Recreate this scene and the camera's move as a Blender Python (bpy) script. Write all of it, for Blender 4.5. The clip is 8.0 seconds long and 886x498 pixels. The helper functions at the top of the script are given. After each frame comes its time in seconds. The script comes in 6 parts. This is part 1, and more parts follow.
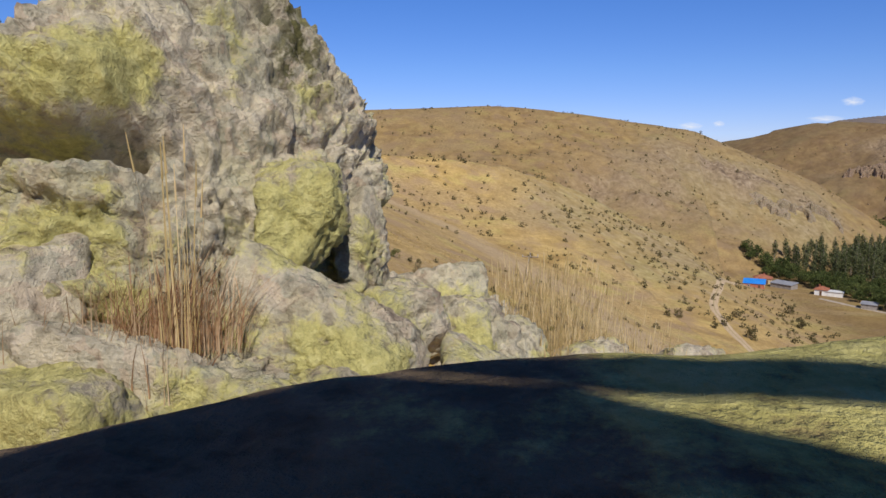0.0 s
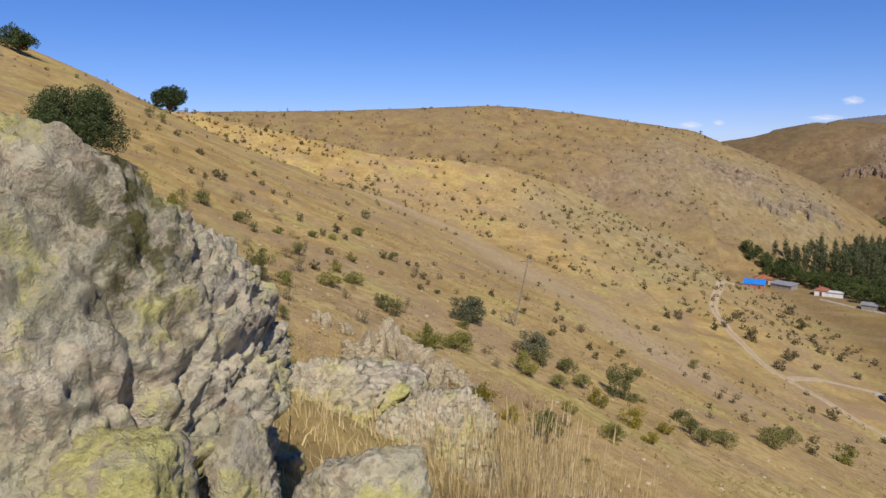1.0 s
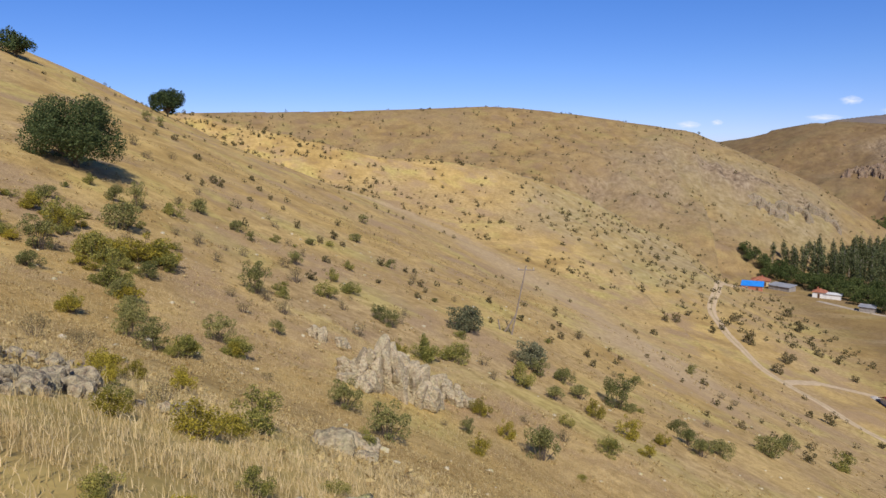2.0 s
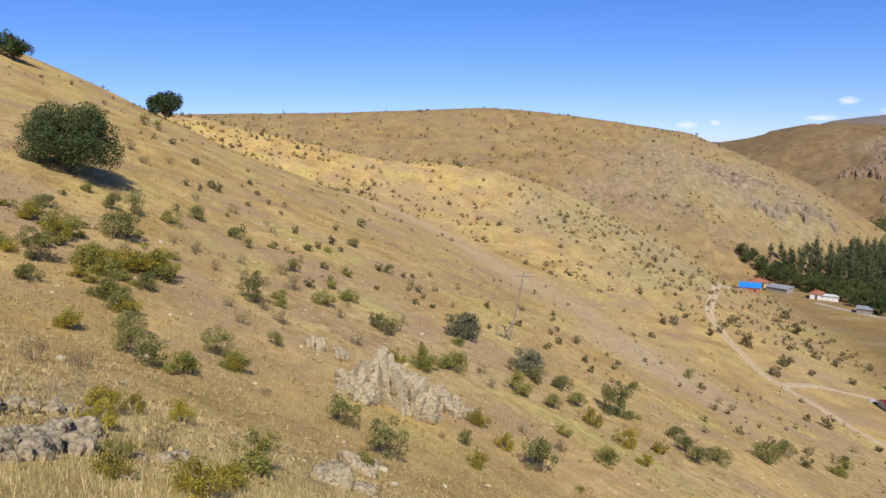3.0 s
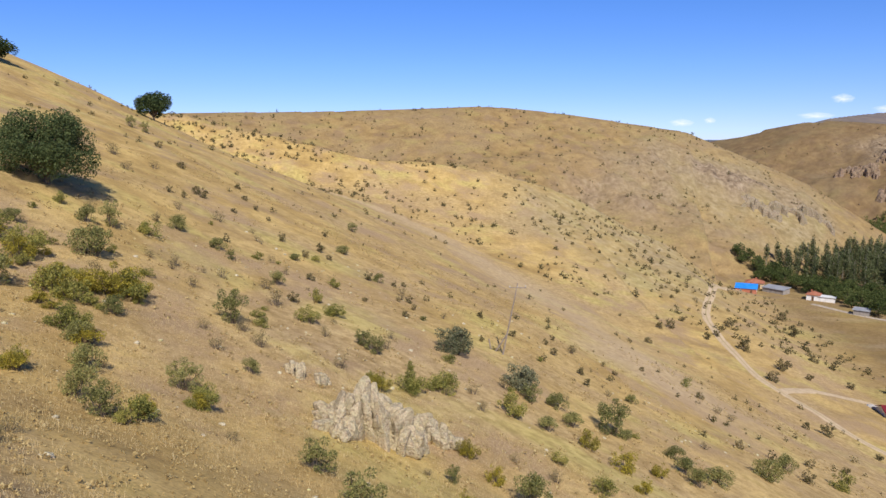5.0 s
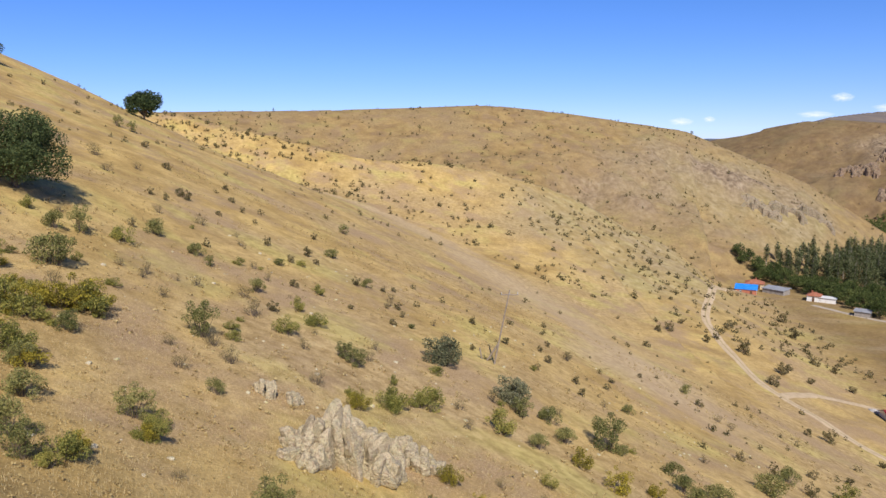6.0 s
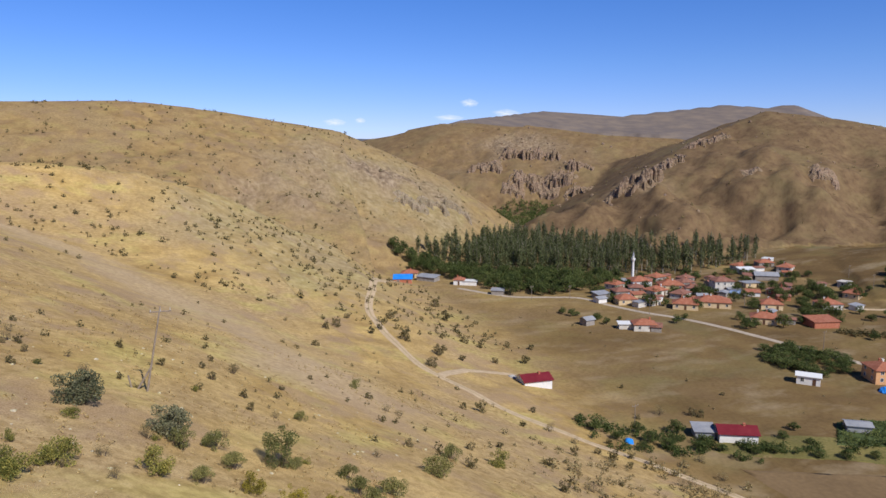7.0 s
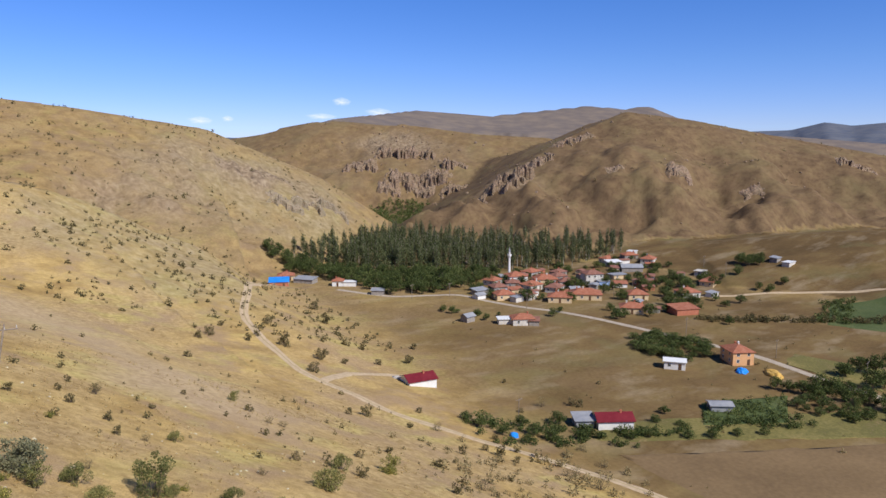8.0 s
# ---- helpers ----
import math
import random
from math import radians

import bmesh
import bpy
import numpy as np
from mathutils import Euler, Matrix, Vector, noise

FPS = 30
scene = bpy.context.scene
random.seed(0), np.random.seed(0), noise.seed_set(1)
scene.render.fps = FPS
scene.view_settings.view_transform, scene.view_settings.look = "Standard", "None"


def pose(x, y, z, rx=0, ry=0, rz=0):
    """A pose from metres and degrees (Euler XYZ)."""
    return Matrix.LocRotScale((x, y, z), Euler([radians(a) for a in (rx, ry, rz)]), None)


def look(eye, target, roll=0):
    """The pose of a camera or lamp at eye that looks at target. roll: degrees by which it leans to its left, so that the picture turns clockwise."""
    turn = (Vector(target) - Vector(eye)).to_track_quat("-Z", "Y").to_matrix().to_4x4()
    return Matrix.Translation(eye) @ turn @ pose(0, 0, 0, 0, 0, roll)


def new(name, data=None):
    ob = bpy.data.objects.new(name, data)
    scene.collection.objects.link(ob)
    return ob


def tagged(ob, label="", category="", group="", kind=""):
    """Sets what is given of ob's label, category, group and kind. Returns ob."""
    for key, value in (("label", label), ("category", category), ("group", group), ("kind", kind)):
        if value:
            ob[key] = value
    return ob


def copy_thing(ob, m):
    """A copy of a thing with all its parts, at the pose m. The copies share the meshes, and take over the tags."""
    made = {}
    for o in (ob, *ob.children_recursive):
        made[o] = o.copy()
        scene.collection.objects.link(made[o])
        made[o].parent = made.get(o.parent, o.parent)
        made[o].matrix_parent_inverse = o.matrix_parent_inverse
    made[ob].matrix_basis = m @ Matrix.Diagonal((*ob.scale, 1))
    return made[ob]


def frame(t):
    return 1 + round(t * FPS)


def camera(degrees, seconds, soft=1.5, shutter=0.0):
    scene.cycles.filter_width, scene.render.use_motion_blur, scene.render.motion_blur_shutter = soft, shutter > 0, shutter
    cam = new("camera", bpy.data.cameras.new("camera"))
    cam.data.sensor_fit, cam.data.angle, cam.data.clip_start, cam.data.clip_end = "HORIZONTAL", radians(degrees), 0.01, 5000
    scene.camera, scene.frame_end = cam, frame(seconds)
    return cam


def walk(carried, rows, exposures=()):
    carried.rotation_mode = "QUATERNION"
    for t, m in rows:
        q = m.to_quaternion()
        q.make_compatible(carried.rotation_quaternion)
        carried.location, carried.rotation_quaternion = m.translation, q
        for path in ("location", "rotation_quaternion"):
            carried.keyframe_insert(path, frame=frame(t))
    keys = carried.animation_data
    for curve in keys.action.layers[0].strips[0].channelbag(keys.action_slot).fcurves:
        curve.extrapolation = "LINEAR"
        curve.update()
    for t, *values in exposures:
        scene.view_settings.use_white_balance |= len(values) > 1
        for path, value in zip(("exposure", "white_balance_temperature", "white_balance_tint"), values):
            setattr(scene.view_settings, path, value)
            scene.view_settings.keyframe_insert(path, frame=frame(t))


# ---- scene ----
cam = camera(63.8, 8.0)

PATH = [
    (0.0, pose(-1.252, 3.285, 72.600, 82.27, 0, 5.90)),
    (0.1, pose(-1.253, 3.305, 72.618, 82.27, 0, 5.90)),
    (0.2, pose(-1.253, 3.352, 72.662, 82.27, 0, 5.90)),
    (0.3, pose(-1.253, 3.430, 72.726, 82.26, 0, 5.89)),
    (0.5, pose(-1.232, 3.598, 72.881, 82.22, 0, 5.90)),
    (0.6, pose(-1.207, 3.692, 72.952, 82.22, 0, 5.89)),
    (0.8, pose(-1.135, 3.890, 73.090, 82.21, 0, 5.90)),
    (1.0, pose(-1.047, 4.082, 73.237, 82.19, 0, 5.90)),
    (1.2, pose(-0.973, 4.212, 73.421, 82.17, 0, 5.90)),
    (1.5, pose(-0.915, 4.336, 73.813, 82.14, 0, 5.86)),
    (3.0, pose(-0.90, 4.41, 75.26, 82.15, 0, 5.63)),
    (3.5, pose(-0.94, 4.45, 75.59, 82.11, 0, 5.49)),
    (4.0, pose(-0.94, 4.95, 75.95, 82.08, 0, 5.35)),
    (4.5, pose(-0.87, 6.25, 76.23, 82.02, 0, 5.28)),
    (6.0, pose(0.33, 11.77, 76.75, 81.86, 0, 5.22)),
    (6.1, pose(0.46, 12.16, 76.77, 81.85, 0, 4.71)),
    (6.2, pose(0.60, 12.55, 76.79, 81.83, 0, 3.00)),
    (6.3, pose(0.74, 12.94, 76.80, 81.82, 0, 0.05)),
    (6.4, pose(0.87, 13.34, 76.81, 81.81, 0, -3.35)),
    (6.5, pose(1.00, 13.75, 76.80, 81.80, 0, -6.80)),
    (6.6, pose(1.12, 14.16, 76.78, 81.80, 0, -10.15)),
    (6.7, pose(1.23, 14.58, 76.75, 81.81, 0, -13.35)),
    (6.8, pose(1.33, 15.00, 76.70, 81.82, 0, -16.27)),
    (6.9, pose(1.42, 15.44, 76.65, 81.84, 0, -19.00)),
    (7.0, pose(1.50, 15.90, 76.60, 81.84, 0, -21.54)),
    (7.1, pose(1.57, 16.42, 76.53, 81.84, 0, -23.90)),
    (7.2, pose(1.62, 16.98, 76.46, 81.83, 0, -25.99)),
    (7.3, pose(1.66, 17.55, 76.38, 81.82, 0, -27.75)),
    (7.4, pose(1.70, 18.07, 76.30, 81.81, 0, -29.15)),
    (7.5, pose(1.72, 18.50, 76.25, 81.80, 0, -30.13)),
    (7.6, pose(1.73, 18.82, 76.22, 81.79, 0, -30.75)),
    (7.7, pose(1.72, 19.05, 76.21, 81.79, 0, -31.13)),
    (7.8, pose(1.71, 19.23, 76.20, 81.79, 0, -31.38)),
    (7.9, pose(1.69, 19.40, 76.20, 81.78, 0, -31.53)),
    (8.0, pose(1.68, 19.60, 76.19, 81.78, 0, -31.60)),
]
walk(cam, PATH, [(0.0, -0.12, 6200, 12), (1.2, -0.12, 6180, 12), (3.0, 0.17, 6150, 12), (6.0, 0.23, 6150, 12), (6.5, 0.18, 6120, 12), (7.0, 0.05, 6020, 12), (8.0, 0.13, 5980, 12)])

# ---- light ----
SUN_AZIMUTH = 165.0   # clockwise from +y
SUN_HEIGHT = 43.0
world = bpy.data.worlds.new("sky")
scene.world = world
world.use_nodes = True
sky = world.node_tree.nodes.new("ShaderNodeTexSky")
sky.sky_type, sky.sun_disc = "NISHITA", False
sky.sun_elevation, sky.sun_rotation = radians(SUN_HEIGHT), radians(SUN_AZIMUTH)
sky.air_density, sky.dust_density, sky.ozone_density, sky.altitude = 0.85, 0.0, 2.5, 1500
clear = world.node_tree.nodes.new("ShaderNodeHueSaturation")
clear.inputs["Saturation"].default_value, clear.inputs["Hue"].default_value = 1.33, 0.516
world.node_tree.links.new(sky.outputs[0], clear.inputs["Color"])
where_up, height_up, low_air, blue_air = (world.node_tree.nodes.new(k) for k in ("ShaderNodeTexCoord", "ShaderNodeSeparateXYZ", "ShaderNodeValToRGB", "ShaderNodeMix"))
blue_air.data_type, blue_air.blend_type = "RGBA", "MULTIPLY"
blue_air.inputs[0].default_value = 1.0
stops = low_air.color_ramp.elements
for k, (rise, tint) in enumerate(((0.0, (0.64, 0.64, 0.98)), (0.11, (1.02, 0.98, 1.05)), (0.22, (1.36, 1.21, 1.15)), (0.75, (0.95, 0.86, 0.74)))):
    one = stops[k] if k < 2 else stops.new(rise)
    one.position, one.color = rise, (*tint, 1)
world.node_tree.links.new(where_up.outputs["Generated"], height_up.inputs[0])
world.node_tree.links.new(height_up.outputs["Z"], low_air.inputs[0])
world.node_tree.links.new(clear.outputs[0], blue_air.inputs[6])
world.node_tree.links.new(low_air.outputs[0], blue_air.inputs[7])
world.node_tree.links.new(blue_air.outputs[2], world.node_tree.nodes["Background"].inputs[0])
world.node_tree.nodes["Background"].inputs[1].default_value = 0.108
sun = new("sun", bpy.data.lights.new("sun", "SUN"))
sun.data.energy, sun.data.angle, sun.data.color = 4.6, radians(0.53), (1.0, 0.93, 0.82)
a, h = radians(SUN_AZIMUTH), radians(SUN_HEIGHT)
sun.matrix_world = look((math.sin(a) * math.cos(h) * 50, math.cos(a) * math.cos(h) * 50, math.sin(h) * 50 + 80), (0, 0, 80))


# ---- materials ----
def material(name, colours, scale=4.0, rough=0.85, bump=0.2, fine=6.0, metal=0.0, distance=0.02, island=0.0, coords="Object"):
    """A surface whose colour runs through `colours` by noise at two scales, with grain as relief."""
    m = bpy.data.materials.new(name)
    m.use_nodes = True
    n, link = m.node_tree.nodes, m.node_tree.links.new
    bsdf = n["Principled BSDF"]
    place = n.new("ShaderNodeTexCoord")
    big, small = n.new("ShaderNodeTexNoise"), n.new("ShaderNodeTexNoise")
    big.inputs["Scale"].default_value, big.inputs["Detail"].default_value = scale, 4
    small.inputs["Scale"].default_value, small.inputs["Detail"].default_value = scale * fine, 5
    for t in (big, small):
        link(place.outputs[coords], t.inputs["Vector"])
    both = n.new("ShaderNodeMath")
    both.operation = "MULTIPLY_ADD"
    both.inputs[1].default_value, value = 0.45, big.outputs[0]
    link(small.outputs[0], both.inputs[0])
    half = n.new("ShaderNodeMath")
    half.operation = "MULTIPLY"
    half.inputs[1].default_value = 0.55
    link(value, half.inputs[0])
    link(half.outputs[0], both.inputs[2])
    value = both.outputs[0]
    if island:
        geo, add = n.new("ShaderNodeNewGeometry"), n.new("ShaderNodeMath")
        spread = n.new("ShaderNodeMath")
        spread.operation, spread.inputs[1].default_value = "MULTIPLY_ADD", island
        spread.inputs[2].default_value = -island / 2
        link(geo.outputs["Random Per Island"], spread.inputs[0])
        add.operation = "ADD"
        link(value, add.inputs[0])
        link(spread.outputs[0], add.inputs[1])
        value = add.outputs[0]
        plant_of, shift = n.new("ShaderNodeObjectInfo"), n.new("ShaderNodeMath")
        own = n.new("ShaderNodeMath")
        own.operation, own.inputs[1].default_value, own.inputs[2].default_value = "MULTIPLY_ADD", 0.24, -0.12
        link(plant_of.outputs["Random"], own.inputs[0])
        link(value, shift.inputs[0])
        link(own.outputs[0], shift.inputs[1])
        value = shift.outputs[0]
    ramp = n.new("ShaderNodeValToRGB")
    e = ramp.color_ramp.elements
    while len(e) < len(colours):
        e.new(0.5)
    for k, c in enumerate(colours):
        e[k].position = 0.32 + 0.36 * k / max(1, len(colours) - 1)
        e[k].color = (*c, 1)
    link(value, ramp.inputs[0])
    link(ramp.outputs[0], bsdf.inputs["Base Color"])
    bsdf.inputs["Roughness"].default_value, bsdf.inputs["Metallic"].default_value = rough, metal
    bsdf.inputs["Specular IOR Level"].default_value = 0.25
    if bump:
        b = n.new("ShaderNodeBump")
        b.inputs["Strength"].default_value, b.inputs["Distance"].default_value = bump, distance
        link(small.outputs[0], b.inputs["Height"])
        link(b.outputs[0], bsdf.inputs["Normal"])
    return m


def ground_material():
    """Dry grassland, bare soil, brown far slopes and rock, told apart by the ground's own cover attributes."""
    m = bpy.data.materials.new("dry_grassland")
    m.use_nodes = True
    n, link = m.node_tree.nodes, m.node_tree.links.new
    bsdf = n["Principled BSDF"]
    place = n.new("ShaderNodeTexCoord")

    def noise_at(scale, detail=5, stretch=None):
        t = n.new("ShaderNodeTexNoise")
        t.inputs["Scale"].default_value, t.inputs["Detail"].default_value, t.inputs["Roughness"].default_value = scale, detail, 0.6
        source = place.outputs["Object"]
        if stretch:
            mp = n.new("ShaderNodeMapping")
            mp.inputs["Scale"].default_value = stretch
            link(source, mp.inputs["Vector"])
            source = mp.outputs[0]
        link(source, t.inputs["Vector"])
        return t.outputs[0]

    def ramp(value, stops):
        r = n.new("ShaderNodeValToRGB")
        e = r.color_ramp.elements
        while len(e) < len(stops):
            e.new(0.5)
        for k, (p, c) in enumerate(stops):
            e[k].position, e[k].color = p, (*c, 1)
        link(value, r.inputs[0])
        return r.outputs[0]

    def mix(f, a, b, blend="MIX"):
        x = n.new("ShaderNodeMix")
        x.data_type, x.blend_type = "RGBA", blend
        for v, socket in ((f, x.inputs[0]), (a, x.inputs[6]), (b, x.inputs[7])):
            if isinstance(v, float):
                socket.default_value = v
            elif isinstance(v, tuple):
                socket.default_value = (*v, 1)
            else:
                link(v, socket)
        return x.outputs[2]

    def cover(name):
        t = n.new("ShaderNodeAttribute")
        t.attribute_name = name
        return t.outputs["Fac"]

    patches, medium, fine, grain = noise_at(0.022, 4), noise_at(0.12, 6), noise_at(0.8, 6), noise_at(6.0, 4)
    grass = ramp(medium, ((0.30, (0.337, 0.218, 0.081)), (0.48, (0.473, 0.321, 0.114)), (0.62, (0.593, 0.414, 0.156)), (0.75, (0.533, 0.386, 0.122))))
    soil = ramp(fine, ((0.3, (0.341, 0.230, 0.105)), (0.55, (0.475, 0.339, 0.167)), (0.75, (0.569, 0.434, 0.232))))
    colour = mix(ramp(patches, ((0.42, (0, 0, 0)), (0.62, (0.8, 0.8, 0.8)))), grass, soil)
    tufts = ramp(fine, ((0.36, (0.80, 0.79, 0.76)), (0.55, (1, 1, 1)), (0.75, (1.12, 1.1, 1.0))))
    colour = mix(0.75, colour, tufts, "MULTIPLY")
    specks = ramp(grain, ((0.34, (0.66, 0.64, 0.62)), (0.52, (1, 1, 1)), (0.72, (1.24, 1.22, 1.12))))
    colour = mix(0.75, colour, specks, "MULTIPLY")
    worn = ramp(noise_at(0.075, 6), ((0.50, (0, 0, 0)), (0.63, (0.75, 0.75, 0.75))))
    colour = mix(worn, colour, ramp(grain, ((0.35, (0.27, 0.175, 0.095)), (0.55, (0.40, 0.275, 0.155)), (0.75, (0.50, 0.37, 0.22)))))
    green = ramp(noise_at(0.05, 6, (1, 1.3, 1)), ((0.53, (0, 0, 0)), (0.66, (0.7, 0.7, 0.7))))
    colour = mix(green, colour, ramp(fine, ((0.35, (0.36, 0.285, 0.085)), (0.55, (0.53, 0.425, 0.135)), (0.75, (0.62, 0.50, 0.18)))))
    colour = mix(cover("bare"), colour, ramp(fine, ((0.3, (0.40, 0.285, 0.155)), (0.55, (0.52, 0.385, 0.225)), (0.75, (0.60, 0.46, 0.285)))))
    valley = ramp(noise_at(0.03, 5, (1, 1.6, 1)), ((0.35, (0.118, 0.075, 0.031)), (0.5, (0.158, 0.101, 0.042)), (0.62, (0.200, 0.138, 0.055)), (0.75, (0.148, 0.104, 0.036))))
    valley = mix(ramp(noise_at(0.045, 6, (1, 2.2, 1)), ((0.52, (0, 0, 0)), (0.68, (0.55, 0.55, 0.55)))), valley, (0.34, 0.265, 0.165))
    valley = mix(ramp(noise_at(0.028, 4), ((0.54, (0, 0, 0)), (0.68, (0.6, 0.6, 0.6)))), valley, (0.155, 0.135, 0.055))
    valley = mix(0.6, valley, tufts, "MULTIPLY")
    colour = mix(cover("valley"), colour, valley)
    brown = ramp(medium, ((0.35, (0.132, 0.085, 0.046)), (0.5, (0.168, 0.110, 0.058)), (0.68, (0.208, 0.142, 0.070))))
    brown = mix(ramp(patches, ((0.5, (0, 0, 0)), (0.75, (0.7, 0.7, 0.7)))), brown, (0.215, 0.170, 0.076))
    brown = mix(0.4, brown, ramp(noise_at(0.22, 9, (1.4, 1.4, 0.5)), ((0.36, (0.58, 0.54, 0.50)), (0.5, (1, 1, 1)), (0.68, (1.22, 1.2, 1.15)))), "MULTIPLY")
    colour = mix(cover("brown"), colour, brown)
    stony = ramp(noise_at(0.30, 8, (1, 1, 0.5)), ((0.34, (0.17, 0.140, 0.068)), (0.5, (0.29, 0.240, 0.125)), (0.66, (0.42, 0.355, 0.21))))
    colour = mix(cover("stony"), colour, stony)
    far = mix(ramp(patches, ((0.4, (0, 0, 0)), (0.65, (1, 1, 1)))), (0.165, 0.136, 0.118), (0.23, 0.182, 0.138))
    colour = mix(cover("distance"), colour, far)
    # Farthest range: the blue of distant air is put into its colour.
    colour = mix(cover("blue_haze"), colour, ramp(patches, ((0.4, (0.105, 0.118, 0.15)), (0.65, (0.15, 0.155, 0.17)))))
    rock = ramp(noise_at(0.35, 8, (1, 1, 0.35)), ((0.32, (0.118, 0.084, 0.056)), (0.5, (0.260, 0.190, 0.120)), (0.7, (0.389, 0.306, 0.199))))
    colour = mix(cover("rocky"), colour, rock)
    link(colour, bsdf.inputs["Base Color"])
    bsdf.inputs["Roughness"].default_value = 0.95
    bsdf.inputs["Specular IOR Level"].default_value = 0.1
    bumps = n.new("ShaderNodeBump")
    bumps.inputs["Strength"].default_value, bumps.inputs["Distance"].default_value = 0.35, 0.10
    add = n.new("ShaderNodeMath")
    add.operation = "ADD"
    link(fine, add.inputs[0])
    link(medium, add.inputs[1])
    link(add.outputs[0], bumps.inputs["Height"])
    link(bumps.outputs[0], bsdf.inputs["Normal"])
    return m

# ---- the lie of the land ----
def value_noise(x, y, seed=0):
    """Smooth lattice noise in -1..1 on arrays."""
    xi, yi = np.floor(x).astype(np.int64), np.floor(y).astype(np.int64)
    fx, fy = x - xi, y - yi
    fx, fy = fx * fx * (3 - 2 * fx), fy * fy * (3 - 2 * fy)

    def lattice(a, b):
        h = (a * 374761393 + b * 668265263 + seed * 1442695041) & 0xFFFFFFFF
        h = ((h ^ (h >> 13)) * 1274126177) & 0xFFFFFFFF
        h = ((h ^ (h >> 16)) * 2246822519) & 0xFFFFFFFF
        return ((h >> 8) & 0xFFFF) / 32767.5 - 1.0

    low = lattice(xi, yi) * (1 - fx) + lattice(xi + 1, yi) * fx
    high = lattice(xi, yi + 1) * (1 - fx) + lattice(xi + 1, yi + 1) * fx
    return low * (1 - fy) + high * fy


def fractal(x, y, octaves=4, seed=0):
    total, size = 0.0, 1.0
    for n in range(octaves):
        total = total + size * value_noise(x * 2**n + 17.3 * n, y * 2**n - 9.1 * n, seed + n)
        size *= 0.5
    return total


def along_crest(x, y, crest):
    """Distance to a crest line in plan, the crest's height at its nearest place, and the side (positive: behind)."""
    best, height, side = np.full(x.shape, 1e9), np.zeros(x.shape), np.zeros(x.shape)
    for (ax, ay, az), (bx, by, bz) in zip(crest, crest[1:]):
        dx, dy = bx - ax, by - ay
        s = np.clip(((x - ax) * dx + (y - ay) * dy) / (dx * dx + dy * dy), 0, 1)
        d = np.hypot(x - ax - s * dx, y - ay - s * dy)
        near = d < best
        best = np.where(near, d, best)
        height = np.where(near, az + s * (bz - az), height)
        side = np.where(near, dx * (y - ay) - dy * (x - ax), side)
    return best, height, side


# Crest lines from one end to the other, in metres.
MIDDLE_SPUR = ((-420, 330, 125), (-230, 318, 100), (-143, 315, 91), (-76, 317, 75.5), (-6, 336, 66), (25, 345, 55), (73, 348, 33), (100, 350, 12), (126, 352, 4))
FAR_HILL = ((-700, 480, 100), (-232, 506, 101), (-131, 551, 104), (-17, 566, 108), (41, 565, 102), (131, 562, 88), (212, 541, 51), (263, 527, 16), (281, 521, 3))
GORGE_HILL = ((-300, 1100, 70), (180, 930, 72), (262, 917, 86), (334, 866, 106), (420, 800, 101), (484, 725, 88), (540, 680, 84))
CLIFF_MOUNTAIN = ((318, 527, 4), (345, 534, 24), (373, 541, 40), (463, 546, 81), (540, 542, 109), (588, 504, 101), (659, 440, 82), (716, 379, 66), (860, 230, 48), (1000, 0, 40))
FAR_RANGE = ((250, 1560, 60), (430, 1500, 90), (500, 1430, 106), (587, 1400, 132), (760, 1620, 150), (990, 1758, 176), (1161, 1649, 160), (1350, 1640, 180), (1499, 1632, 196), (1600, 1600, 188), (1698, 1573, 199), (1780, 1490, 150), (1880, 1330, 112), (2150, 900, 70))
BLUE_RANGE = ((700, 3300, 110), (950, 3500, 118), (2600, 3000, 110), (3370, 2177, 158), (3447, 2052, 194), (3510, 1950, 176), (3570, 1827, 188), (3800, 1200, 120), (4000, 0, 100))
BARE_SWATH = ((-80, 292, 0), (-42, 262, 0), (-18, 240, 0), (2, 210, 0), (15, 185, 0), (24, 160, 0), (28, 138, 0))
LOW_RISE = ((300, 372, 2), (380, 330, 12), (440, 262, 24), (520, 160, 28), (620, 40, 30))


def slope_of(x, y, crest, front, behind, rough=0.0, size=40.0, seed=0):
    """Ground falling away from a crest line on both sides."""
    d, top, side = along_crest(x, y, crest)
    if rough:
        d = d * (1 + rough * fractal(x / size, y / size, 4, seed))
    return top - np.where(side > 0, behind, front) * np.sqrt(d * d + 64) + front * 8


def hollow_side(x, y, crest, *fall):
    """The same where the crest bends round its front: the highest of the slopes under each stretch."""
    fronts = along_crest(x, y, crest)[2] <= 0
    each = [slope_of(x, y, pair, fall[0], fall[0], *fall[2:]) for pair in zip(crest, crest[1:])]
    return np.where(fronts, np.maximum.reduce(each), -1e9)


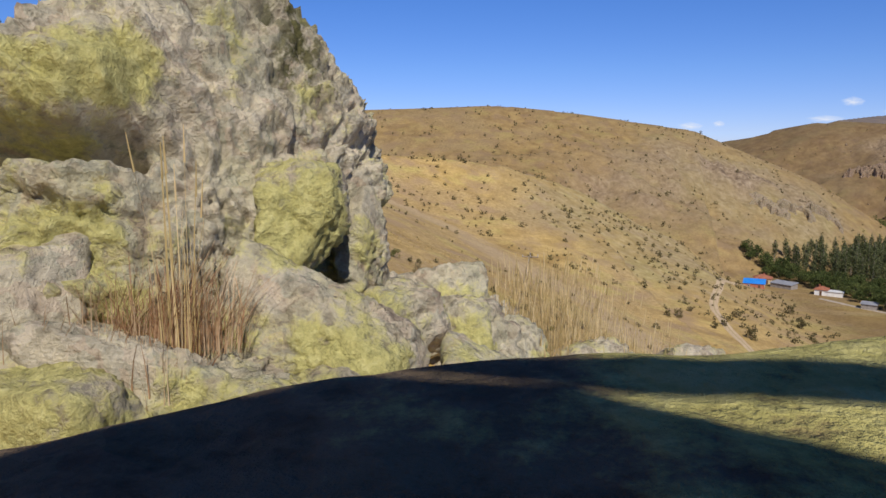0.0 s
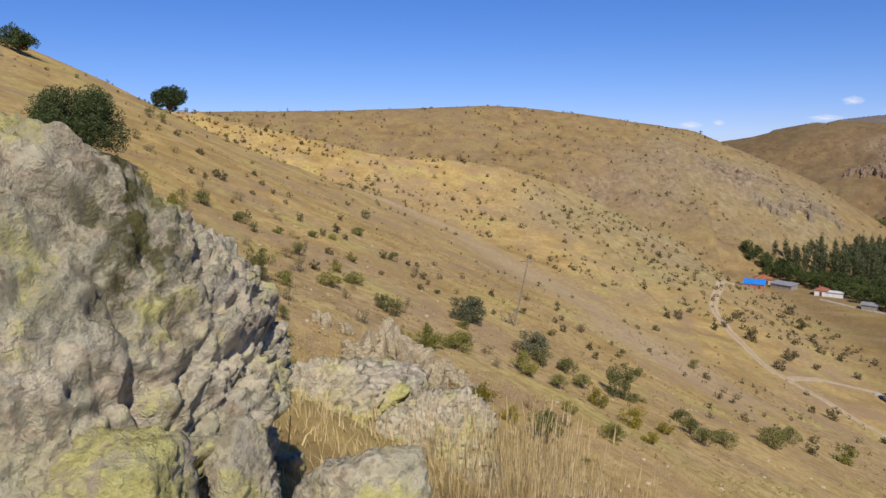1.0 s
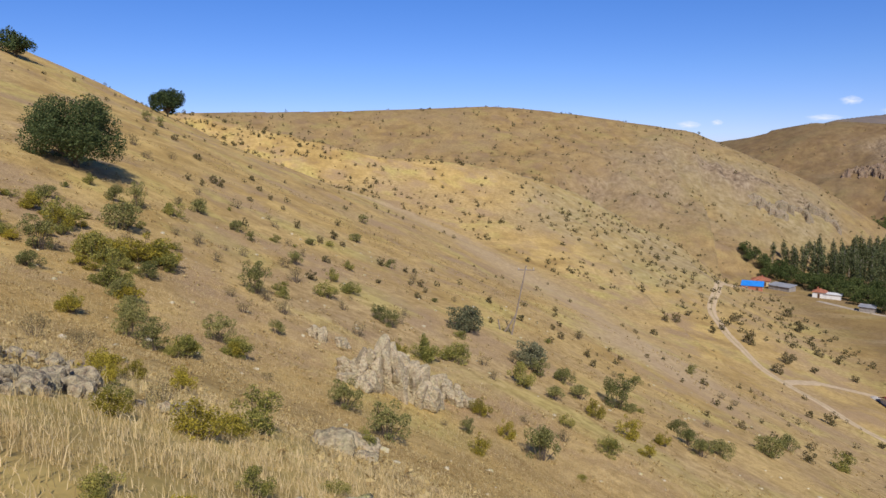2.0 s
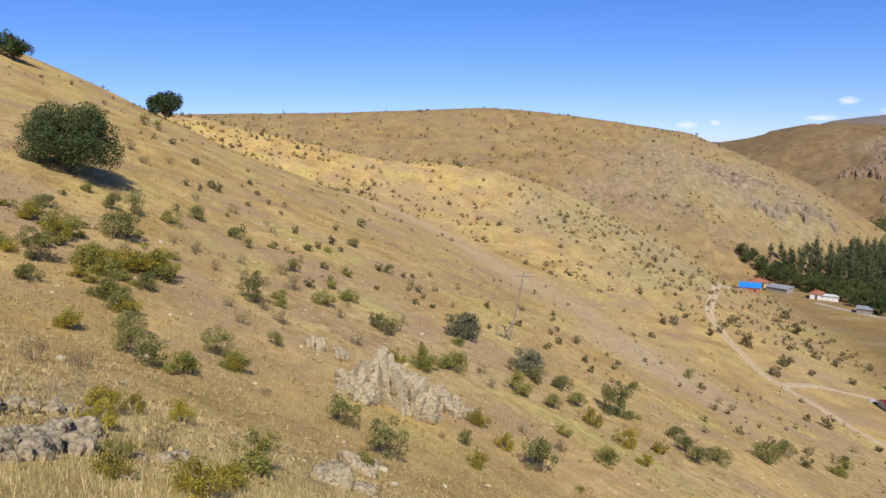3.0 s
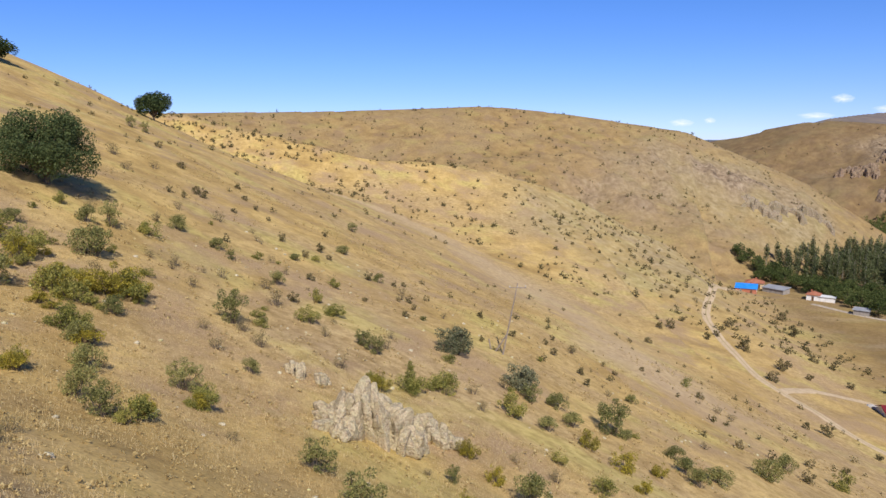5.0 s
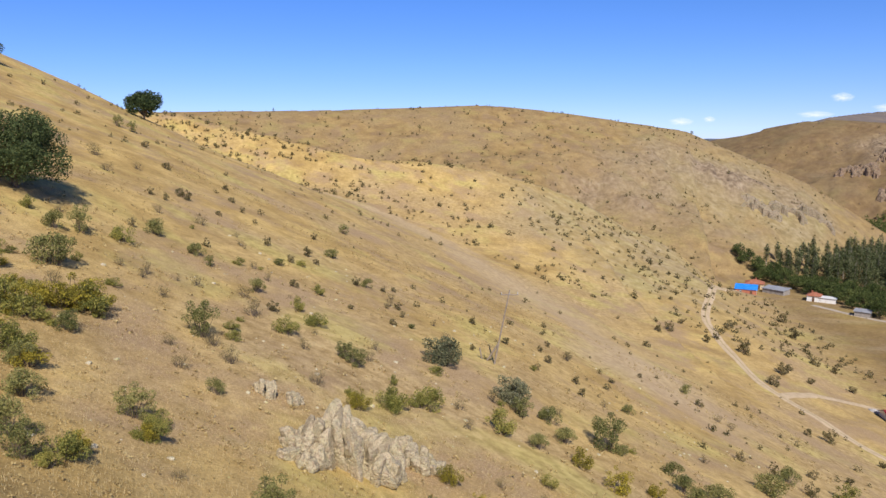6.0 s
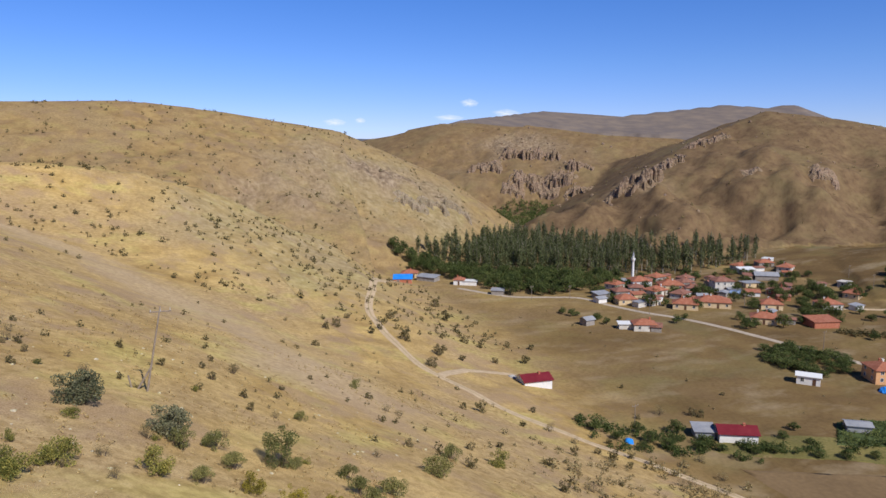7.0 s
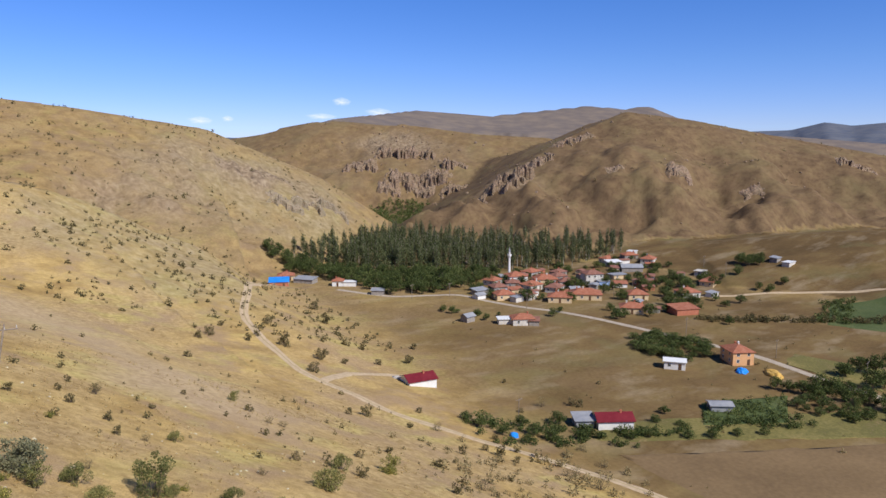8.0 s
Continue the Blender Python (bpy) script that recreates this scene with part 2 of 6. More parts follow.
def land_parts(x, y):
    """Heights of the valley floor and of each hill on its own."""
    floor = 1.2 + 0.012 * np.clip(y - 150, -200, 500) + 0.5 * fractal(x / 60, y / 60, 3, 3)
    plain = 57.2 - 0.42 * x - 0.08 * y
    beyond = y + 0.05 * x - 232 + 9 * fractal(x / 50, y / 90, 2, 5)
    hillside = plain - (0.03 + 0.18 / (1 + np.exp((x + 85) / 12))) * (np.sqrt(beyond * beyond + 300) + beyond)
    hillside = hillside - 0.15 * (np.sqrt((x + 190) ** 2 + 900) - (x + 190))
    knoll = 14.6 * np.exp(-((x + 2) ** 2 + (y - 4) ** 2) / 860.0)
    knoll = knoll + 0.58 * np.exp(-((x + 1.6) ** 2 + (y - 6.0) ** 2) / 16.0) - 0.30 * np.exp(-((x + 2.3) ** 2 / 1.1 + (y - 4.8) ** 2 / 0.7))
    hillside = hillside + 4.3 * np.exp(-((x + 160) ** 2 / 3500.0 + (y - 215) ** 2 / 5000.0)) + knoll + 0.7 * fractal(x / 26, y / 40, 3, 11) + 0.12 * fractal(x / 3.1, y / 3.1, 3, 12)
    d, top, side = along_crest(x, y, MIDDLE_SPUR)
    spur = 1 + (top - 1) * np.exp(-d / np.where(side > 0, 110.0, 150.0)) - 0.02 * d
    spur = spur + 1.3 * fractal(x / 30, y / 30, 4, 21) * np.clip(top / 40, 0, 1)
    far_hill = slope_of(x, y, FAR_HILL, 0.46, 0.34, 0.14, 55, 31)
    gorge = slope_of(x, y, GORGE_HILL, 0.50, 0.22, 0.16, 60, 41)
    mountain = np.maximum(slope_of(x, y, CLIFF_MOUNTAIN, 0.46, 0.25, 0.22, 50, 51), hollow_side(x, y, CLIFF_MOUNTAIN[3:], 0.46, 0.25, 0.22, 50, 51))
    range_far = slope_of(x, y, FAR_RANGE, 0.19, 0.4, 0.12, 260, 61)
    range_blue = slope_of(x, y, BLUE_RANGE, 0.10, 0.10, 0.3, 500, 71)
    rise = slope_of(x, y, LOW_RISE, 0.16, 0.12, 0.2, 70, 81)
    return [floor, hillside, spur, far_hill, gorge, mountain, range_far, range_blue, rise]


def crags(x, y):
    """How much bare cliff breaks through the slopes, 0..1, on the two hills of the gorge and at the foot of the far hill."""
    broken = fractal(x / 34, y / 34, 3, 91)
    gorge_face = 0.5 * np.exp(-(((x - 395) / 95) ** 2 + ((y - 745) / 75) ** 2))
    mountain_face = 0.6 * np.exp(-(((x - 378) / 42) ** 2 + ((y - 512) / 34) ** 2))
    hill_foot = 0.8 * np.exp(-(((x - 165) / 48) ** 2 + ((y - 505) / 22) ** 2)) + 0.5 * np.exp(-(((x - 80) / 70) ** 2 + ((y - 470) / 60) ** 2))
    return np.clip((gorge_face + mountain_face + hill_foot) * (0.75 + 0.8 * broken), 0, 1)


def land(x, y):
    """Height of the ground in metres."""
    x, y = np.atleast_1d(np.asarray(x, float)), np.atleast_1d(np.asarray(y, float))
    parts = land_parts(x, y)
    k = 3.0
    top = np.maximum.reduce(parts)
    z = top + k * np.log(sum(np.exp((p - top) / k) for p in parts)) - 0.3
    c = crags(x, y)
    ridged = 1 - np.abs(fractal(x / 13, y / 13, 3, 95))
    return z + c * (5 * (ridged - 0.35) + 2.0 * np.floor(3 * ridged) / 3)


# ---- building helpers ----
def part(name, bm, mat, parent=None, label="", smooth=False):
    """Links a bmesh as one mesh object, under a parent if one is given."""
    data = bpy.data.meshes.new(name)
    bm.to_mesh(data)
    bm.free()
    return part_of(name, data, mat, parent, label, smooth)


def part_of(name, data, mat, parent=None, label="", smooth=False):
    for one in mat if isinstance(mat, (list, tuple)) else (mat,):
        data.materials.append(one)
    if smooth:
        data.shade_smooth()
    ob = new(name, data)
    ob.parent = parent
    return tagged(ob, label) if label else ob


def thing(name, m, label, category, group=""):
    ob = new(name)
    ob.empty_display_size = 0.2
    ob.matrix_world = m
    return tagged(ob, label, category, group)


def mesh_from(name, verts, faces):
    data = bpy.data.meshes.new(name)
    data.from_pydata(verts, [], faces)
    return data


def box(bm, size, at=(0, 0, 0), turn=0.0, bevel=0.0):
    """A block standing on `at`."""
    m = Matrix.Translation((at[0], at[1], at[2] + size[2] / 2)) @ Matrix.Rotation(turn, 4, "Z") @ Matrix.Diagonal((*size, 1))
    made = bmesh.ops.create_cube(bm, size=1, matrix=m)["verts"]
    if bevel:
        edges = {e for v in made for e in v.link_edges}
        bmesh.ops.bevel(bm, geom=list(edges), offset=bevel, segments=1, affect="EDGES")


GRID_X, GRID_Y = np.arange(-190, 740), np.arange(-10, 800)
GRID_Z = land(*(g.ravel() for g in np.meshgrid(GRID_X, GRID_Y, indexing="ij"))).reshape(len(GRID_X), len(GRID_Y))


def height_at(x, y):
    """Height of the ground, read between the corners of a one-metre grid."""
    i, j = int(x - GRID_X[0]), int(y - GRID_Y[0])
    s, t = x - GRID_X[i], y - GRID_Y[j]
    low = GRID_Z[i, j] * (1 - s) + GRID_Z[i + 1, j] * s
    return float(low * (1 - t) + (GRID_Z[i, j + 1] * (1 - s) + GRID_Z[i + 1, j + 1] * s) * t)


# ---- the ground: one sheet out to the horizon ----
def build_ground():
    fine, coarse = np.arange(-48, 78, 0.28), np.arange(78, 312, 1.8)
    turn = np.radians(np.concatenate([fine, coarse]))
    rings, r = [0.6], 0.6
    while r < 4900:
        r += min(0.03 * r, 3.6) if r < 900 else 0.02 * r
        rings.append(r)
    rings = np.array(rings)
    x = (np.sin(turn)[None] * rings[:, None]).ravel()
    y = (4 + np.cos(turn)[None] * rings[:, None]).ravel()
    x, y = np.r_[x, 0.0], np.r_[y, 4.0]
    z = land(x, y)
    rows, cols = len(rings), len(turn)
    i, j = np.meshgrid(np.arange(rows - 1), np.arange(cols), indexing="ij")
    k = (j + 1) % cols
    quads = np.stack([i * cols + j, i * cols + k, (i + 1) * cols + k, (i + 1) * cols + j], -1).reshape(-1, 4)
    hub = rows * cols
    cap = np.stack([np.full(cols, hub), (np.arange(cols) + 1) % cols, np.arange(cols)], -1)
    data = bpy.data.meshes.new("ground")
    data.vertices.add(len(x))
    data.vertices.foreach_set("co", np.stack([x, y, z], -1).ravel())
    loops = np.r_[quads[:, ::-1].ravel(), cap.ravel()]
    data.loops.add(len(loops))
    data.loops.foreach_set("vertex_index", loops.astype(np.int32))
    data.polygons.add(len(quads) + len(cap))
    data.polygons.foreach_set("loop_start", np.r_[np.arange(len(quads)) * 4, len(quads) * 4 + np.arange(len(cap)) * 3].astype(np.int32))
    data.update(calc_edges=True)
    data.validate()
    parts = np.array(land_parts(x, y))
    winner = np.argsort(parts, axis=0)[-1]
    soft = lambda lead: 1 / (1 + np.exp(-lead / 1.5))
    valley = soft(parts[0] - np.max(parts[1:], 0))
    brown = 0.85 * (winner == 4) + 1.0 * (winner == 5)
    valley = np.maximum(valley, (winner == 8) * 1.0)
    brown = np.maximum(brown, 0.56 * (winner == 3) + 0.06 * (winner == 2))
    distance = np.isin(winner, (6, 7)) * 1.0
    swath = along_crest(x, y, BARE_SWATH)[0] + 5 * fractal(x / 14, y / 14, 3, 63)
    bare = 0.75 / (1 + np.exp((swath - 11) / 3.5)) * (winner == 1)
    flank = np.exp(-(((x - 48) / 42) ** 2 + ((y - 335) / 62) ** 2)) * np.isin(winner, (2, 3)) + 1.1 * np.exp(-(((x - 150) / 55) ** 2 + ((y - 495) / 45) ** 2)) * (winner == 3)
    stony = np.clip(flank * (0.85 + 0.6 * fractal(x / 17, y / 17, 3, 64)), 0, 0.5)
    for name, values in (("blue_haze", (winner == 7) * 1.0), ("bare", bare), ("stony", stony), ("valley", valley), ("brown", brown), ("distance", distance), ("rocky", np.clip(crags(x, y) * 1.6 - 0.25, 0, 1))):
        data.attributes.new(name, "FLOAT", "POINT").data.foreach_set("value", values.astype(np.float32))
    data.shade_smooth()
    data.materials.append(GROUND)
    return tagged(new("ground", data), "dry golden grass hillside above a brown valley", "ground", kind="structure")


GROUND = ground_material()
build_ground()


# ---- roads and fields ----
DIRT = material("pale_dirt", ((0.40, 0.29, 0.165), (0.52, 0.39, 0.235), (0.60, 0.46, 0.29)), 0.6, 0.95, 0.4, 8, distance=0.05)
VERGE = material("dry_verge", ((0.30, 0.22, 0.11), (0.42, 0.32, 0.16), (0.36, 0.29, 0.13)), 0.8, 0.95, 0.4, 8, distance=0.05)
GRAVEL = material("grey_gravel", ((0.34, 0.275, 0.20), (0.43, 0.355, 0.265), (0.50, 0.42, 0.32)), 0.5, 0.9, 0.3, 9, distance=0.03)
CROP = material("green_meadow", ((0.24, 0.175, 0.075), (0.135, 0.122, 0.035), (0.205, 0.172, 0.052), (0.265, 0.205, 0.075)), 0.09, 0.95, 0.5, 14, distance=0.2)
LUSH = material("lush_field", ((0.05, 0.065, 0.02), (0.075, 0.10, 0.03), (0.125, 0.135, 0.048)), 0.09, 0.95, 0.5, 14, distance=0.2)
PLOUGHED = material("ploughed_soil", ((0.155, 0.100, 0.046), (0.200, 0.131, 0.060), (0.245, 0.162, 0.076)), 0.06, 0.95, 0.5, 16, distance=0.15)


def smooth_line(points, step=2.5):
    """Catmull-Rom through the points, sampled about every `step` metres."""
    p = [Vector(q) for q in points]
    p = [p[0] * 2 - p[1], *p, p[-1] * 2 - p[-2]]
    out = []
    for a, b, c, d in zip(p, p[1:], p[2:], p[3:]):
        n = max(2, int((c - b).length / step))
        for k in range(n):
            t = k / n
            out.append(0.5 * (2 * b + (c - a) * t + (2 * a - 5 * b + 4 * c - d) * t * t + (3 * b - a - 3 * c + d) * t**3))
    return [*out, p[-2]]


def ribbon(name, points, width, mat, label, lift=0.12, category="road", across=5, wander=0.25):
    line = smooth_line([(*q, 0) for q in points])
    verts, faces = [], []
    for i, q in enumerate(line):
        ahead = (line[min(i + 1, len(line) - 1)] - line[max(i - 1, 0)]).normalized()
        side = Vector((-ahead.y, ahead.x, 0))
        for k in range(across):
            s = (k / (across - 1) - 0.5) * width
            s += wander * noise.noise((q.x * 0.21, q.y * 0.21, k * 3.1)) if k in (0, across - 1) else 0
            at = q + side * s
            edge = 0.1 if k in (0, across - 1) else 0
            verts.append((at.x, at.y, height_at(at.x, at.y) + lift - edge))
    for i in range(len(line) - 1):
        for k in range(across - 1):
            a = i * across + k
            faces.append((a, a + across, a + across + 1, a + 1))
    ob = part_of(name, mesh_from(name, verts, faces), mat, smooth=True)
    return tagged(ob, label, category, kind="structure")


def field(name, corners, mat, label, lift=0.12, n=44):
    a, b, c, d = (np.array(q, float) for q in corners)
    verts, faces = [], []
    for i in range(n + 1):
        for j in range(n + 1):
            s, t = i / n, j / n
            q = (1 - s) * ((1 - t) * a + t * b) + s * ((1 - t) * d + t * c)
            if i in (0, n) or j in (0, n):
                q = q + 4.5 * np.array([noise.fractal((q[0] * 0.08, q[1] * 0.08, 1), 1, 2, 4), noise.fractal((q[0] * 0.08, q[1] * 0.08, 7), 1, 2, 4)])
            verts.append((q[0], q[1], height_at(q[0], q[1]) + (lift if 0 < i < n and 0 < j < n else -0.25)))
    for i in range(n):
        for j in range(n):
            k = i * (n + 1) + j
            faces.append((k, k + 1, k + n + 2, k + n + 1))
    ob = part_of(name, mesh_from(name, verts, faces), mat, smooth=True)
    return tagged(ob, label, "field", kind="structure")


TRACK = ((124, 386), (113, 366), (100, 345), (88, 318), (79.3, 291), (72.2, 271), (68.1, 256), (67.0, 243), (66.8, 233), (67.0, 216), (67.8, 199), (72.5, 187), (79.9, 169.5), (89.8, 158.2), (98.9, 147.5), (105.8, 135.7), (112.2, 122.8), (117, 106), (121, 84), (124, 60))
ribbon("road_dirt_track", TRACK, 3.0, DIRT, "rutted pale dirt track winding down the hillside")
ribbon("road_middle_strip", TRACK, 0.8, VERGE, "dry grass strip between two wheel ruts", 0.17, "grass strip", 3, 0.15)
ribbon("road_side_track", ((69.5, 192), (79, 201.5), (88.6, 206.8), (97.6, 209), (103.3, 208)), 3.0, DIRT, "short pale dirt track to a small farmhouse")
VILLAGE_ROAD = ((140, 345), (155.9, 320), (174.3, 312.5), (187.7, 306), (193, 288), (199.0, 271.0), (207.0, 258), (214.0, 234), (219.0, 206.2), (223.5, 184), (225.0, 171), (224.4, 156.3), (222.6, 138.5), (223.5, 118), (226, 90))
ribbon("road_village", VILLAGE_ROAD, 3.1, GRAVEL, "pale gravel road leading into the village")
ribbon("road_lane", ((280, 252), (315.2, 235.2), (340.5, 218.7), (356.8, 197.6), (372, 170)), 3.2, DIRT, "straight pale farm lane across brown fields")
field("field_green_strip", ((124.6, 146), (134, 155), (216, 119), (196, 108)), CROP, "strip of green and yellowing meadow grass")
field("field_crop", ((157, 139), (170, 150), (199, 141), (180, 128)), LUSH, "dark green crop rows", 0.2)
field("field_lush", ((289, 182), (325, 202), (360, 186), (300, 158)), LUSH, "bright green irrigated field")
field("field_meadow", ((226, 160), (240, 165), (252, 140), (228, 128)), CROP, "yellowing green meadow beside the road")
field("field_ploughed", ((122, 138), (198, 104), (188, 74), (124, 84)), PLOUGHED, "bare reddish brown ploughed field", 0.1)

# ---- houses ----
TILE = material("orange_roof_tile", ((0.26, 0.092, 0.05), (0.35, 0.13, 0.072), (0.43, 0.20, 0.125)), 0.9, 0.8, 0.6, 9, distance=0.06)
OLD_TILE = material("weathered_roof_tile", ((0.17, 0.08, 0.055), (0.25, 0.115, 0.08), (0.33, 0.17, 0.12)), 0.9, 0.85, 0.6, 9, distance=0.06)
RED_SHEET = material("dark_red_sheet_metal", ((0.13, 0.012, 0.018), (0.17, 0.018, 0.025), (0.21, 0.03, 0.035)), 0.5, 0.5, 0.2, 20)
BLUE_SHEET = material("bright_blue_plastic", ((0.02, 0.19, 0.62), (0.03, 0.26, 0.78), (0.06, 0.33, 0.85)), 0.7, 0.5, 0.4, 6, distance=0.05)
GREY_SHEET = material("grey_corrugated_sheet", ((0.22, 0.225, 0.24), (0.30, 0.305, 0.32), (0.38, 0.375, 0.37)), 0.6, 0.55, 0.3, 12)
WHITE_WALL = material("white_lime_wall", ((0.60, 0.58, 0.54), (0.74, 0.72, 0.68), (0.80, 0.79, 0.76)), 0.7, 0.9, 0.2, 8)
LIME_WALL = material("dusty_lime_wall", ((0.44, 0.40, 0.34), (0.58, 0.54, 0.47), (0.68, 0.64, 0.57)), 0.7, 0.9, 0.2, 8)
CREAM_WALL = material("cream_plaster_wall", ((0.52, 0.38, 0.21), (0.62, 0.47, 0.28), (0.68, 0.54, 0.34)), 0.6, 0.9, 0.2, 8)
APRICOT_WALL = material("apricot_plaster_wall", ((0.60, 0.32, 0.15), (0.68, 0.38, 0.18), (0.72, 0.42, 0.21)), 0.5, 0.9, 0.2, 8)
BRICK_WALL = material("bare_red_brick_wall", ((0.32, 0.105, 0.06), (0.42, 0.15, 0.085), (0.48, 0.21, 0.13)), 1.2, 0.9, 0.4, 10)
STONE_WALL = material("grey_stone_wall", ((0.20, 0.175, 0.15), (0.30, 0.265, 0.23), (0.38, 0.345, 0.30)), 1.1, 0.95, 0.6, 6, distance=0.05)
BLUE_WALL = material("pale_blue_wall", ((0.22, 0.32, 0.56), (0.28, 0.40, 0.66), (0.34, 0.46, 0.70)), 0.7, 0.9, 0.2, 8)
FRAME_WHITE = material("white_window_frame", ((0.66, 0.66, 0.64), (0.76, 0.76, 0.75)), 2, 0.6, 0)
PANE = material("dark_window_pane", ((0.015, 0.018, 0.022), (0.03, 0.035, 0.04)), 0.5, 0.08, 0)
DOOR_WOOD = material("brown_wooden_door", ((0.09, 0.045, 0.025), (0.15, 0.08, 0.045)), 3, 0.7, 0.3)
STRAW = material("ochre_straw", ((0.45, 0.26, 0.06), (0.60, 0.37, 0.09), (0.66, 0.44, 0.14)), 1.0, 0.95, 0.7, 8, distance=0.1)
POLE_WOOD = material("grey_weathered_wood", ((0.17, 0.135, 0.10), (0.26, 0.21, 0.16), (0.34, 0.28, 0.22)), 2.0, 0.9, 0.4)
CONCRETE = material("pale_concrete", ((0.42, 0.40, 0.37), (0.52, 0.50, 0.47)), 0.8, 0.9, 0.3)


def roof_mesh(w, d, rise, kind, out=0.45, thick=0.16):
    """A roof over a w by d plan with its eaves at z = 0: hip, gable, lean (one slope) or flat."""
    bm = bmesh.new()
    x, y = w / 2 + out, d / 2 + out
    if kind == "hip":
        r = max(0.0, x - y) if x > y else 0.0
        s = max(0.0, y - x) if y > x else 0.0
        top = [(-r, -s, rise), (r, s, rise)]
        base = [(-x, -y, 0), (x, -y, 0), (x, y, 0), (-x, y, 0)]
        v = [bm.verts.new(p) for p in base + top]
        loops = [(0, 1, 5, 4), (1, 2, 5), (2, 3, 4, 5), (3, 0, 4)] if r else [(0, 1, 4), (1, 2, 5, 4), (2, 3, 5), (3, 0, 4, 5)]
    elif kind == "gable":
        v = [bm.verts.new(p) for p in ((-x, -y, 0), (x, -y, 0), (x, y, 0), (-x, y, 0), (-x, 0, rise), (x, 0, rise))]
        loops = [(0, 1, 5, 4), (2, 3, 4, 5)]
    else:
        up = rise if kind == "lean" else 0.02
        v = [bm.verts.new(p) for p in ((-x, -y, 0), (x, -y, 0), (x, y, up), (-x, y, up))]
        loops = [(0, 1, 2, 3)]
    faces = [bm.faces.new([v[k] for k in loop]) for loop in loops]
    bmesh.ops.remove_doubles(bm, verts=bm.verts, dist=0.001)
    made = bmesh.ops.extrude_face_region(bm, geom=list(bm.faces))
    bmesh.ops.translate(bm, verts=[g for g in made["geom"] if isinstance(g, bmesh.types.BMVert)], vec=(0, 0, thick))
    bmesh.ops.recalc_face_normals(bm, faces=bm.faces)
    return bm


def gable_ends(bm, w, d, rise):
    for x in (-w / 2 + 0.15, w / 2 - 0.15):
        v = [bm.verts.new((x + s, y, z)) for s in (-0.13, 0.13) for y, z in ((-d / 2, 0), (d / 2, 0), (0, rise * d / (d + 0.9)))]
        for f in ((0, 1, 2), (5, 4, 3), (0, 3, 4, 1), (1, 4, 5, 2), (2, 5, 3, 0)):
            bm.faces.new([v[k] for k in f])


def window(parent, x, y, z, w, h, turn):
    bm = bmesh.new()
    for dx, dz, sw, sh in ((0, 0, w, 0.09), (0, h - 0.09, w, 0.09), (-w / 2 + 0.045, 0, 0.09, h), (w / 2 - 0.045, 0, 0.09, h), (0, 0, 0.06, h)):
        box(bm, (sw, 0.10, sh), (dx, 0, dz))
    ob = part("window", bm, FRAME_WHITE, parent)
    ob.matrix_basis = pose(x, y, z, 0, 0, turn)
    bm = bmesh.new()
    box(bm, (w - 0.1, 0.03, h - 0.1), (0, 0, 0.05))
    part("pane", bm, PANE, ob)


def house(name, x, y, w, d, turn, walls, roof, kind, label, category="house", storey=2.7, storeys=1, rise=None, chimneys=1, windows=True, group="village houses", sink=0.5):
    z = min(height_at(x + a * w / 3, y + b * d / 3) for a in (-1, 1) for b in (-1, 1))
    ob = thing(name, pose(x, y, z, 0, 0, turn), label, category, group)
    high = storey * storeys
    rise = (0.19 * min(w, d) + 0.4) if rise is None else rise
    bm = bmesh.new()
    box(bm, (w, d, high + sink), (0, 0, -sink), bevel=0.03)
    if kind == "gable":
        bm2 = bmesh.new()
        gable_ends(bm2, w, d, rise)
        bmesh.ops.translate(bm2, verts=bm2.verts, vec=(0, 0, high))
        temp = bpy.data.meshes.new("ends")
        bm2.to_mesh(temp)
        bm2.free()
        bm.from_mesh(temp)
        bpy.data.meshes.remove(temp)
    part("wall", bm, walls, ob)
    top = part("roof", roof_mesh(w, d, rise, kind), roof, ob)
    top.matrix_basis = pose(0, 0, high)
    rng = random.Random(int(x * 7 + y * 13))
    for k in range(chimneys):
        bm = bmesh.new()
        tall = rise + 0.7
        box(bm, (0.55, 0.55, tall), (0, 0, 0), bevel=0.03)
        box(bm, (0.75, 0.75, 0.12), (0, 0, tall - 0.18))
        part("chimney", bm, WHITE_WALL if k % 2 else BRICK_WALL, ob).matrix_basis = pose((rng.random() - 0.5) * w * 0.6, (rng.random() - 0.5) * d * 0.3, high)
    if windows:
        for level in range(storeys):
            sill = level * storey + 0.95
            for side, length, off, a in (("front", w, -d / 2, 0), ("back", w, d / 2, 180), ("left", d, -w / 2, -90), ("right", d, w / 2, 90)):
                n = max(1, int(length / 3.2))
                for k in range(n):
                    s = (k + 0.5) / n * length - length / 2
                    if side == "front" and level == 0 and k == n // 2:
                        bm = bmesh.new()
                        box(bm, (1.0, 0.12, 2.05), bevel=0.01)
                        part("door", bm, DOOR_WOOD, ob).matrix_basis = pose(s, off, 0.05)
                    elif a in (0, 180):
                        window(ob, s, off, sill, 1.1, 1.25, a)
                    else:
                        window(ob, off, s, sill, 1.1, 1.25, a)
    return ob


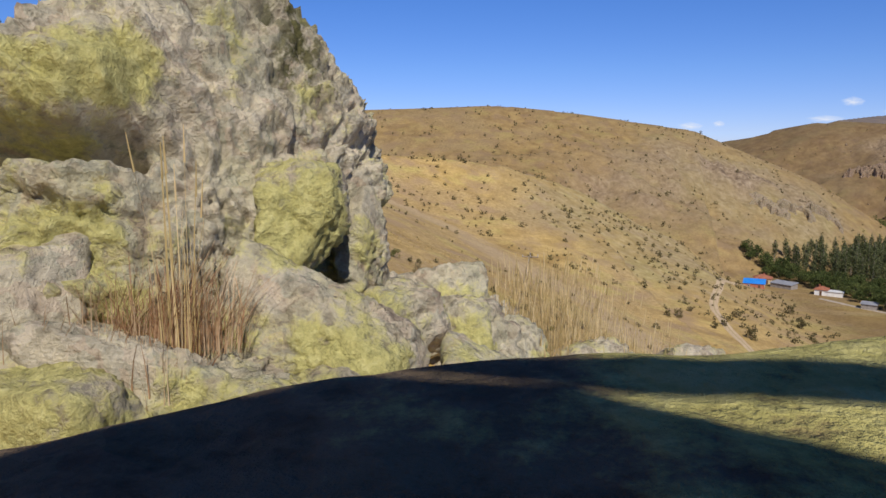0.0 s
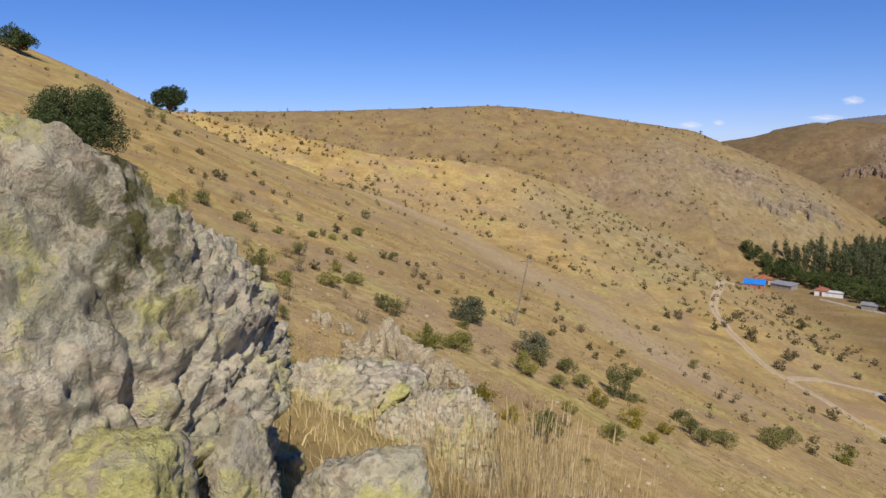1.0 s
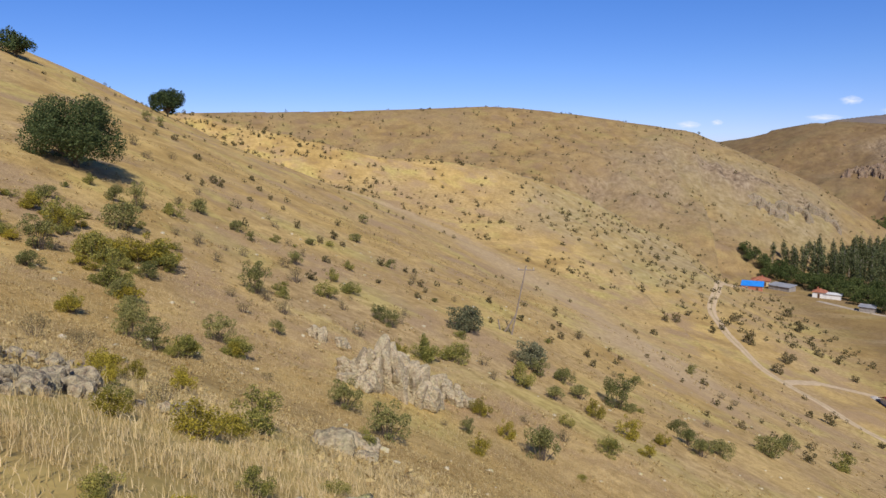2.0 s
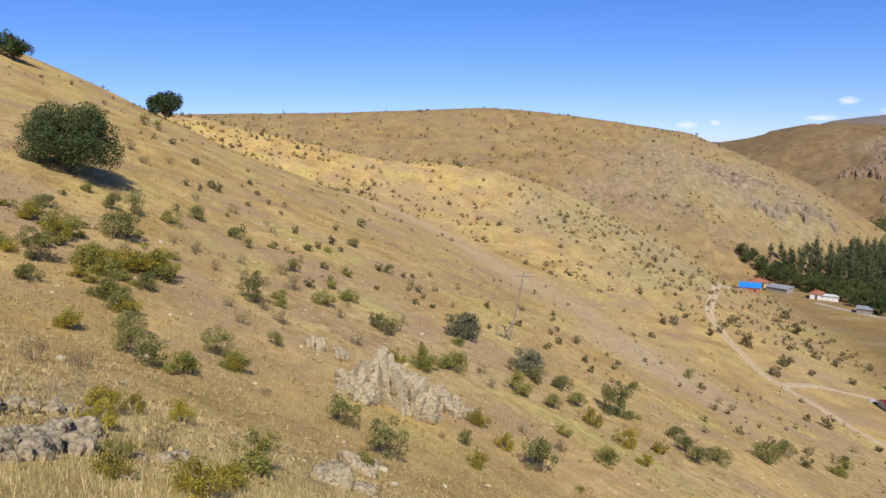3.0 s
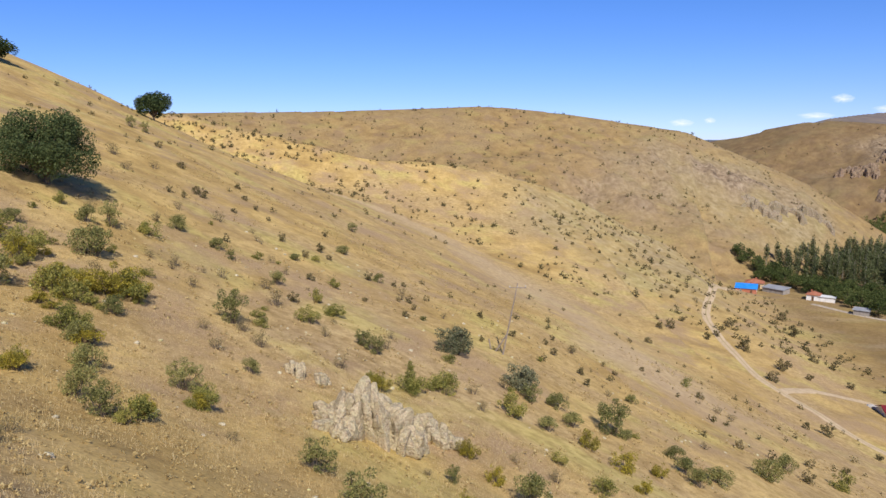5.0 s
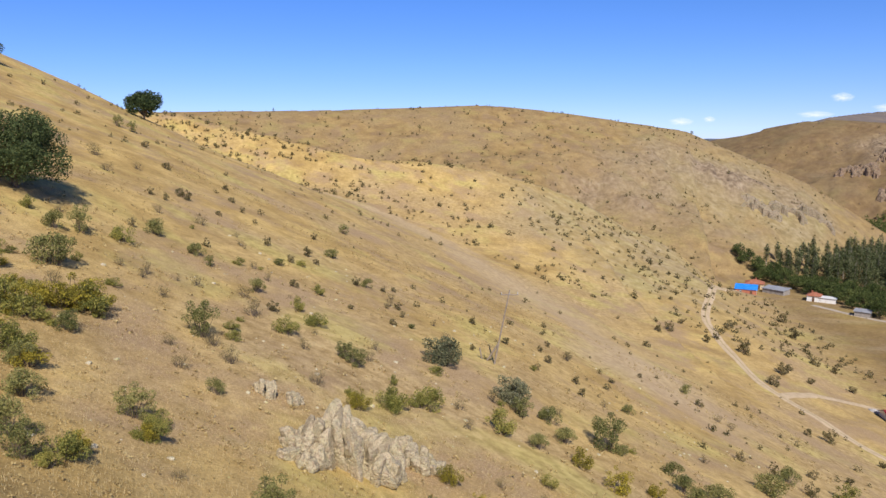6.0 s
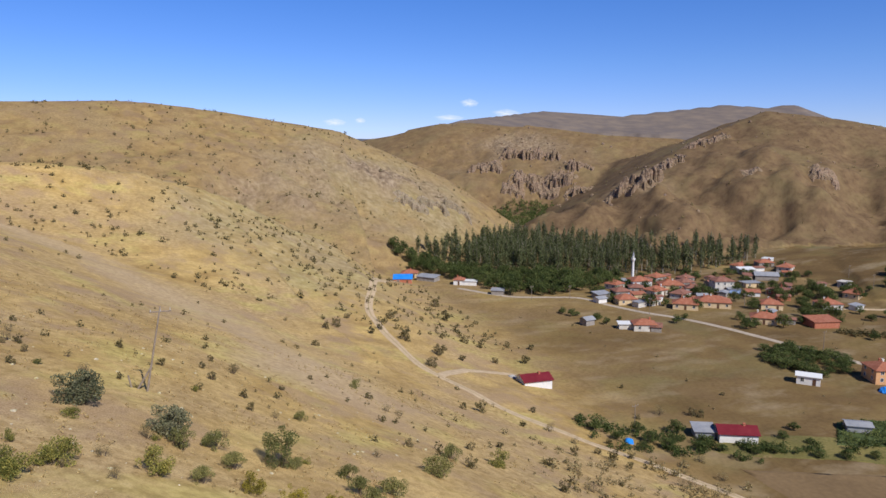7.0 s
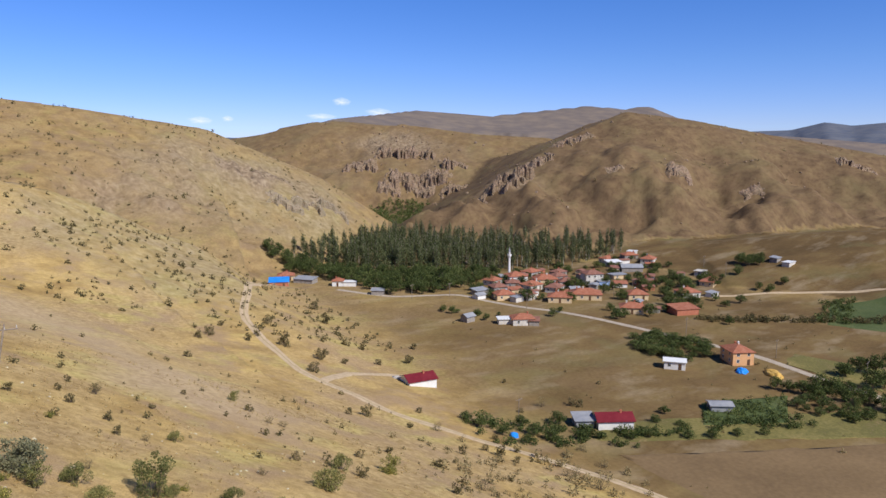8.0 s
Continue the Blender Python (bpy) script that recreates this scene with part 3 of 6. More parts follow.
# The core of the village: place, width, depth, turn.
TILED = "single-storey village house with an orange tiled hip roof"
for x, y, w, d, turn, walls in ((217, 320, 8, 7, 20, LIME_WALL), (202, 290, 9, 8, -15, CREAM_WALL), (227, 300, 9.5, 8, 10, LIME_WALL), (243.5, 309, 12, 9, -25, CREAM_WALL), (250, 329, 9, 7, 15, STONE_WALL),
                                (222, 272, 11, 8, -40, CREAM_WALL), (258, 258, 9.5, 8, -30, CREAM_WALL), (235, 239, 10, 8, -42, CREAM_WALL), (285, 250, 10, 8, -20, LIME_WALL), (316, 262, 8.5, 7, 25, CREAM_WALL),
                                (316, 337, 8, 6.5, 5, LIME_WALL), (333, 335, 9, 7, -20, STONE_WALL), (334, 320, 9.5, 7.5, 30, LIME_WALL)):
    house("house", x, y, w, d, turn, walls, TILE, "hip", TILED, chimneys=1 + int(w > 9))
for x, y, w, d, turn, walls in ((210, 305, 8, 7, -10, STONE_WALL), (234, 290, 9, 7, 30, LIME_WALL), (255, 312, 8, 7, -5, STONE_WALL), (238, 322, 8, 6, 45, BRICK_WALL), (222, 309, 7, 6, -30, STONE_WALL), (263, 321, 8, 6, 10, STONE_WALL), (212, 283, 6, 5, 12, LIME_WALL), (249, 298, 8, 7, -32, LIME_WALL)):
    house("house", x, y, w, d, turn, walls, OLD_TILE, "hip", "old stone village house with a weathered tiled roof")
house("house", 237, 271, 15, 10, -38, CREAM_WALL, TILE, "hip", "long cream house with a large orange tiled roof", chimneys=2)
house("house", 266, 297, 10, 8, -20, LIME_WALL, OLD_TILE, "hip", "white house with a weathered tiled roof", storeys=2)
house("shed", 267.5, 290, 6, 3.5, -20, BLUE_WALL, GREY_SHEET, "lean", "small pale blue annexe of a white house", "shed", 2.2, windows=False, rise=0.4, chimneys=0)
house("house", 288, 281, 10.5, 8, 15, BRICK_WALL, OLD_TILE, "flat", "flat-roofed bare red brick house", chimneys=1)
house("house", 253, 226, 11, 8, -15, BRICK_WALL, TILE, "lean", "unfinished bare red brick house", windows=False, rise=1.0, chimneys=0)
house("shed", 198, 304, 7.5, 5, 5, STONE_WALL, GREY_SHEET, "lean", "low grey stone shed with a sheet roof", "shed", 2.3, windows=False, rise=0.7, chimneys=0)
house("shed", 204, 282, 5, 4, 8, LIME_WALL, GREY_SHEET, "flat", "small white flat-roofed shed", "shed", 2.4, windows=False, chimneys=0)
house("shed", 288, 300, 9, 6, -10, CREAM_WALL, GREY_SHEET, "flat", "long cream shed with a flat roof", "shed", 2.5, chimneys=0)
house("house", 331, 279, 6, 5, 20, LIME_WALL, LIME_WALL, "flat", "small white flat-roofed house", windows=True, chimneys=0)
house("shed", 312.5, 328, 9, 6, -15, LIME_WALL, FRAME_WHITE, "lean", "white shed with a pale sheet roof", "shed", 2.5, windows=False, rise=0.8, chimneys=0)
house("shed", 341, 340, 7, 5, 30, LIME_WALL, FRAME_WHITE, "flat", "small white flat-roofed shed", "shed", 2.6, windows=False, chimneys=0)
house("shed", 310, 311, 12, 7, -35, STONE_WALL, GREY_SHEET, "gable", "long grey barn with a sheet metal roof", "barn", 2.6, windows=False, chimneys=0)
house("house", 180, 247, 9, 7, -25, LIME_WALL, TILE, "hip", "white house with an orange tiled roof by the field")
house("shed", 174, 251, 5.6, 3.6, -25, LIME_WALL, FRAME_WHITE, "lean", "low white shed beside the white house", "shed", 2.1, windows=False, rise=0.4, chimneys=0)
house("shed", 163, 262, 4.6, 4, 10, STONE_WALL, GREY_SHEET, "gable", "little grey shed with a sheet roof", "shed", 2.3, windows=False, chimneys=0)
house("shed", 369, 259, 7, 4, 15, STONE_WALL, GREY_SHEET, "lean", "grey farm shed below the hills", "shed", 2.4, windows=False, rise=0.6, chimneys=0)
house("shed", 366, 249, 8, 4, 10, LIME_WALL, FRAME_WHITE, "flat", "long low white farm shed", "shed", 2.3, windows=False, chimneys=0)
# Houses at the head of the dirt track.
house("house", 117, 366, 9.5, 7, -20, BRICK_WALL, BLUE_SHEET, "lean", "brick house under a bright blue sheet roof", rise=1.3, chimneys=0)
house("house", 127, 384, 8.5, 7, -20, CREAM_WALL, TILE, "hip", "cream house with an orange tiled roof")
house("house", 121.5, 373, 5.5, 5, -20, WHITE_WALL, OLD_TILE, "gable", "small white house with a weathered tiled roof")
house("barn", 133, 371, 11, 6, -50, STONE_WALL, GREY_SHEET, "lean", "low stone barn with a grey sheet roof", "barn", 2.2, windows=False, rise=0.8, chimneys=0)
house("house", 145, 356, 5.5, 6, -30, WHITE_WALL, TILE, "hip", "white house with a small orange tiled roof")
house("shed", 150, 352.5, 6.5, 5, -30, WHITE_WALL, FRAME_WHITE, "flat", "low white annexe beside the white house", "shed", 2.3, windows=False, chimneys=0)
house("shed", 153, 326, 6, 4, -35, STONE_WALL, GREY_SHEET, "lean", "small grey shed above the poplar grove", "shed", 2.2, windows=False, rise=0.6, chimneys=0)
# Farmsteads on the valley floor.
house("farmhouse", 104, 200, 9.0, 6.5, -4, WHITE_WALL, RED_SHEET, "gable", "white farmhouse with a dark red metal roof", "house", 2.6, rise=1.5, windows=False, chimneys=1)
house("farmhouse", 136, 151, 9.5, 6, -28, WHITE_WALL, RED_SHEET, "gable", "white farmhouse with a red metal roof among gardens", "house", 2.5, rise=1.5, windows=False)
house("shed", 129.5, 155.5, 5, 4.5, -28, GREY_SHEET, GREY_SHEET, "lean", "grey sheet metal lean-to beside a farmhouse", "shed", 2.0, windows=False, rise=0.7, chimneys=0)
house("shed", 190, 176.5, 6.8, 4.5, -48, WHITE_WALL, FRAME_WHITE, "gable", "plain white shed with a white roof", "shed", 2.7, windows=True, rise=0.7, chimneys=0)
house("orange_house", 214, 170, 7.6, 8.8, -25, APRICOT_WALL, TILE, "hip", "two-storey apricot house with an orange tiled roof", "house", storey=2.25, storeys=2, chimneys=2, group="valley houses")
house("shed", 171, 144, 6, 4, -35, GREY_SHEET, GREY_SHEET, "gable", "grey sheet metal garden shed", "shed", 1.9, windows=False, rise=0.6, chimneys=0)


HOMES = random.Random(21)
for x, y in ((206, 296), (231, 281), (214, 296), (256, 285), (247, 318), (229, 326), (270, 309), (277, 318), (241, 283), (219, 288), (258, 331), (302, 316), (322, 329), (326, 312), (279, 270), (272, 282), (300, 288), (247, 247), (243, 234), (296, 244), (183, 243), (192, 296), (320, 285)):
    house("shed", x, y, HOMES.uniform(4, 6.5), HOMES.uniform(3, 4.5), HOMES.uniform(-50, 40), HOMES.choice((STONE_WALL, WHITE_WALL, BRICK_WALL, CREAM_WALL)), HOMES.choice((OLD_TILE, GREY_SHEET, OLD_TILE, TILE)), HOMES.choice(("lean", "gable", "gable")), "small outbuilding between the village houses", "shed", HOMES.uniform(1.9, 2.4), windows=False, rise=HOMES.uniform(0.5, 1.0), chimneys=0)


def mosque(x, y):
    house("mosque", x, y, 10, 9, -15, WHITE_WALL, TILE, "hip", "village mosque with white walls and a tiled roof", "mosque", 4.2, chimneys=0)
    mx, my = x + 2.5, y + 9
    ob = thing("minaret", pose(mx, my, height_at(mx, my)), "slim white minaret with a grey pointed cap", "minaret")
    for name, r0, r1, z0, z1, mat in (("base", 1.15, 1.0, -0.4, 3.2, STONE_WALL), ("shaft", 0.72, 0.60, 3.2, 12.4, WHITE_WALL), ("gallery", 0.75, 1.15, 12.4, 13.2, WHITE_WALL), ("upper_shaft", 0.52, 0.48, 13.2, 15.4, WHITE_WALL), ("cap", 0.62, 0.03, 15.4, 18.0, GREY_SHEET)):
        bm = bmesh.new()
        bmesh.ops.create_cone(bm, cap_ends=True, segments=16, radius1=r0, radius2=r1, depth=z1 - z0, matrix=Matrix.Translation((0, 0, (z0 + z1) / 2)))
        part(name, bm, mat, ob)
    bm = bmesh.new()
    bmesh.ops.create_cone(bm, segments=16, radius1=1.15, radius2=1.15, depth=0.9, matrix=Matrix.Translation((0, 0, 13.65)))
    rail = part("railing", bm, WHITE_WALL, ob)
    rail.modifiers.new("thickness", "SOLIDIFY").thickness = 0.08


mosque(230, 317)


def heap(name, x, y, w, d, h, mat, label, category, seed):
    """A slumped heap or a sheet thrown over one."""
    bm = bmesh.new()
    bmesh.ops.create_icosphere(bm, subdivisions=4, radius=1)
    for v in bm.verts:
        n = noise.fractal(v.co * 1.7 + Vector((seed, 0, 0)), 1.0, 2.0, 4)
        p = v.co * (1 + 0.22 * n)
        v.co = (p.x * w / 2, p.y * d / 2, max(-0.15, p.z) * h)
    ob = part(name, bm, mat, smooth=True)
    ob.matrix_world = pose(x, y, height_at(x, y), 0, 0, seed * 31)
    return tagged(ob, label, category)


heap("blue_tarpaulin", 206, 162, 6.0, 3.6, 1.3, BLUE_SHEET, "bright blue tarpaulin over a heap by the apricot house", "tarpaulin", 1)
heap("straw_heap", 212.5, 155, 8.5, 4.6, 1.6, STRAW, "ochre straw heap beside the road", "straw heap", 2)
heap("blue_tarpaulin", 106.4, 155.6, 2.7, 2.2, 1.0, BLUE_SHEET, "small bright blue tarpaulin among garden bushes", "tarpaulin", 3)
heap("earth_mound", 99.5, 205.5, 3.0, 1.8, 0.8, CONCRETE, "pale earth mound beside the red-roofed farmhouse", "mound", 4)


# ---- poles ----
def tube(bm, a, b, r0, r1, sides=8):
    a, b = Vector(a), Vector(b)
    m = Matrix.Translation((a + b) / 2) @ (b - a).to_track_quat("Z", "Y").to_matrix().to_4x4()
    bmesh.ops.create_cone(bm, cap_ends=True, segments=sides, radius1=r0, radius2=r1, depth=(b - a).length, matrix=m)


def utility_pole(x, y, high=9.0, lean=(0.0, 0.0), strut=False, name="utility_pole"):
    ob = thing(name, pose(x, y, height_at(x, y)), "weathered wooden utility pole with a crossarm" + (" and a propping strut" if strut else ""), "utility pole", "line poles")
    top = (lean[0] * high, lean[1] * high, high)
    bm = bmesh.new()
    tube(bm, (0, 0, -0.5), top, 0.12, 0.08)
    part("post", bm, POLE_WOOD, ob)
    bm = bmesh.new()
    tube(bm, (top[0] - 1.1, top[1] - 0.25, high - 0.55), (top[0] + 1.1, top[1] + 0.25, high - 0.65), 0.07, 0.07, 6)
    part("crossarm", bm, POLE_WOOD, ob)
    for s in (-1.0, 0.0, 1.0):
        bm = bmesh.new()
        tube(bm, (top[0] + s, top[1] + s * 0.22, high - 0.55), (top[0] + s, top[1] + s * 0.22, high - 0.28), 0.06, 0.045, 6)
        part("insulator", bm, CONCRETE, ob)
    if strut:
        bm = bmesh.new()
        tube(bm, (-1.3, 0.2, -0.4), (top[0] * 0.3, 0, high * 0.28), 0.13, 0.10)
        tube(bm, (-1.3, 0.2, -0.4), (-1.75, 0.1, 2.0), 0.12, 0.09)
        part("strut", bm, POLE_WOOD, ob)
    return ob


utility_pole(-1.2, 98.0, 9.4, (0.20, 0.02), True)
for x, y, high in ((113.5, 163, 7.5), (163, 310, 7), (181, 305, 7), (199, 268, 7.5), (224, 200, 7.5), (229, 165, 7), (231, 135, 7.5), (247, 262, 7), (266, 268, 7), (330, 262, 8), (345, 288, 7)):
    utility_pole(x, y, high)


# ---- rocks ----
def lichen_rock(name, pale=(0.72, 0.63, 0.46), dark=(0.20, 0.17, 0.125), lichen=0.5, scale=1.0):
    """Weathered grey rock with cracks, pale crusts and patches of yellow lichen."""
    m = bpy.data.materials.new(name)
    m.use_nodes = True
    n, link = m.node_tree.nodes, m.node_tree.links.new
    bsdf = n["Principled BSDF"]
    place = n.new("ShaderNodeTexCoord")

    def noise_at(s, detail=6, rough=0.6):
        t = n.new("ShaderNodeTexNoise")
        t.inputs["Scale"].default_value, t.inputs["Detail"].default_value, t.inputs["Roughness"].default_value = s * scale, detail, rough
        link(place.outputs["Object"], t.inputs["Vector"])
        return t.outputs[0]

    def ramp(value, *stops):
        r = n.new("ShaderNodeValToRGB")
        e = r.color_ramp.elements
        while len(e) < len(stops):
            e.new(0.5)
        for k, (p, c) in enumerate(stops):
            e[k].position, e[k].color = p, (*c, 1)
        link(value, r.inputs[0])
        return r.outputs[0]

    def mix(f, a, b, blend="MIX"):
        x = n.new("ShaderNodeMix")
        x.data_type, x.blend_type = "RGBA", blend
        for v, socket in ((f, x.inputs[0]), (a, x.inputs[6]), (b, x.inputs[7])):
            if isinstance(v, float):
                socket.default_value = v
            elif isinstance(v, tuple):
                socket.default_value = (*v, 1)
            else:
                link(v, socket)
        return x.outputs[2]

    def cover(name):
        t = n.new("ShaderNodeAttribute")
        t.attribute_name = name
        return t.outputs["Fac"]

    coarse, medium, fine, pits = noise_at(2.2), noise_at(6.0, 9, 0.72), noise_at(26, 7, 0.75), noise_at(13, 4, 0.6)
    middle = tuple(0.6 * p + 0.4 * d for p, d in zip(pale, dark))
    base = ramp(medium, (0.37, dark), (0.46, middle), (0.55, pale), (0.72, tuple(1.25 * p for p in pale)))
    base = mix(ramp(coarse, (0.42, (0, 0, 0)), (0.60, (0.7, 0.7, 0.7))), base, tuple(p * f for p, f in zip(pale, (0.74, 0.80, 0.60))))
    base = mix(ramp(noise_at(2.6), (0.61, (0, 0, 0)), (0.70, (0.6, 0.6, 0.6))), base, tuple(p * f for p, f in zip(pale, (0.80, 0.58, 0.45))))
    base = mix(0.95, base, ramp(fine, (0.30, (0.42, 0.40, 0.36)), (0.5, (1, 1, 1)), (0.70, (1.28, 1.26, 1.2))), "MULTIPLY")
    base = mix(0.75, base, ramp(pits, (0.37, (0.26, 0.23, 0.19)), (0.46, (1, 1, 1))), "MULTIPLY")
    wavy = n.new("ShaderNodeVectorMath")
    wavy.operation = "MULTIPLY_ADD"
    wavy.inputs[1].default_value = (0.40 / scale,) * 3
    wobble = n.new("ShaderNodeTexNoise")
    wobble.inputs["Scale"].default_value, wobble.inputs["Detail"].default_value = 5.0 * scale, 4
    link(place.outputs["Object"], wobble.inputs["Vector"])
    link(wobble.outputs["Color"], wavy.inputs[0])
    link(place.outputs["Object"], wavy.inputs[2])
    flakes, joints = n.new("ShaderNodeTexVoronoi"), n.new("ShaderNodeTexVoronoi")
    joints.feature = "DISTANCE_TO_EDGE"
    flakes.inputs["Scale"].default_value, joints.inputs["Scale"].default_value = 13.0 * scale, 5.0 * scale
    layered = n.new("ShaderNodeMapping")
    layered.inputs["Scale"].default_value, layered.inputs["Rotation"].default_value = (0.8, 0.8, 2.0), (0.25, 0.35, 0.0)
    link(wavy.outputs[0], layered.inputs["Vector"])
    for one in (flakes, joints):
        link(layered.outputs[0], one.inputs["Vector"])
    hue = n.new("ShaderNodeSeparateColor")
    link(flakes.outputs["Color"], hue.inputs[0])
    tone = lambda *f: tuple(p * v for p, v in zip(pale, f))
    base = mix(0.45, base, ramp(hue.outputs[0], (0.0, tone(0.62, 0.68, 0.66)), (0.3, tone(1.0, 1.0, 1.0)), (0.55, tone(0.86, 0.74, 0.70)), (0.75, tone(1.06, 1.08, 1.0)), (1.0, tone(0.55, 0.52, 0.48))))
    crevice = ramp(joints.outputs["Distance"], (0.0, (0.25, 0.22, 0.19)), (0.04, (1, 1, 1)))
    crevice = mix(ramp(noise_at(2.8, 5), (0.54, (0, 0, 0)), (0.66, (1, 1, 1))), (1.0, 1.0, 1.0), crevice)
    base = mix(0.12, base, crevice, "MULTIPLY")
    if lichen:
        edge = 0.925 - 0.14 * lichen
        spots_of = n.new("ShaderNodeMath")
        spots_of.operation = "MULTIPLY_ADD"
        spots_of.inputs[1].default_value = 0.95
        link(medium, spots_of.inputs[0])
        link(noise_at(2.4, 3), spots_of.inputs[2])
        grown = n.new("ShaderNodeMath")
        grown.operation = "MULTIPLY_ADD"
        grown.inputs[1].default_value = 0.30
        link(cover("lichen"), grown.inputs[0])
        link(spots_of.outputs[0], grown.inputs[2])
        speckled = n.new("ShaderNodeMath")
        speckled.operation = "MULTIPLY_ADD"
        speckled.inputs[1].default_value = 0.55
        link(fine, speckled.inputs[0])
        link(grown.outputs[0], speckled.inputs[2])
        spread = n.new("ShaderNodeMapRange")
        spread.inputs["From Min"].default_value, spread.inputs["From Max"].default_value, spread.inputs["To Max"].default_value = edge + 0.42, edge + 0.58, 0.85
        link(speckled.outputs[0], spread.inputs["Value"])
        crust = spread.outputs[0]
        base = mix(crust, base, ramp(fine, (0.32, (0.30, 0.27, 0.09)), (0.5, (0.56, 0.51, 0.16)), (0.68, (0.74, 0.68, 0.27))))
        cushions = n.new("ShaderNodeMath")
        cushions.operation = "MULTIPLY"
        link(ramp(pits, (0.44, (0, 0, 0)), (0.54, (1, 1, 1))), cushions.inputs[0])
        link(cover("moss"), cushions.inputs[1])
        base = mix(cushions.outputs[0], base, ramp(fine, (0.35, (0.045, 0.045, 0.018)), (0.65, (0.17, 0.155, 0.06))))
    link(base, bsdf.inputs["Base Color"])
    bsdf.inputs["Roughness"].default_value = 0.92
    bsdf.inputs["Specular IOR Level"].default_value = 0.15
    h1, h2, h3 = n.new("ShaderNodeMath"), n.new("ShaderNodeMath"), n.new("ShaderNodeMath")
    h3.operation = "MULTIPLY_ADD"
    h3.inputs[1].default_value = 0.1
    link(crevice, h3.inputs[0])
    link(h2.outputs[0], h3.inputs[2])
    h1.operation = h2.operation = "MULTIPLY_ADD"
    h1.inputs[1].default_value, h2.inputs[1].default_value = 0.16, 0.5
    link(fine, h1.inputs[0])
    link(medium, h1.inputs[2])
    link(pits, h2.inputs[0])
    link(h1.outputs[0], h2.inputs[2])
    b = n.new("ShaderNodeBump")
    b.inputs["Strength"].default_value, b.inputs["Distance"].default_value = 1.0, 0.06 / scale
    link(h3.outputs[0], b.inputs["Height"])
    link(b.outputs[0], bsdf.inputs["Normal"])
    return m


LICHEN_ROCK = lichen_rock("lichen_grown_rock", lichen=0.5)
PALE_ROCK = lichen_rock("pale_weathered_rock", (0.68, 0.59, 0.43), lichen=0.35)
FLAT_ROCK = lichen_rock("dark_flat_rock", (0.33, 0.235, 0.15), (0.09, 0.062, 0.04), lichen=0.5)
CRAG_ROCK = lichen_rock("jagged_grey_rock", (0.54, 0.445, 0.30), (0.10, 0.075, 0.05), lichen=0.0, scale=0.5)
HILL_ROCK = lichen_rock("dull_hill_rock", (0.36, 0.285, 0.195), (0.15, 0.115, 0.08), lichen=0.0, scale=0.12)
CLIFF_ROCK = lichen_rock("brown_cliff_rock", (0.33, 0.235, 0.165), (0.105, 0.072, 0.052), lichen=0.0, scale=0.05)


def rock_mesh(bm, radii, seed, detail=5, rough=0.10, planes=16, at=(0, 0, 0), tilt=(0, 0, 0), strata=0.0, shape=()):
    """A broken boulder: a ball cut by random planes (and those of `shape`), then worn by noise at three sizes."""
    r = random.Random(seed)
    cuts = [(Vector(v).normalized(), far) for v, far in shape]
    for k in range(planes):
        v = Vector((r.gauss(0, 1), r.gauss(0, 1), r.gauss(0, 0.8))).normalized()
        cuts.append((v, r.uniform(0.72, 0.97)))
    made = bmesh.ops.create_icosphere(bm, subdivisions=detail, radius=1)["verts"]
    turn = Euler(tilt).to_matrix()
    shift = Vector((seed * 3.7, seed * 1.3, 0))
    for v in made:
        d = v.co.normalized()
        reach = 1.06
        for c, far in cuts:
            dot = d.dot(c)
            if dot > 0.15:
                reach = min(reach, far / dot)
        p = d * reach
        big = noise.fractal(p * 1.5 + shift, 1.0, 2.1, 3)
        ridge = abs(noise.noise(p * 3.6 + shift))
        small = noise.fractal(p * 7.0 + shift, 0.9, 2.1, 5)
        grow = rough * (0.9 * big - 3.6 * max(0.0, 0.13 - ridge) + 0.55 * small)
        if strata:
            layer = p.z * 4.5 + 1.1 * noise.noise(p * 1.2 + shift)
            grow += strata * (abs((layer % 1.0) - 0.5) - 0.25) * (0.5 + noise.noise(p * 2.2 - shift))
        p = p * (1 + grow)
        v.co = turn @ Vector((p.x * radii[0], p.y * radii[1], p.z * radii[2])) + Vector(at)


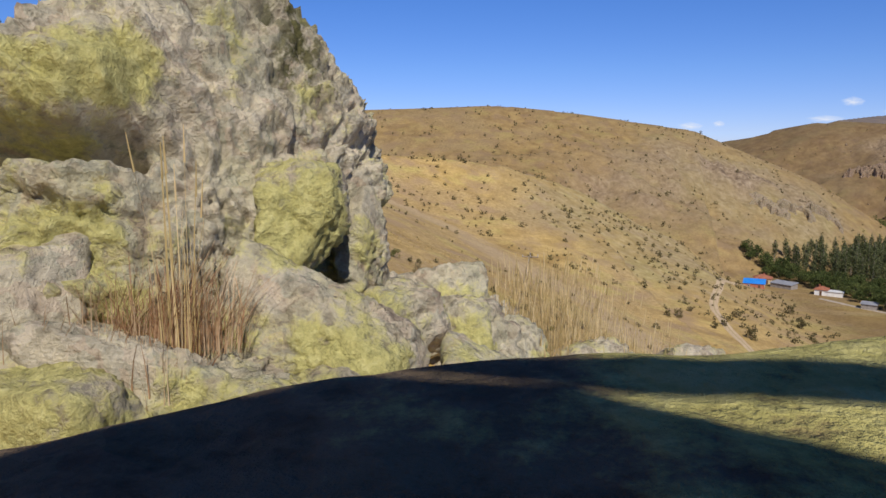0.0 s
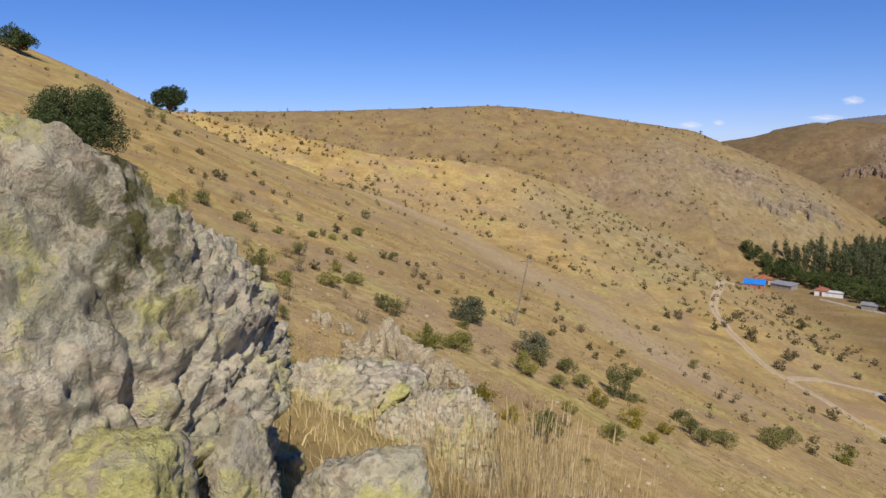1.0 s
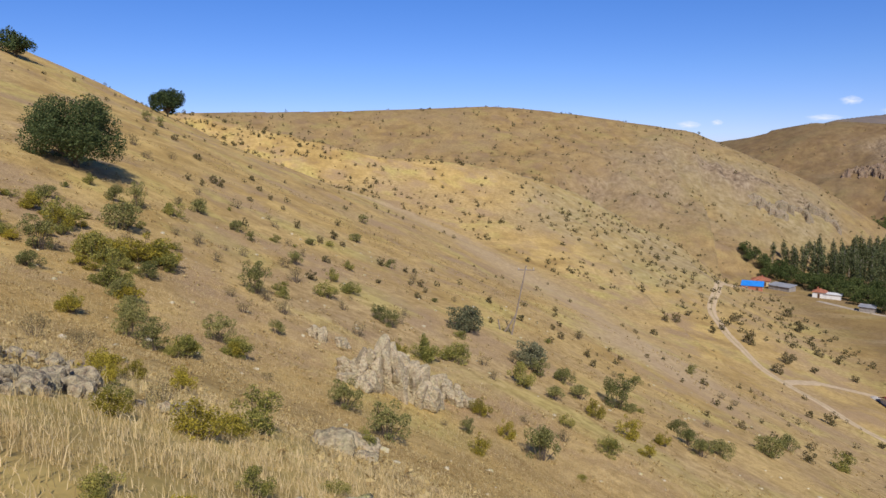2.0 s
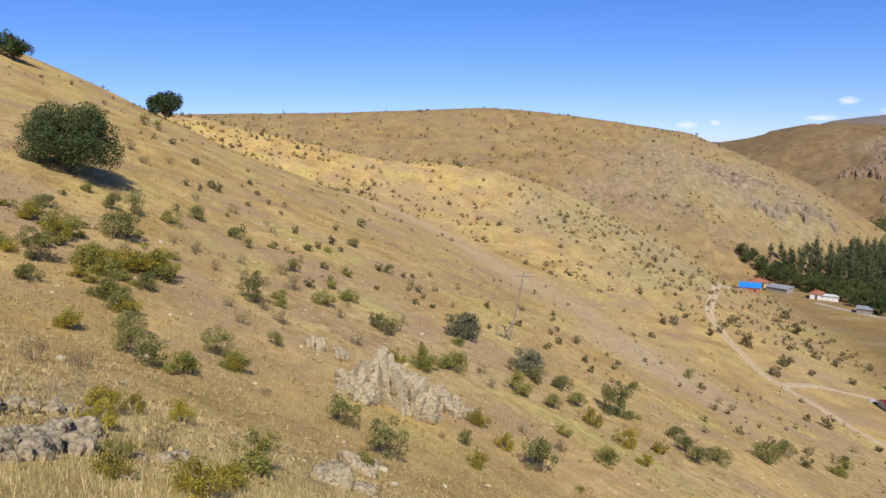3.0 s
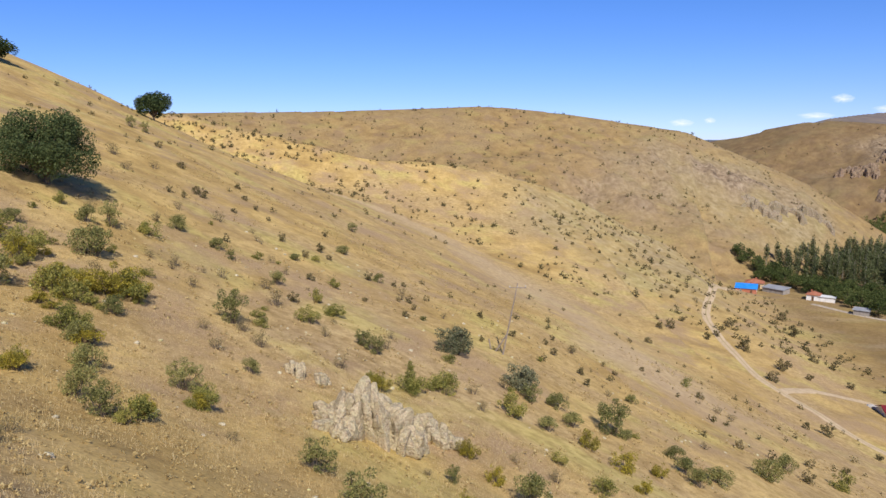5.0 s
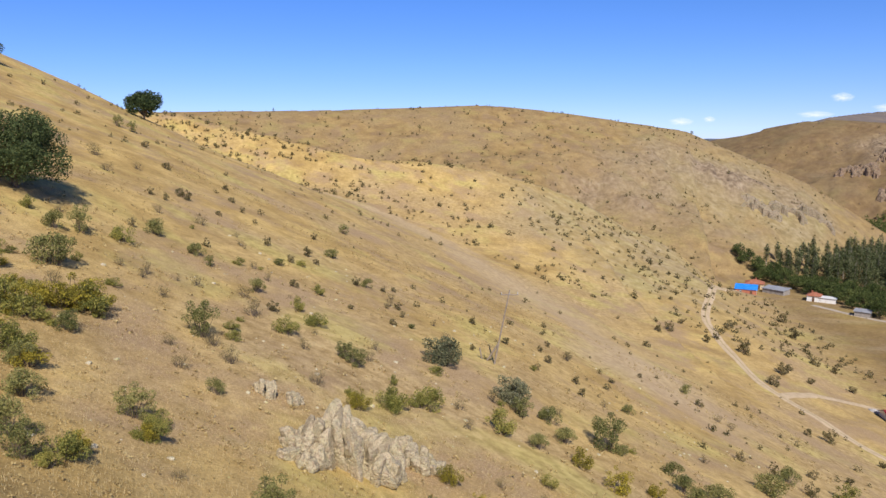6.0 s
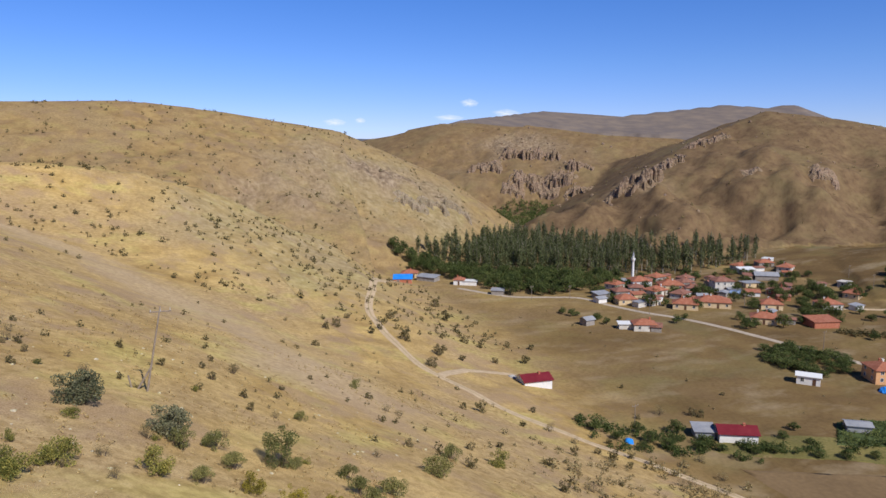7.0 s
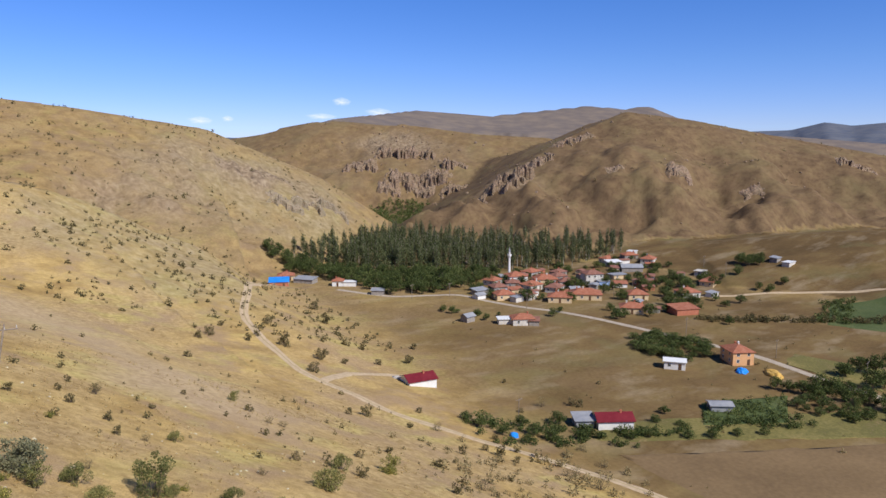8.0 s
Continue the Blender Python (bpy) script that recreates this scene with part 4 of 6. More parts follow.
def worn_rock(planes, seed, detail, rough, soft=14.0, strata=0.0, carve=None, flakes=0.0):
    """A rock cut by planes (normal, distance in metres), its edges worn round, then roughened at four sizes."""
    bm = bmesh.new()
    shift = Vector((seed * 3.7, seed * 1.3, seed * 0.7))
    cuts = [(Vector(v).normalized(), far) for v, far in planes]
    mean = sum(far for v, far in cuts) / len(cuts)
    grain = 1.0 / min(0.9, max(0.22, mean))
    for v in bmesh.ops.create_icosphere(bm, subdivisions=detail, radius=1)["verts"]:
        d = v.co.normalized()
        total = 0.0
        for c, far in cuts:
            dot = d.dot(c)
            if dot > 0.02:
                total += (dot / far) ** soft
        p = d * total ** (-1 / soft)
        q = p * grain + shift
        warp = q + 0.35 * noise.noise_vector(q * 1.7)
        near = noise.voronoi(warp * 2.6)[0]
        blocks = noise.cell(warp * 2.6)
        crack = max(0.0, 0.16 - (near[1] - near[0]))
        grow = 0.55 * noise.fractal(q * 1.3, 1.0, 2.1, 3) + 0.30 * (blocks - 0.5) - 2.4 * crack
        knobs = 0.5 - abs(noise.noise(q * 7.5)) - 0.5 * abs(noise.noise(q * 15.0 + shift))
        grow += 0.36 * noise.fractal(q * 4.5, 0.8, 2.1, 3) + 0.75 * knobs + 0.16 * noise.fractal(q * 24.0, 0.7, 2.1, 2)
        grow *= rough
        if strata:
            layer = q.z * 5.5 + 1.3 * noise.noise(q * 1.1) + 0.25 * q.x
            grow += strata * (abs((layer % 1.0) - 0.5) - 0.25) * (0.6 + noise.noise(q * 2.2 - shift))
        if carve:
            grow -= carve(p)
        if flakes:
            plates = Vector((p.x * 9.0, p.y * 9.0, p.z * 17.0 + 2.0 * p.y)) + shift + 0.8 * noise.noise_vector(p * 5.0)
            gap, cells = noise.voronoi(plates)
            chips, bits = noise.voronoi(plates * 2.3)
            grow += flakes * (1.6 * noise.noise(cells[0] * 13.7) - 1.3 * max(0.0, 1 - (gap[1] - gap[0]) / 0.13) + 0.35 * noise.noise(bits[0] * 13.7))
        v.co = p + d * grow * mean
    return bm


def cover_of(ob, name, value_at):
    """A cover attribute on the mesh, from each corner's place."""
    spread = ob.data.attributes.new(name, "FLOAT", "POINT").data
    for one, v in zip(spread, ob.data.vertices):
        one.value = value_at(v.co)


def rock(name, x, y, z, radii, seed, mat, label, detail=5, rough=0.12, turn=0.0, planes=12, strata=0.0, group="outcrop rocks", category="rock", lichen=0.0, soft=14.0):
    r = random.Random(seed)
    size = Vector(radii)
    cuts = []
    for axis in ((1, 0, 0), (-1, 0, 0), (0, 1, 0), (0, -1, 0), (0, 0, 1), (0, 0, -1)):
        v = (Vector(axis) + Vector((r.gauss(0, 0.22), r.gauss(0, 0.22), r.gauss(0, 0.16)))).normalized()
        cuts.append((v, (v * size).length * r.uniform(0.85, 1.0)))
    for k in range(planes):
        v = Vector((r.gauss(0, 1), r.gauss(0, 1), r.gauss(0, 0.9))).normalized()
        cuts.append((v, (v * size).length * r.uniform(0.86, 1.08)))
    ob = part(name, worn_rock(cuts, seed, detail, rough, soft, strata, None, 0.016 if detail >= 5 else 0.0), mat, smooth=True)
    if lichen:
        cover_of(ob, "lichen", lambda p: lichen)
    ob.matrix_world = pose(x, y, z, 0, 0, turn)
    return tagged(ob, label, category, group)


def tall_boulder():
    """The boulder that stands over the outcrop: one long slanting face, a dome at its far end, a notch under a lichen-grown ledge, dark moss down the face."""
    planes = (((0.90, -0.36, 0.25), 0.86), ((0.97, 0.2, 0.1), 0.87), ((0.75, 0.1, 0.65), 1.14), ((0.25, -0.1, 0.96), 1.38), ((0.1, 0.35, 0.93), 1.07), ((-0.1, -0.41, 0.905), 1.25), ((-0.8, 0, 0.6), 0.74), ((0.2, -0.97, 0.12), 1.28), ((-1, 0, 0.1), 1.0), ((0.1, 1, 0.1), 0.6), ((0, 0, -1), 1.0))

    def notch(p):
        low = p.z - 0.67 - 0.05 * noise.noise(p * 2.5) - 0.10 * (p.y + 1.1)
        reach = min(1.0, max(0.0, (-0.90 - p.y) / 0.16))
        under = max(0.0, min(1.0, (0.40 - p.z) / 0.08)) * max(0.0, min(1.0, (p.y + 0.55) / 0.12))
        fold = 0.035 * math.exp(-((p.z - 0.62 - 0.06 * noise.noise(p * 4.0)) / 0.025) ** 2) * max(0.0, min(1.0, (p.y + 0.8) / 0.2))
        return 0.42 * reach * math.exp(-(low / 0.055) ** 2) - 0.05 * reach * math.exp(-((low - 0.17) / 0.08) ** 2) + 0.10 * under + fold - 0.05 * math.exp(-((p.y + 0.46) / 0.2) ** 2) * max(0.0, min(1.0, (p.z - 1.0) / 0.15))

    ob = part("boulder", worn_rock(planes, 3, 8, 0.085, 34.0, 0.045, notch, 0.014), LICHEN_ROCK, smooth=True)
    cover_of(ob, "lichen", lambda p: max(0.0, min(1.0, (-0.74 - p.y) / 0.15)) * math.exp(-((p.z - 0.83) / 0.09) ** 2))
    cover_of(ob, "moss", lambda p: math.exp(-((p.y + 0.28 - 0.2 * (p.z - 0.9)) / 0.17) ** 2) * max(0.0, min(1.0, (p.z - 0.72) / 0.15)))
    ob.matrix_world = pose(-2.65, 6.15, 72.0)
    tagged(ob, "tall weathered boulder with grey and yellow lichen", "boulder", "outcrop rocks")


def flat_rock():
    """The rock that the walk sets out from, a hand's width under the eye."""
    planes = (((-0.02, -0.06, 1), 0.262), ((-0.55, 0.835, 0.1), 0.40), ((-0.21, 0.978, 0.1), 0.38), ((1, 0, 0.1), 0.95), ((-1, 0, 0.2), 0.55), ((0, -1, 0.2), 0.55), ((0, 0, -1), 0.85))
    ob = part("slab_rock", worn_rock(planes, 17, 6, 0.012, 30.0), FLAT_ROCK, smooth=True)
    cover_of(ob, "lichen", lambda p: 0.6 * max(0.0, min(1.0, (p.x + 0.10) / 0.1)))
    ob.matrix_world = pose(-1.13, 3.31, 72.222)
    tagged(ob, "broad flat-topped rock with yellow lichen patches", "rock", "outcrop rocks")


def outcrop_top():
    tall_boulder()
    flat_rock()
    lit, pale = LICHEN_ROCK, PALE_ROCK
    foot = "weathered rock with yellow lichen at the boulder's foot"
    rock("boulder", -1.96, 5.56, 72.40, (0.15, 0.15, 0.18), 5, lit, "blocky rock crusted with bright yellow lichen", 5, 0.14, 20, 5, category="boulder", lichen=0.65, soft=18)
    rock("boulder", -1.87, 6.02, 72.22, (0.10, 0.20, 0.28), 6, pale, "narrow upright rock at the boulder's edge", 5, 0.16, 8, 8, category="boulder")
    rock("slab_rock", -1.80, 5.31, 71.98, (0.28, 0.25, 0.22), 11, lit, "rounded grey-green rock slab below the boulder", 6, 0.10, -12, 6, lichen=0.25)
    rock("slab_rock", -2.12, 5.02, 71.86, (0.42, 0.26, 0.24), 12, lit, "cracked grey rock with yellow lichen at the boulder's foot", 6, 0.13, 12, 8)
    rock("slab_rock", -2.58, 5.16, 72.0, (0.34, 0.28, 0.36), 13, lit, "rough grey rock with patches of yellow lichen", 6, 0.15, 70, 10, 0.06)
    rock("slab_rock", -1.52, 6.30, 71.62, (0.32, 0.26, 0.26), 14, pale, "low pale rock beside tall dry grass", 5, 0.13, 10, 10)
    rock("slab_rock", -0.78, 7.50, 71.18, (0.36, 0.29, 0.36), 15, lit, "pale rounded rock with yellow-green lichen", 5, 0.14, 40, 8, lichen=0.3, soft=4.5)
    rock("slab_rock", -0.19, 7.55, 71.16, (0.29, 0.26, 0.37), 16, pale, "pale rounded rock at the outcrop's edge", 5, 0.14, 5, 8, lichen=0.2, soft=4.5)
    rock("slab_rock", -2.72, 9.7, 71.03, (0.95, 0.55, 0.50), 26, pale, "broad pale ledge of bare rock", 6, 0.2, -14, 10, 0.05, soft=5)
    rock("slab_rock", -1.72, 9.55, 70.86, (0.70, 0.45, 0.40), 27, pale, "jagged pale ledge beside a broader one", 6, 0.2, 10, 10, 0.05, soft=7)
    rock("boulder", -3.75, 6.1, 72.1, (0.5, 0.55, 0.7), 8, lit, "broken lichen-covered boulder beside the tall one", 6, 0.12, 50, 12, 0.05, category="boulder")
    # Unseen boulder, added behind the starting place to throw shade over the flat rock.
    behind = part("boulder", worn_rock((((-0.63, 0, 0.78), 0.47), ((0.59, 0, 0.8), 0.47), ((0, 0, 1), 0.59), ((1, 0, 0.1), 0.29), ((-1, 0, 0.1), 0.29), ((0, 1, 0), 0.12), ((0, -1, 0), 0.2), ((0, 0, -1), 1.0)), 18, 5, 0.04, 30), lit, smooth=True)
    behind.matrix_world = pose(-1.11, 2.80, 72.62)
    tagged(behind, "unseen boulder added behind the flat rock to shade it", "boulder", "outcrop rocks")
    # Added out of view, only to cast a narrow shadow band on the slab.
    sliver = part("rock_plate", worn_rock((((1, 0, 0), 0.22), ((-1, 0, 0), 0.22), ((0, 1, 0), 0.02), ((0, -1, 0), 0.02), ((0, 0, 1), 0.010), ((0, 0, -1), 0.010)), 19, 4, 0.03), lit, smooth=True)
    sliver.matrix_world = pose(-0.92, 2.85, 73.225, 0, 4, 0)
    tagged(sliver, "unseen thin bar added to cast a narrow shadow band", "rock", "outcrop rocks")
    for x, y, z, radii, seed, grown in ((-1.74, 6.0, 71.86, (0.22, 0.24, 0.2), 48, 0.2), (-1.52, 6.3, 71.72, (0.24, 0.2, 0.2), 49, 0.1), (-1.66, 6.7, 71.75, (0.3, 0.24, 0.2), 50, 0.0), (-2.24, 4.64, 71.94, (0.18, 0.15, 0.16), 31, 0.8), (-2.62, 4.80, 72.0, (0.30, 0.24, 0.26), 32, 0.2), (-2.95, 5.25, 72.08, (0.36, 0.3, 0.34), 33, 0.0), (-1.80, 4.90, 71.78, (0.27, 0.20, 0.21), 34, 0.5), (-2.95, 4.6, 72.0, (0.32, 0.3, 0.32), 35, 0.3), (-1.52, 5.25, 71.72, (0.17, 0.2, 0.20), 36, 0.2), (-1.25, 5.5, 71.6, (0.26, 0.22, 0.2), 37, 0.3), (-2.30, 5.38, 72.02, (0.20, 0.18, 0.2), 38, 0.7), (-1.30, 6.35, 71.55, (0.26, 0.2, 0.24), 39, 0.0), (-2.0, 4.45, 71.80, (0.24, 0.18, 0.2), 40, 0.5), (-1.55, 4.62, 71.66, (0.26, 0.2, 0.2), 44, 0.3), (-1.1, 5.0, 71.55, (0.3, 0.24, 0.22), 45, 0.2), (-0.6, 5.6, 71.4, (0.3, 0.22, 0.2), 46, 0.2)):
        rock("outcrop_rock", x, y + 0.06, z + 0.05, radii, seed, lit, foot, 5, 0.13, seed * 29, 8, lichen=grown)
    fill = random.Random(12)
    for k in range(40):
        x, y = fill.uniform(-3.4, 0.5), fill.uniform(4.35, 7.4)
        s = fill.uniform(0.09, 0.20)
        rock("outcrop_rock", x, y, height_at(x, y) + 0.02, (s * fill.uniform(0.9, 1.4), s, s * fill.uniform(0.6, 0.9)), 700 + k, (lit, pale)[k % 2], "small weathered rock of the lichen-grown outcrop", 4, 0.14, k * 41, 8)
    ledges = ((-0.6, 10.9, 0.35, 0.28, 0.22), (-5.3, 20.1, 0.62, 0.4, 0.5), (-4.7, 21.5, 0.45, 0.35, 0.35), (-16.8, 59.8, 0.8, 0.5, 0.7), (-6.7, 30.0, 0.9, 0.5, 0.6))
    for k, (x, y, a, b, c) in enumerate(ledges):
        rock("ledge_rock", x, y, height_at(x, y) - 0.12, (a, b, c), 20 + k, CRAG_ROCK, "pale weathered rock breaking through the dry grass", 5, 0.13, k * 37, 10, 0.05, "ledge rocks")


def broken_ledge(ax, ay, bx, by, count, seed):
    """A row of tilted, broken stones along a line across the slope."""
    r = random.Random(seed)
    for k in range(count):
        t = (k + r.uniform(-0.3, 0.3)) / count
        x, y = ax + (bx - ax) * t + r.gauss(0, 0.10), ay + (by - ay) * t + r.gauss(0, 0.14)
        a = r.uniform(0.08, 0.20)
        stone = rock("ledge_rock", x, y, height_at(x, y) + 0.02, (a * r.uniform(0.6, 1.0), a * r.uniform(0.7, 1.3), a * r.uniform(0.9, 1.5)), 900 + seed * 40 + k, CRAG_ROCK, "broken stone of a crumbling ledge in the grass", 3, 0.2, r.uniform(0, 360), 7, 0.0, "ledge rocks", soft=22)
        stone.data.shade_flat()


def crag(name, x, y, width, depth, high, seed, mat, label, turn=0.0, cell=0.3, group="crags", rib=1.0):
    """A jagged face of steep ribs that steps out of the slope; its far side runs back into the ground."""
    nu, nv = int(width / cell), int(depth / cell)
    c, s = math.cos(radians(turn)), math.sin(radians(turn))
    u, v = (g.ravel() for g in np.meshgrid(np.linspace(-1, 1, nu), np.linspace(-1, 1, nv), indexing="ij"))
    across = u * width / 2
    ribs = 1 - np.abs(fractal(across / (2.1 * rib) + 7.7 * seed, v * 0.9 + seed, 3, seed))
    ribs = 0.45 * np.floor(4 * ribs) / 4 + 0.55 * ribs
    jag = fractal(across / (0.8 * rib), v * depth / (1.6 * rib), 3, seed + 50)
    front = np.clip((v + 0.72 - 0.75 * (1 - ribs) + 0.12 * jag) / 0.20, 0, 1)
    back = np.clip((0.98 - v + 0.2 * jag) / 1.1, 0, 1)
    ends = np.clip((1 - np.abs(u)) / 0.35, 0, 1) ** 0.7
    tops = 0.45 + 0.75 * ribs * (0.7 + 0.5 * fractal(across / (4.5 * rib), v * 2, 2, seed + 9))
    lift = 0.16 * high * np.where(fractal(across / (0.55 * rib), v * depth / (2.2 * rib), 2, seed + 77) > 0.25, -1.0, 0.3) * front * ends + high * front * (3 - 2 * front) * front * back * ends * tops + 0.10 * high * jag * front * ends - 0.35 * (1 - front * ends)
    shove = 0.25 * high * front * (1 - v) * 0.4
    wx, wy = x + c * across - s * (v * depth / 2 - shove), y + s * across + c * (v * depth / 2 - shove)
    z = land(wx, wy) + lift - 0.06 * high
    z0 = height_at(x, y)
    data = bpy.data.meshes.new(name)
    i, j = np.meshgrid(np.arange(nu - 1), np.arange(nv - 1), indexing="ij")
    k = (i * nv + j).ravel()
    data.from_pydata(np.stack([wx - x, wy - y, z - z0], -1).tolist(), [], np.stack([k, k + nv, k + nv + 1, k + 1], -1).tolist())
    ob = part_of(name, data, mat)
    ob.matrix_world = pose(x, y, z0)
    return tagged(ob, label, "crag", group)


outcrop_top()
for k, line in enumerate(((-9.0, 13.6, -9.2, 17.6, 24), (-7.3, 12.0, -8.0, 15.0, 24), (-7.0, 12.0, -7.3, 14.2, 14), (-6.6, 14.6, -6.7, 16.4, 6))):
    broken_ledge(*line, k)


def ribbed_crag(x, y, width, depth, high, seed, label, count, turn):
    """A crag of separate steep broken ribs standing close together on the slope."""
    r = random.Random(seed)
    z0 = height_at(x, y)
    ob = thing("crag", pose(x, y, z0, 0, 0, turn), label, "crag", "crags")
    c, s = math.cos(radians(turn)), math.sin(radians(turn))
    for k in range(count):
        u, v = r.uniform(-1, 1), r.uniform(-1, 1)
        px, py = u * width / 2, v * depth / 2
        fall = max(0.2, 1 - 0.7 * abs(u) ** 1.8 - 0.3 * abs(v))
        h = high * fall * r.uniform(0.5, 1.0)
        ground = height_at(x + c * px - s * py, y + s * px + c * py) - z0
        w = r.uniform(0.05, 0.15) * width
        size = Vector((w, w * r.uniform(0.45, 0.9), h * 0.62))
        cuts = [(Vector(a), (Vector(a) * size).length * r.uniform(0.8, 1.0)) for a in ((1, 0, 0), (-1, 0, 0), (0, 1, 0), (0, -1, 0), (0, 0, 1), (0, 0, -1))]
        for j in range(9):
            a = Vector((r.gauss(0, 1), r.gauss(0, 1), r.gauss(0, 0.7))).normalized()
            cuts.append((a, (a * size).length * r.uniform(0.75, 1.0)))
        bm = worn_rock(cuts, seed * 100 + k, 4, 0.13, 20.0, 0.06)
        one = part("rock", bm, CRAG_ROCK, ob)
        one.data.shade_flat()
        one.matrix_basis = Matrix.Translation((px, py, ground + h * 0.34)) @ Euler((r.gauss(0, 0.25), r.gauss(0, 0.25), r.uniform(0, 6.28))).to_matrix().to_4x4()


ribbed_crag(-9.4, 52.2, 7.4, 3.8, 4.6, 61, "jagged pale grey crag rising from the slope", 62, 32)
ribbed_crag(-6.2, 57.6, 5.0, 2.4, 2.2, 62, "low broken grey crag beside the larger one", 24, 20)
ribbed_crag(-16.0, 59.2, 4.0, 1.7, 1.7, 63, "low rib of grey rock in dry grass", 16, 20)
# Cliffs of the gorge, the brown mountain and the foot of the far hill.
GORGE_CLIFFS = ((332, 728, 40, 13, -30), (377, 732, 46, 20, -38), (400, 716, 36, 20, -43), (360, 684, 40, 17, -40), (390, 666, 38, 17, -45), (416, 670, 30, 15, -45), (372, 664, 30, 10, -45), (392, 634, 30, 11, -50), (343, 682, 26, 11, -35))
MOUNTAIN_CLIFFS = ((368, 518, 26, 15, -5), (382, 508, 30, 17, -8), (352, 512, 22, 11, -5), (420, 527, 32, 9, -5), (457, 539, 30, 8, -5), (476, 535, 24, 8, -5), (481, 424, 24, 7, -28), (366, 499, 26, 9, -8), (437, 453, 16, 4, -15), (523, 384, 20, 4, -40), (655, 371, 40, 8, -45))
HILL_CLIFFS = ((160, 478, 26, 5, -20), (178, 482, 24, 6, -20), (198, 488, 24, 5, -25))
for k, (x, y, w, h, turn) in enumerate(GORGE_CLIFFS + MOUNTAIN_CLIFFS):
    crag("cliff", x, y, w, w * 0.75, 0.55 * h, 200 + k, CLIFF_ROCK, "steep ribbed brown cliff on the mountainside", turn, 0.7, "mountain cliffs", 3.2)
for k, (x, y, w, h, turn) in enumerate(HILL_CLIFFS):
    crag("cliff", x, y, w, w * 0.6, h, 300 + k, HILL_ROCK, "grey-brown broken rock face at the foot of the far hill", turn, 0.7, "hill cliffs", 5.0)

stone_rng = np.random.default_rng(9)
bm = bmesh.new()
for k in range(520):
    x, y = stone_rng.uniform(-40, 40), stone_rng.uniform(14, 130)
    if abs(math.atan2(x, y)) > 0.62:
        continue
    s = 0.06 + 0.22 * stone_rng.random() ** 3
    rock_mesh(bm, (s * 1.3, s, s * 0.7), 500 + k, 1, 0.12, 7, (x, y, height_at(x, y)), (0, 0, k))
tagged(part("scattered_stone", bm, PALE_ROCK), "pale loose stones scattered in the dry grass", "stones", kind="stuff")

# Broken rock dotted over the two hills of the gorge.
ball = bmesh.new()
bmesh.ops.create_icosphere(ball, subdivisions=1, radius=1)
ball_points = np.array([v.co[:] for v in ball.verts])
ball_faces = np.array([[v.index for v in f.verts] for f in ball.faces])
ball.free()
bx, by = stone_rng.uniform(300, 680, 2600), stone_rng.uniform(370, 800, 2600)
kept = np.isin(np.argmax(np.array(land_parts(bx, by)), 0), (4, 5)) & (stone_rng.random(2600) < 0.05 + 0.6 * crags(bx, by))
bx, by = bx[kept], by[kept]
size = 0.5 + 1.6 * stone_rng.random(len(bx)) ** 2
points = ball_points[None] * (size[:, None, None] * stone_rng.uniform(0.6, 1.25, (len(bx), len(ball_points), 1))) + np.stack([bx, by, land(bx, by)], -1)[:, None]
faces = ball_faces[None] + (np.arange(len(bx)) * len(ball_points))[:, None, None]
tagged(part_of("broken_rock", mesh_from("broken_rock", points.reshape(-1, 3).tolist(), faces.reshape(-1, 3).tolist()), CLIFF_ROCK), "brown broken rocks dotted over the mountainside", "rocks", kind="stuff")


# ---- plants ----
def leaf_material(name, colours, island=0.5):
    m = material(name, colours, 1.2, 0.75, 0, 5, island=island)
    bsdf = m.node_tree.nodes["Principled BSDF"]
    bsdf.inputs["Specular IOR Level"].default_value = 0.15
    n, link = m.node_tree.nodes, m.node_tree.links.new
    through_light, both = n.new("ShaderNodeBsdfTranslucent"), n.new("ShaderNodeMixShader")
    both.inputs[0].default_value = 0.3
    link(bsdf.inputs["Base Color"].links[0].from_socket, through_light.inputs[0])
    link(bsdf.outputs[0], both.inputs[1])
    link(through_light.outputs[0], both.inputs[2])
    link(both.outputs[0], n["Material Output"].inputs[0])
    return m


OAK_LEAF = leaf_material("oak_leaf", ((0.038, 0.056, 0.021), (0.072, 0.099, 0.036), (0.129, 0.157, 0.058)))
SHRUB_LEAF = leaf_material("shrub_leaf", ((0.105, 0.118, 0.038), (0.21, 0.206, 0.068), (0.375, 0.342, 0.118)))
YELLOW_LEAF = leaf_material("yellowing_leaf", ((0.161, 0.138, 0.023), (0.345, 0.287, 0.04), (0.529, 0.425, 0.057)))
MIXED_LEAF = leaf_material("green_and_yellow_leaf", ((0.126, 0.14, 0.035), (0.266, 0.252, 0.063), (0.448, 0.392, 0.098)))
OLIVE_LEAF = leaf_material("olive_leaf", ((0.112, 0.12, 0.064), (0.192, 0.192, 0.104), (0.288, 0.272, 0.152)))
DRY_LEAF = leaf_material("dry_brown_leaf", ((0.136, 0.112, 0.051), (0.24, 0.192, 0.088), (0.384, 0.304, 0.144)))
POPLAR_LEAF = leaf_material("poplar_leaf", ((0.060, 0.074, 0.028), (0.118, 0.136, 0.054), (0.21, 0.225, 0.10)), 0.9)
ORCHARD_LEAF = leaf_material("orchard_leaf", ((0.046, 0.066, 0.018), (0.092, 0.120, 0.034), (0.175, 0.20, 0.062)))
POPLAR_BARK = material("pale_poplar_bark", ((0.26, 0.22, 0.16), (0.36, 0.31, 0.23), (0.44, 0.39, 0.30)), 2.0, 0.9, 0.4)
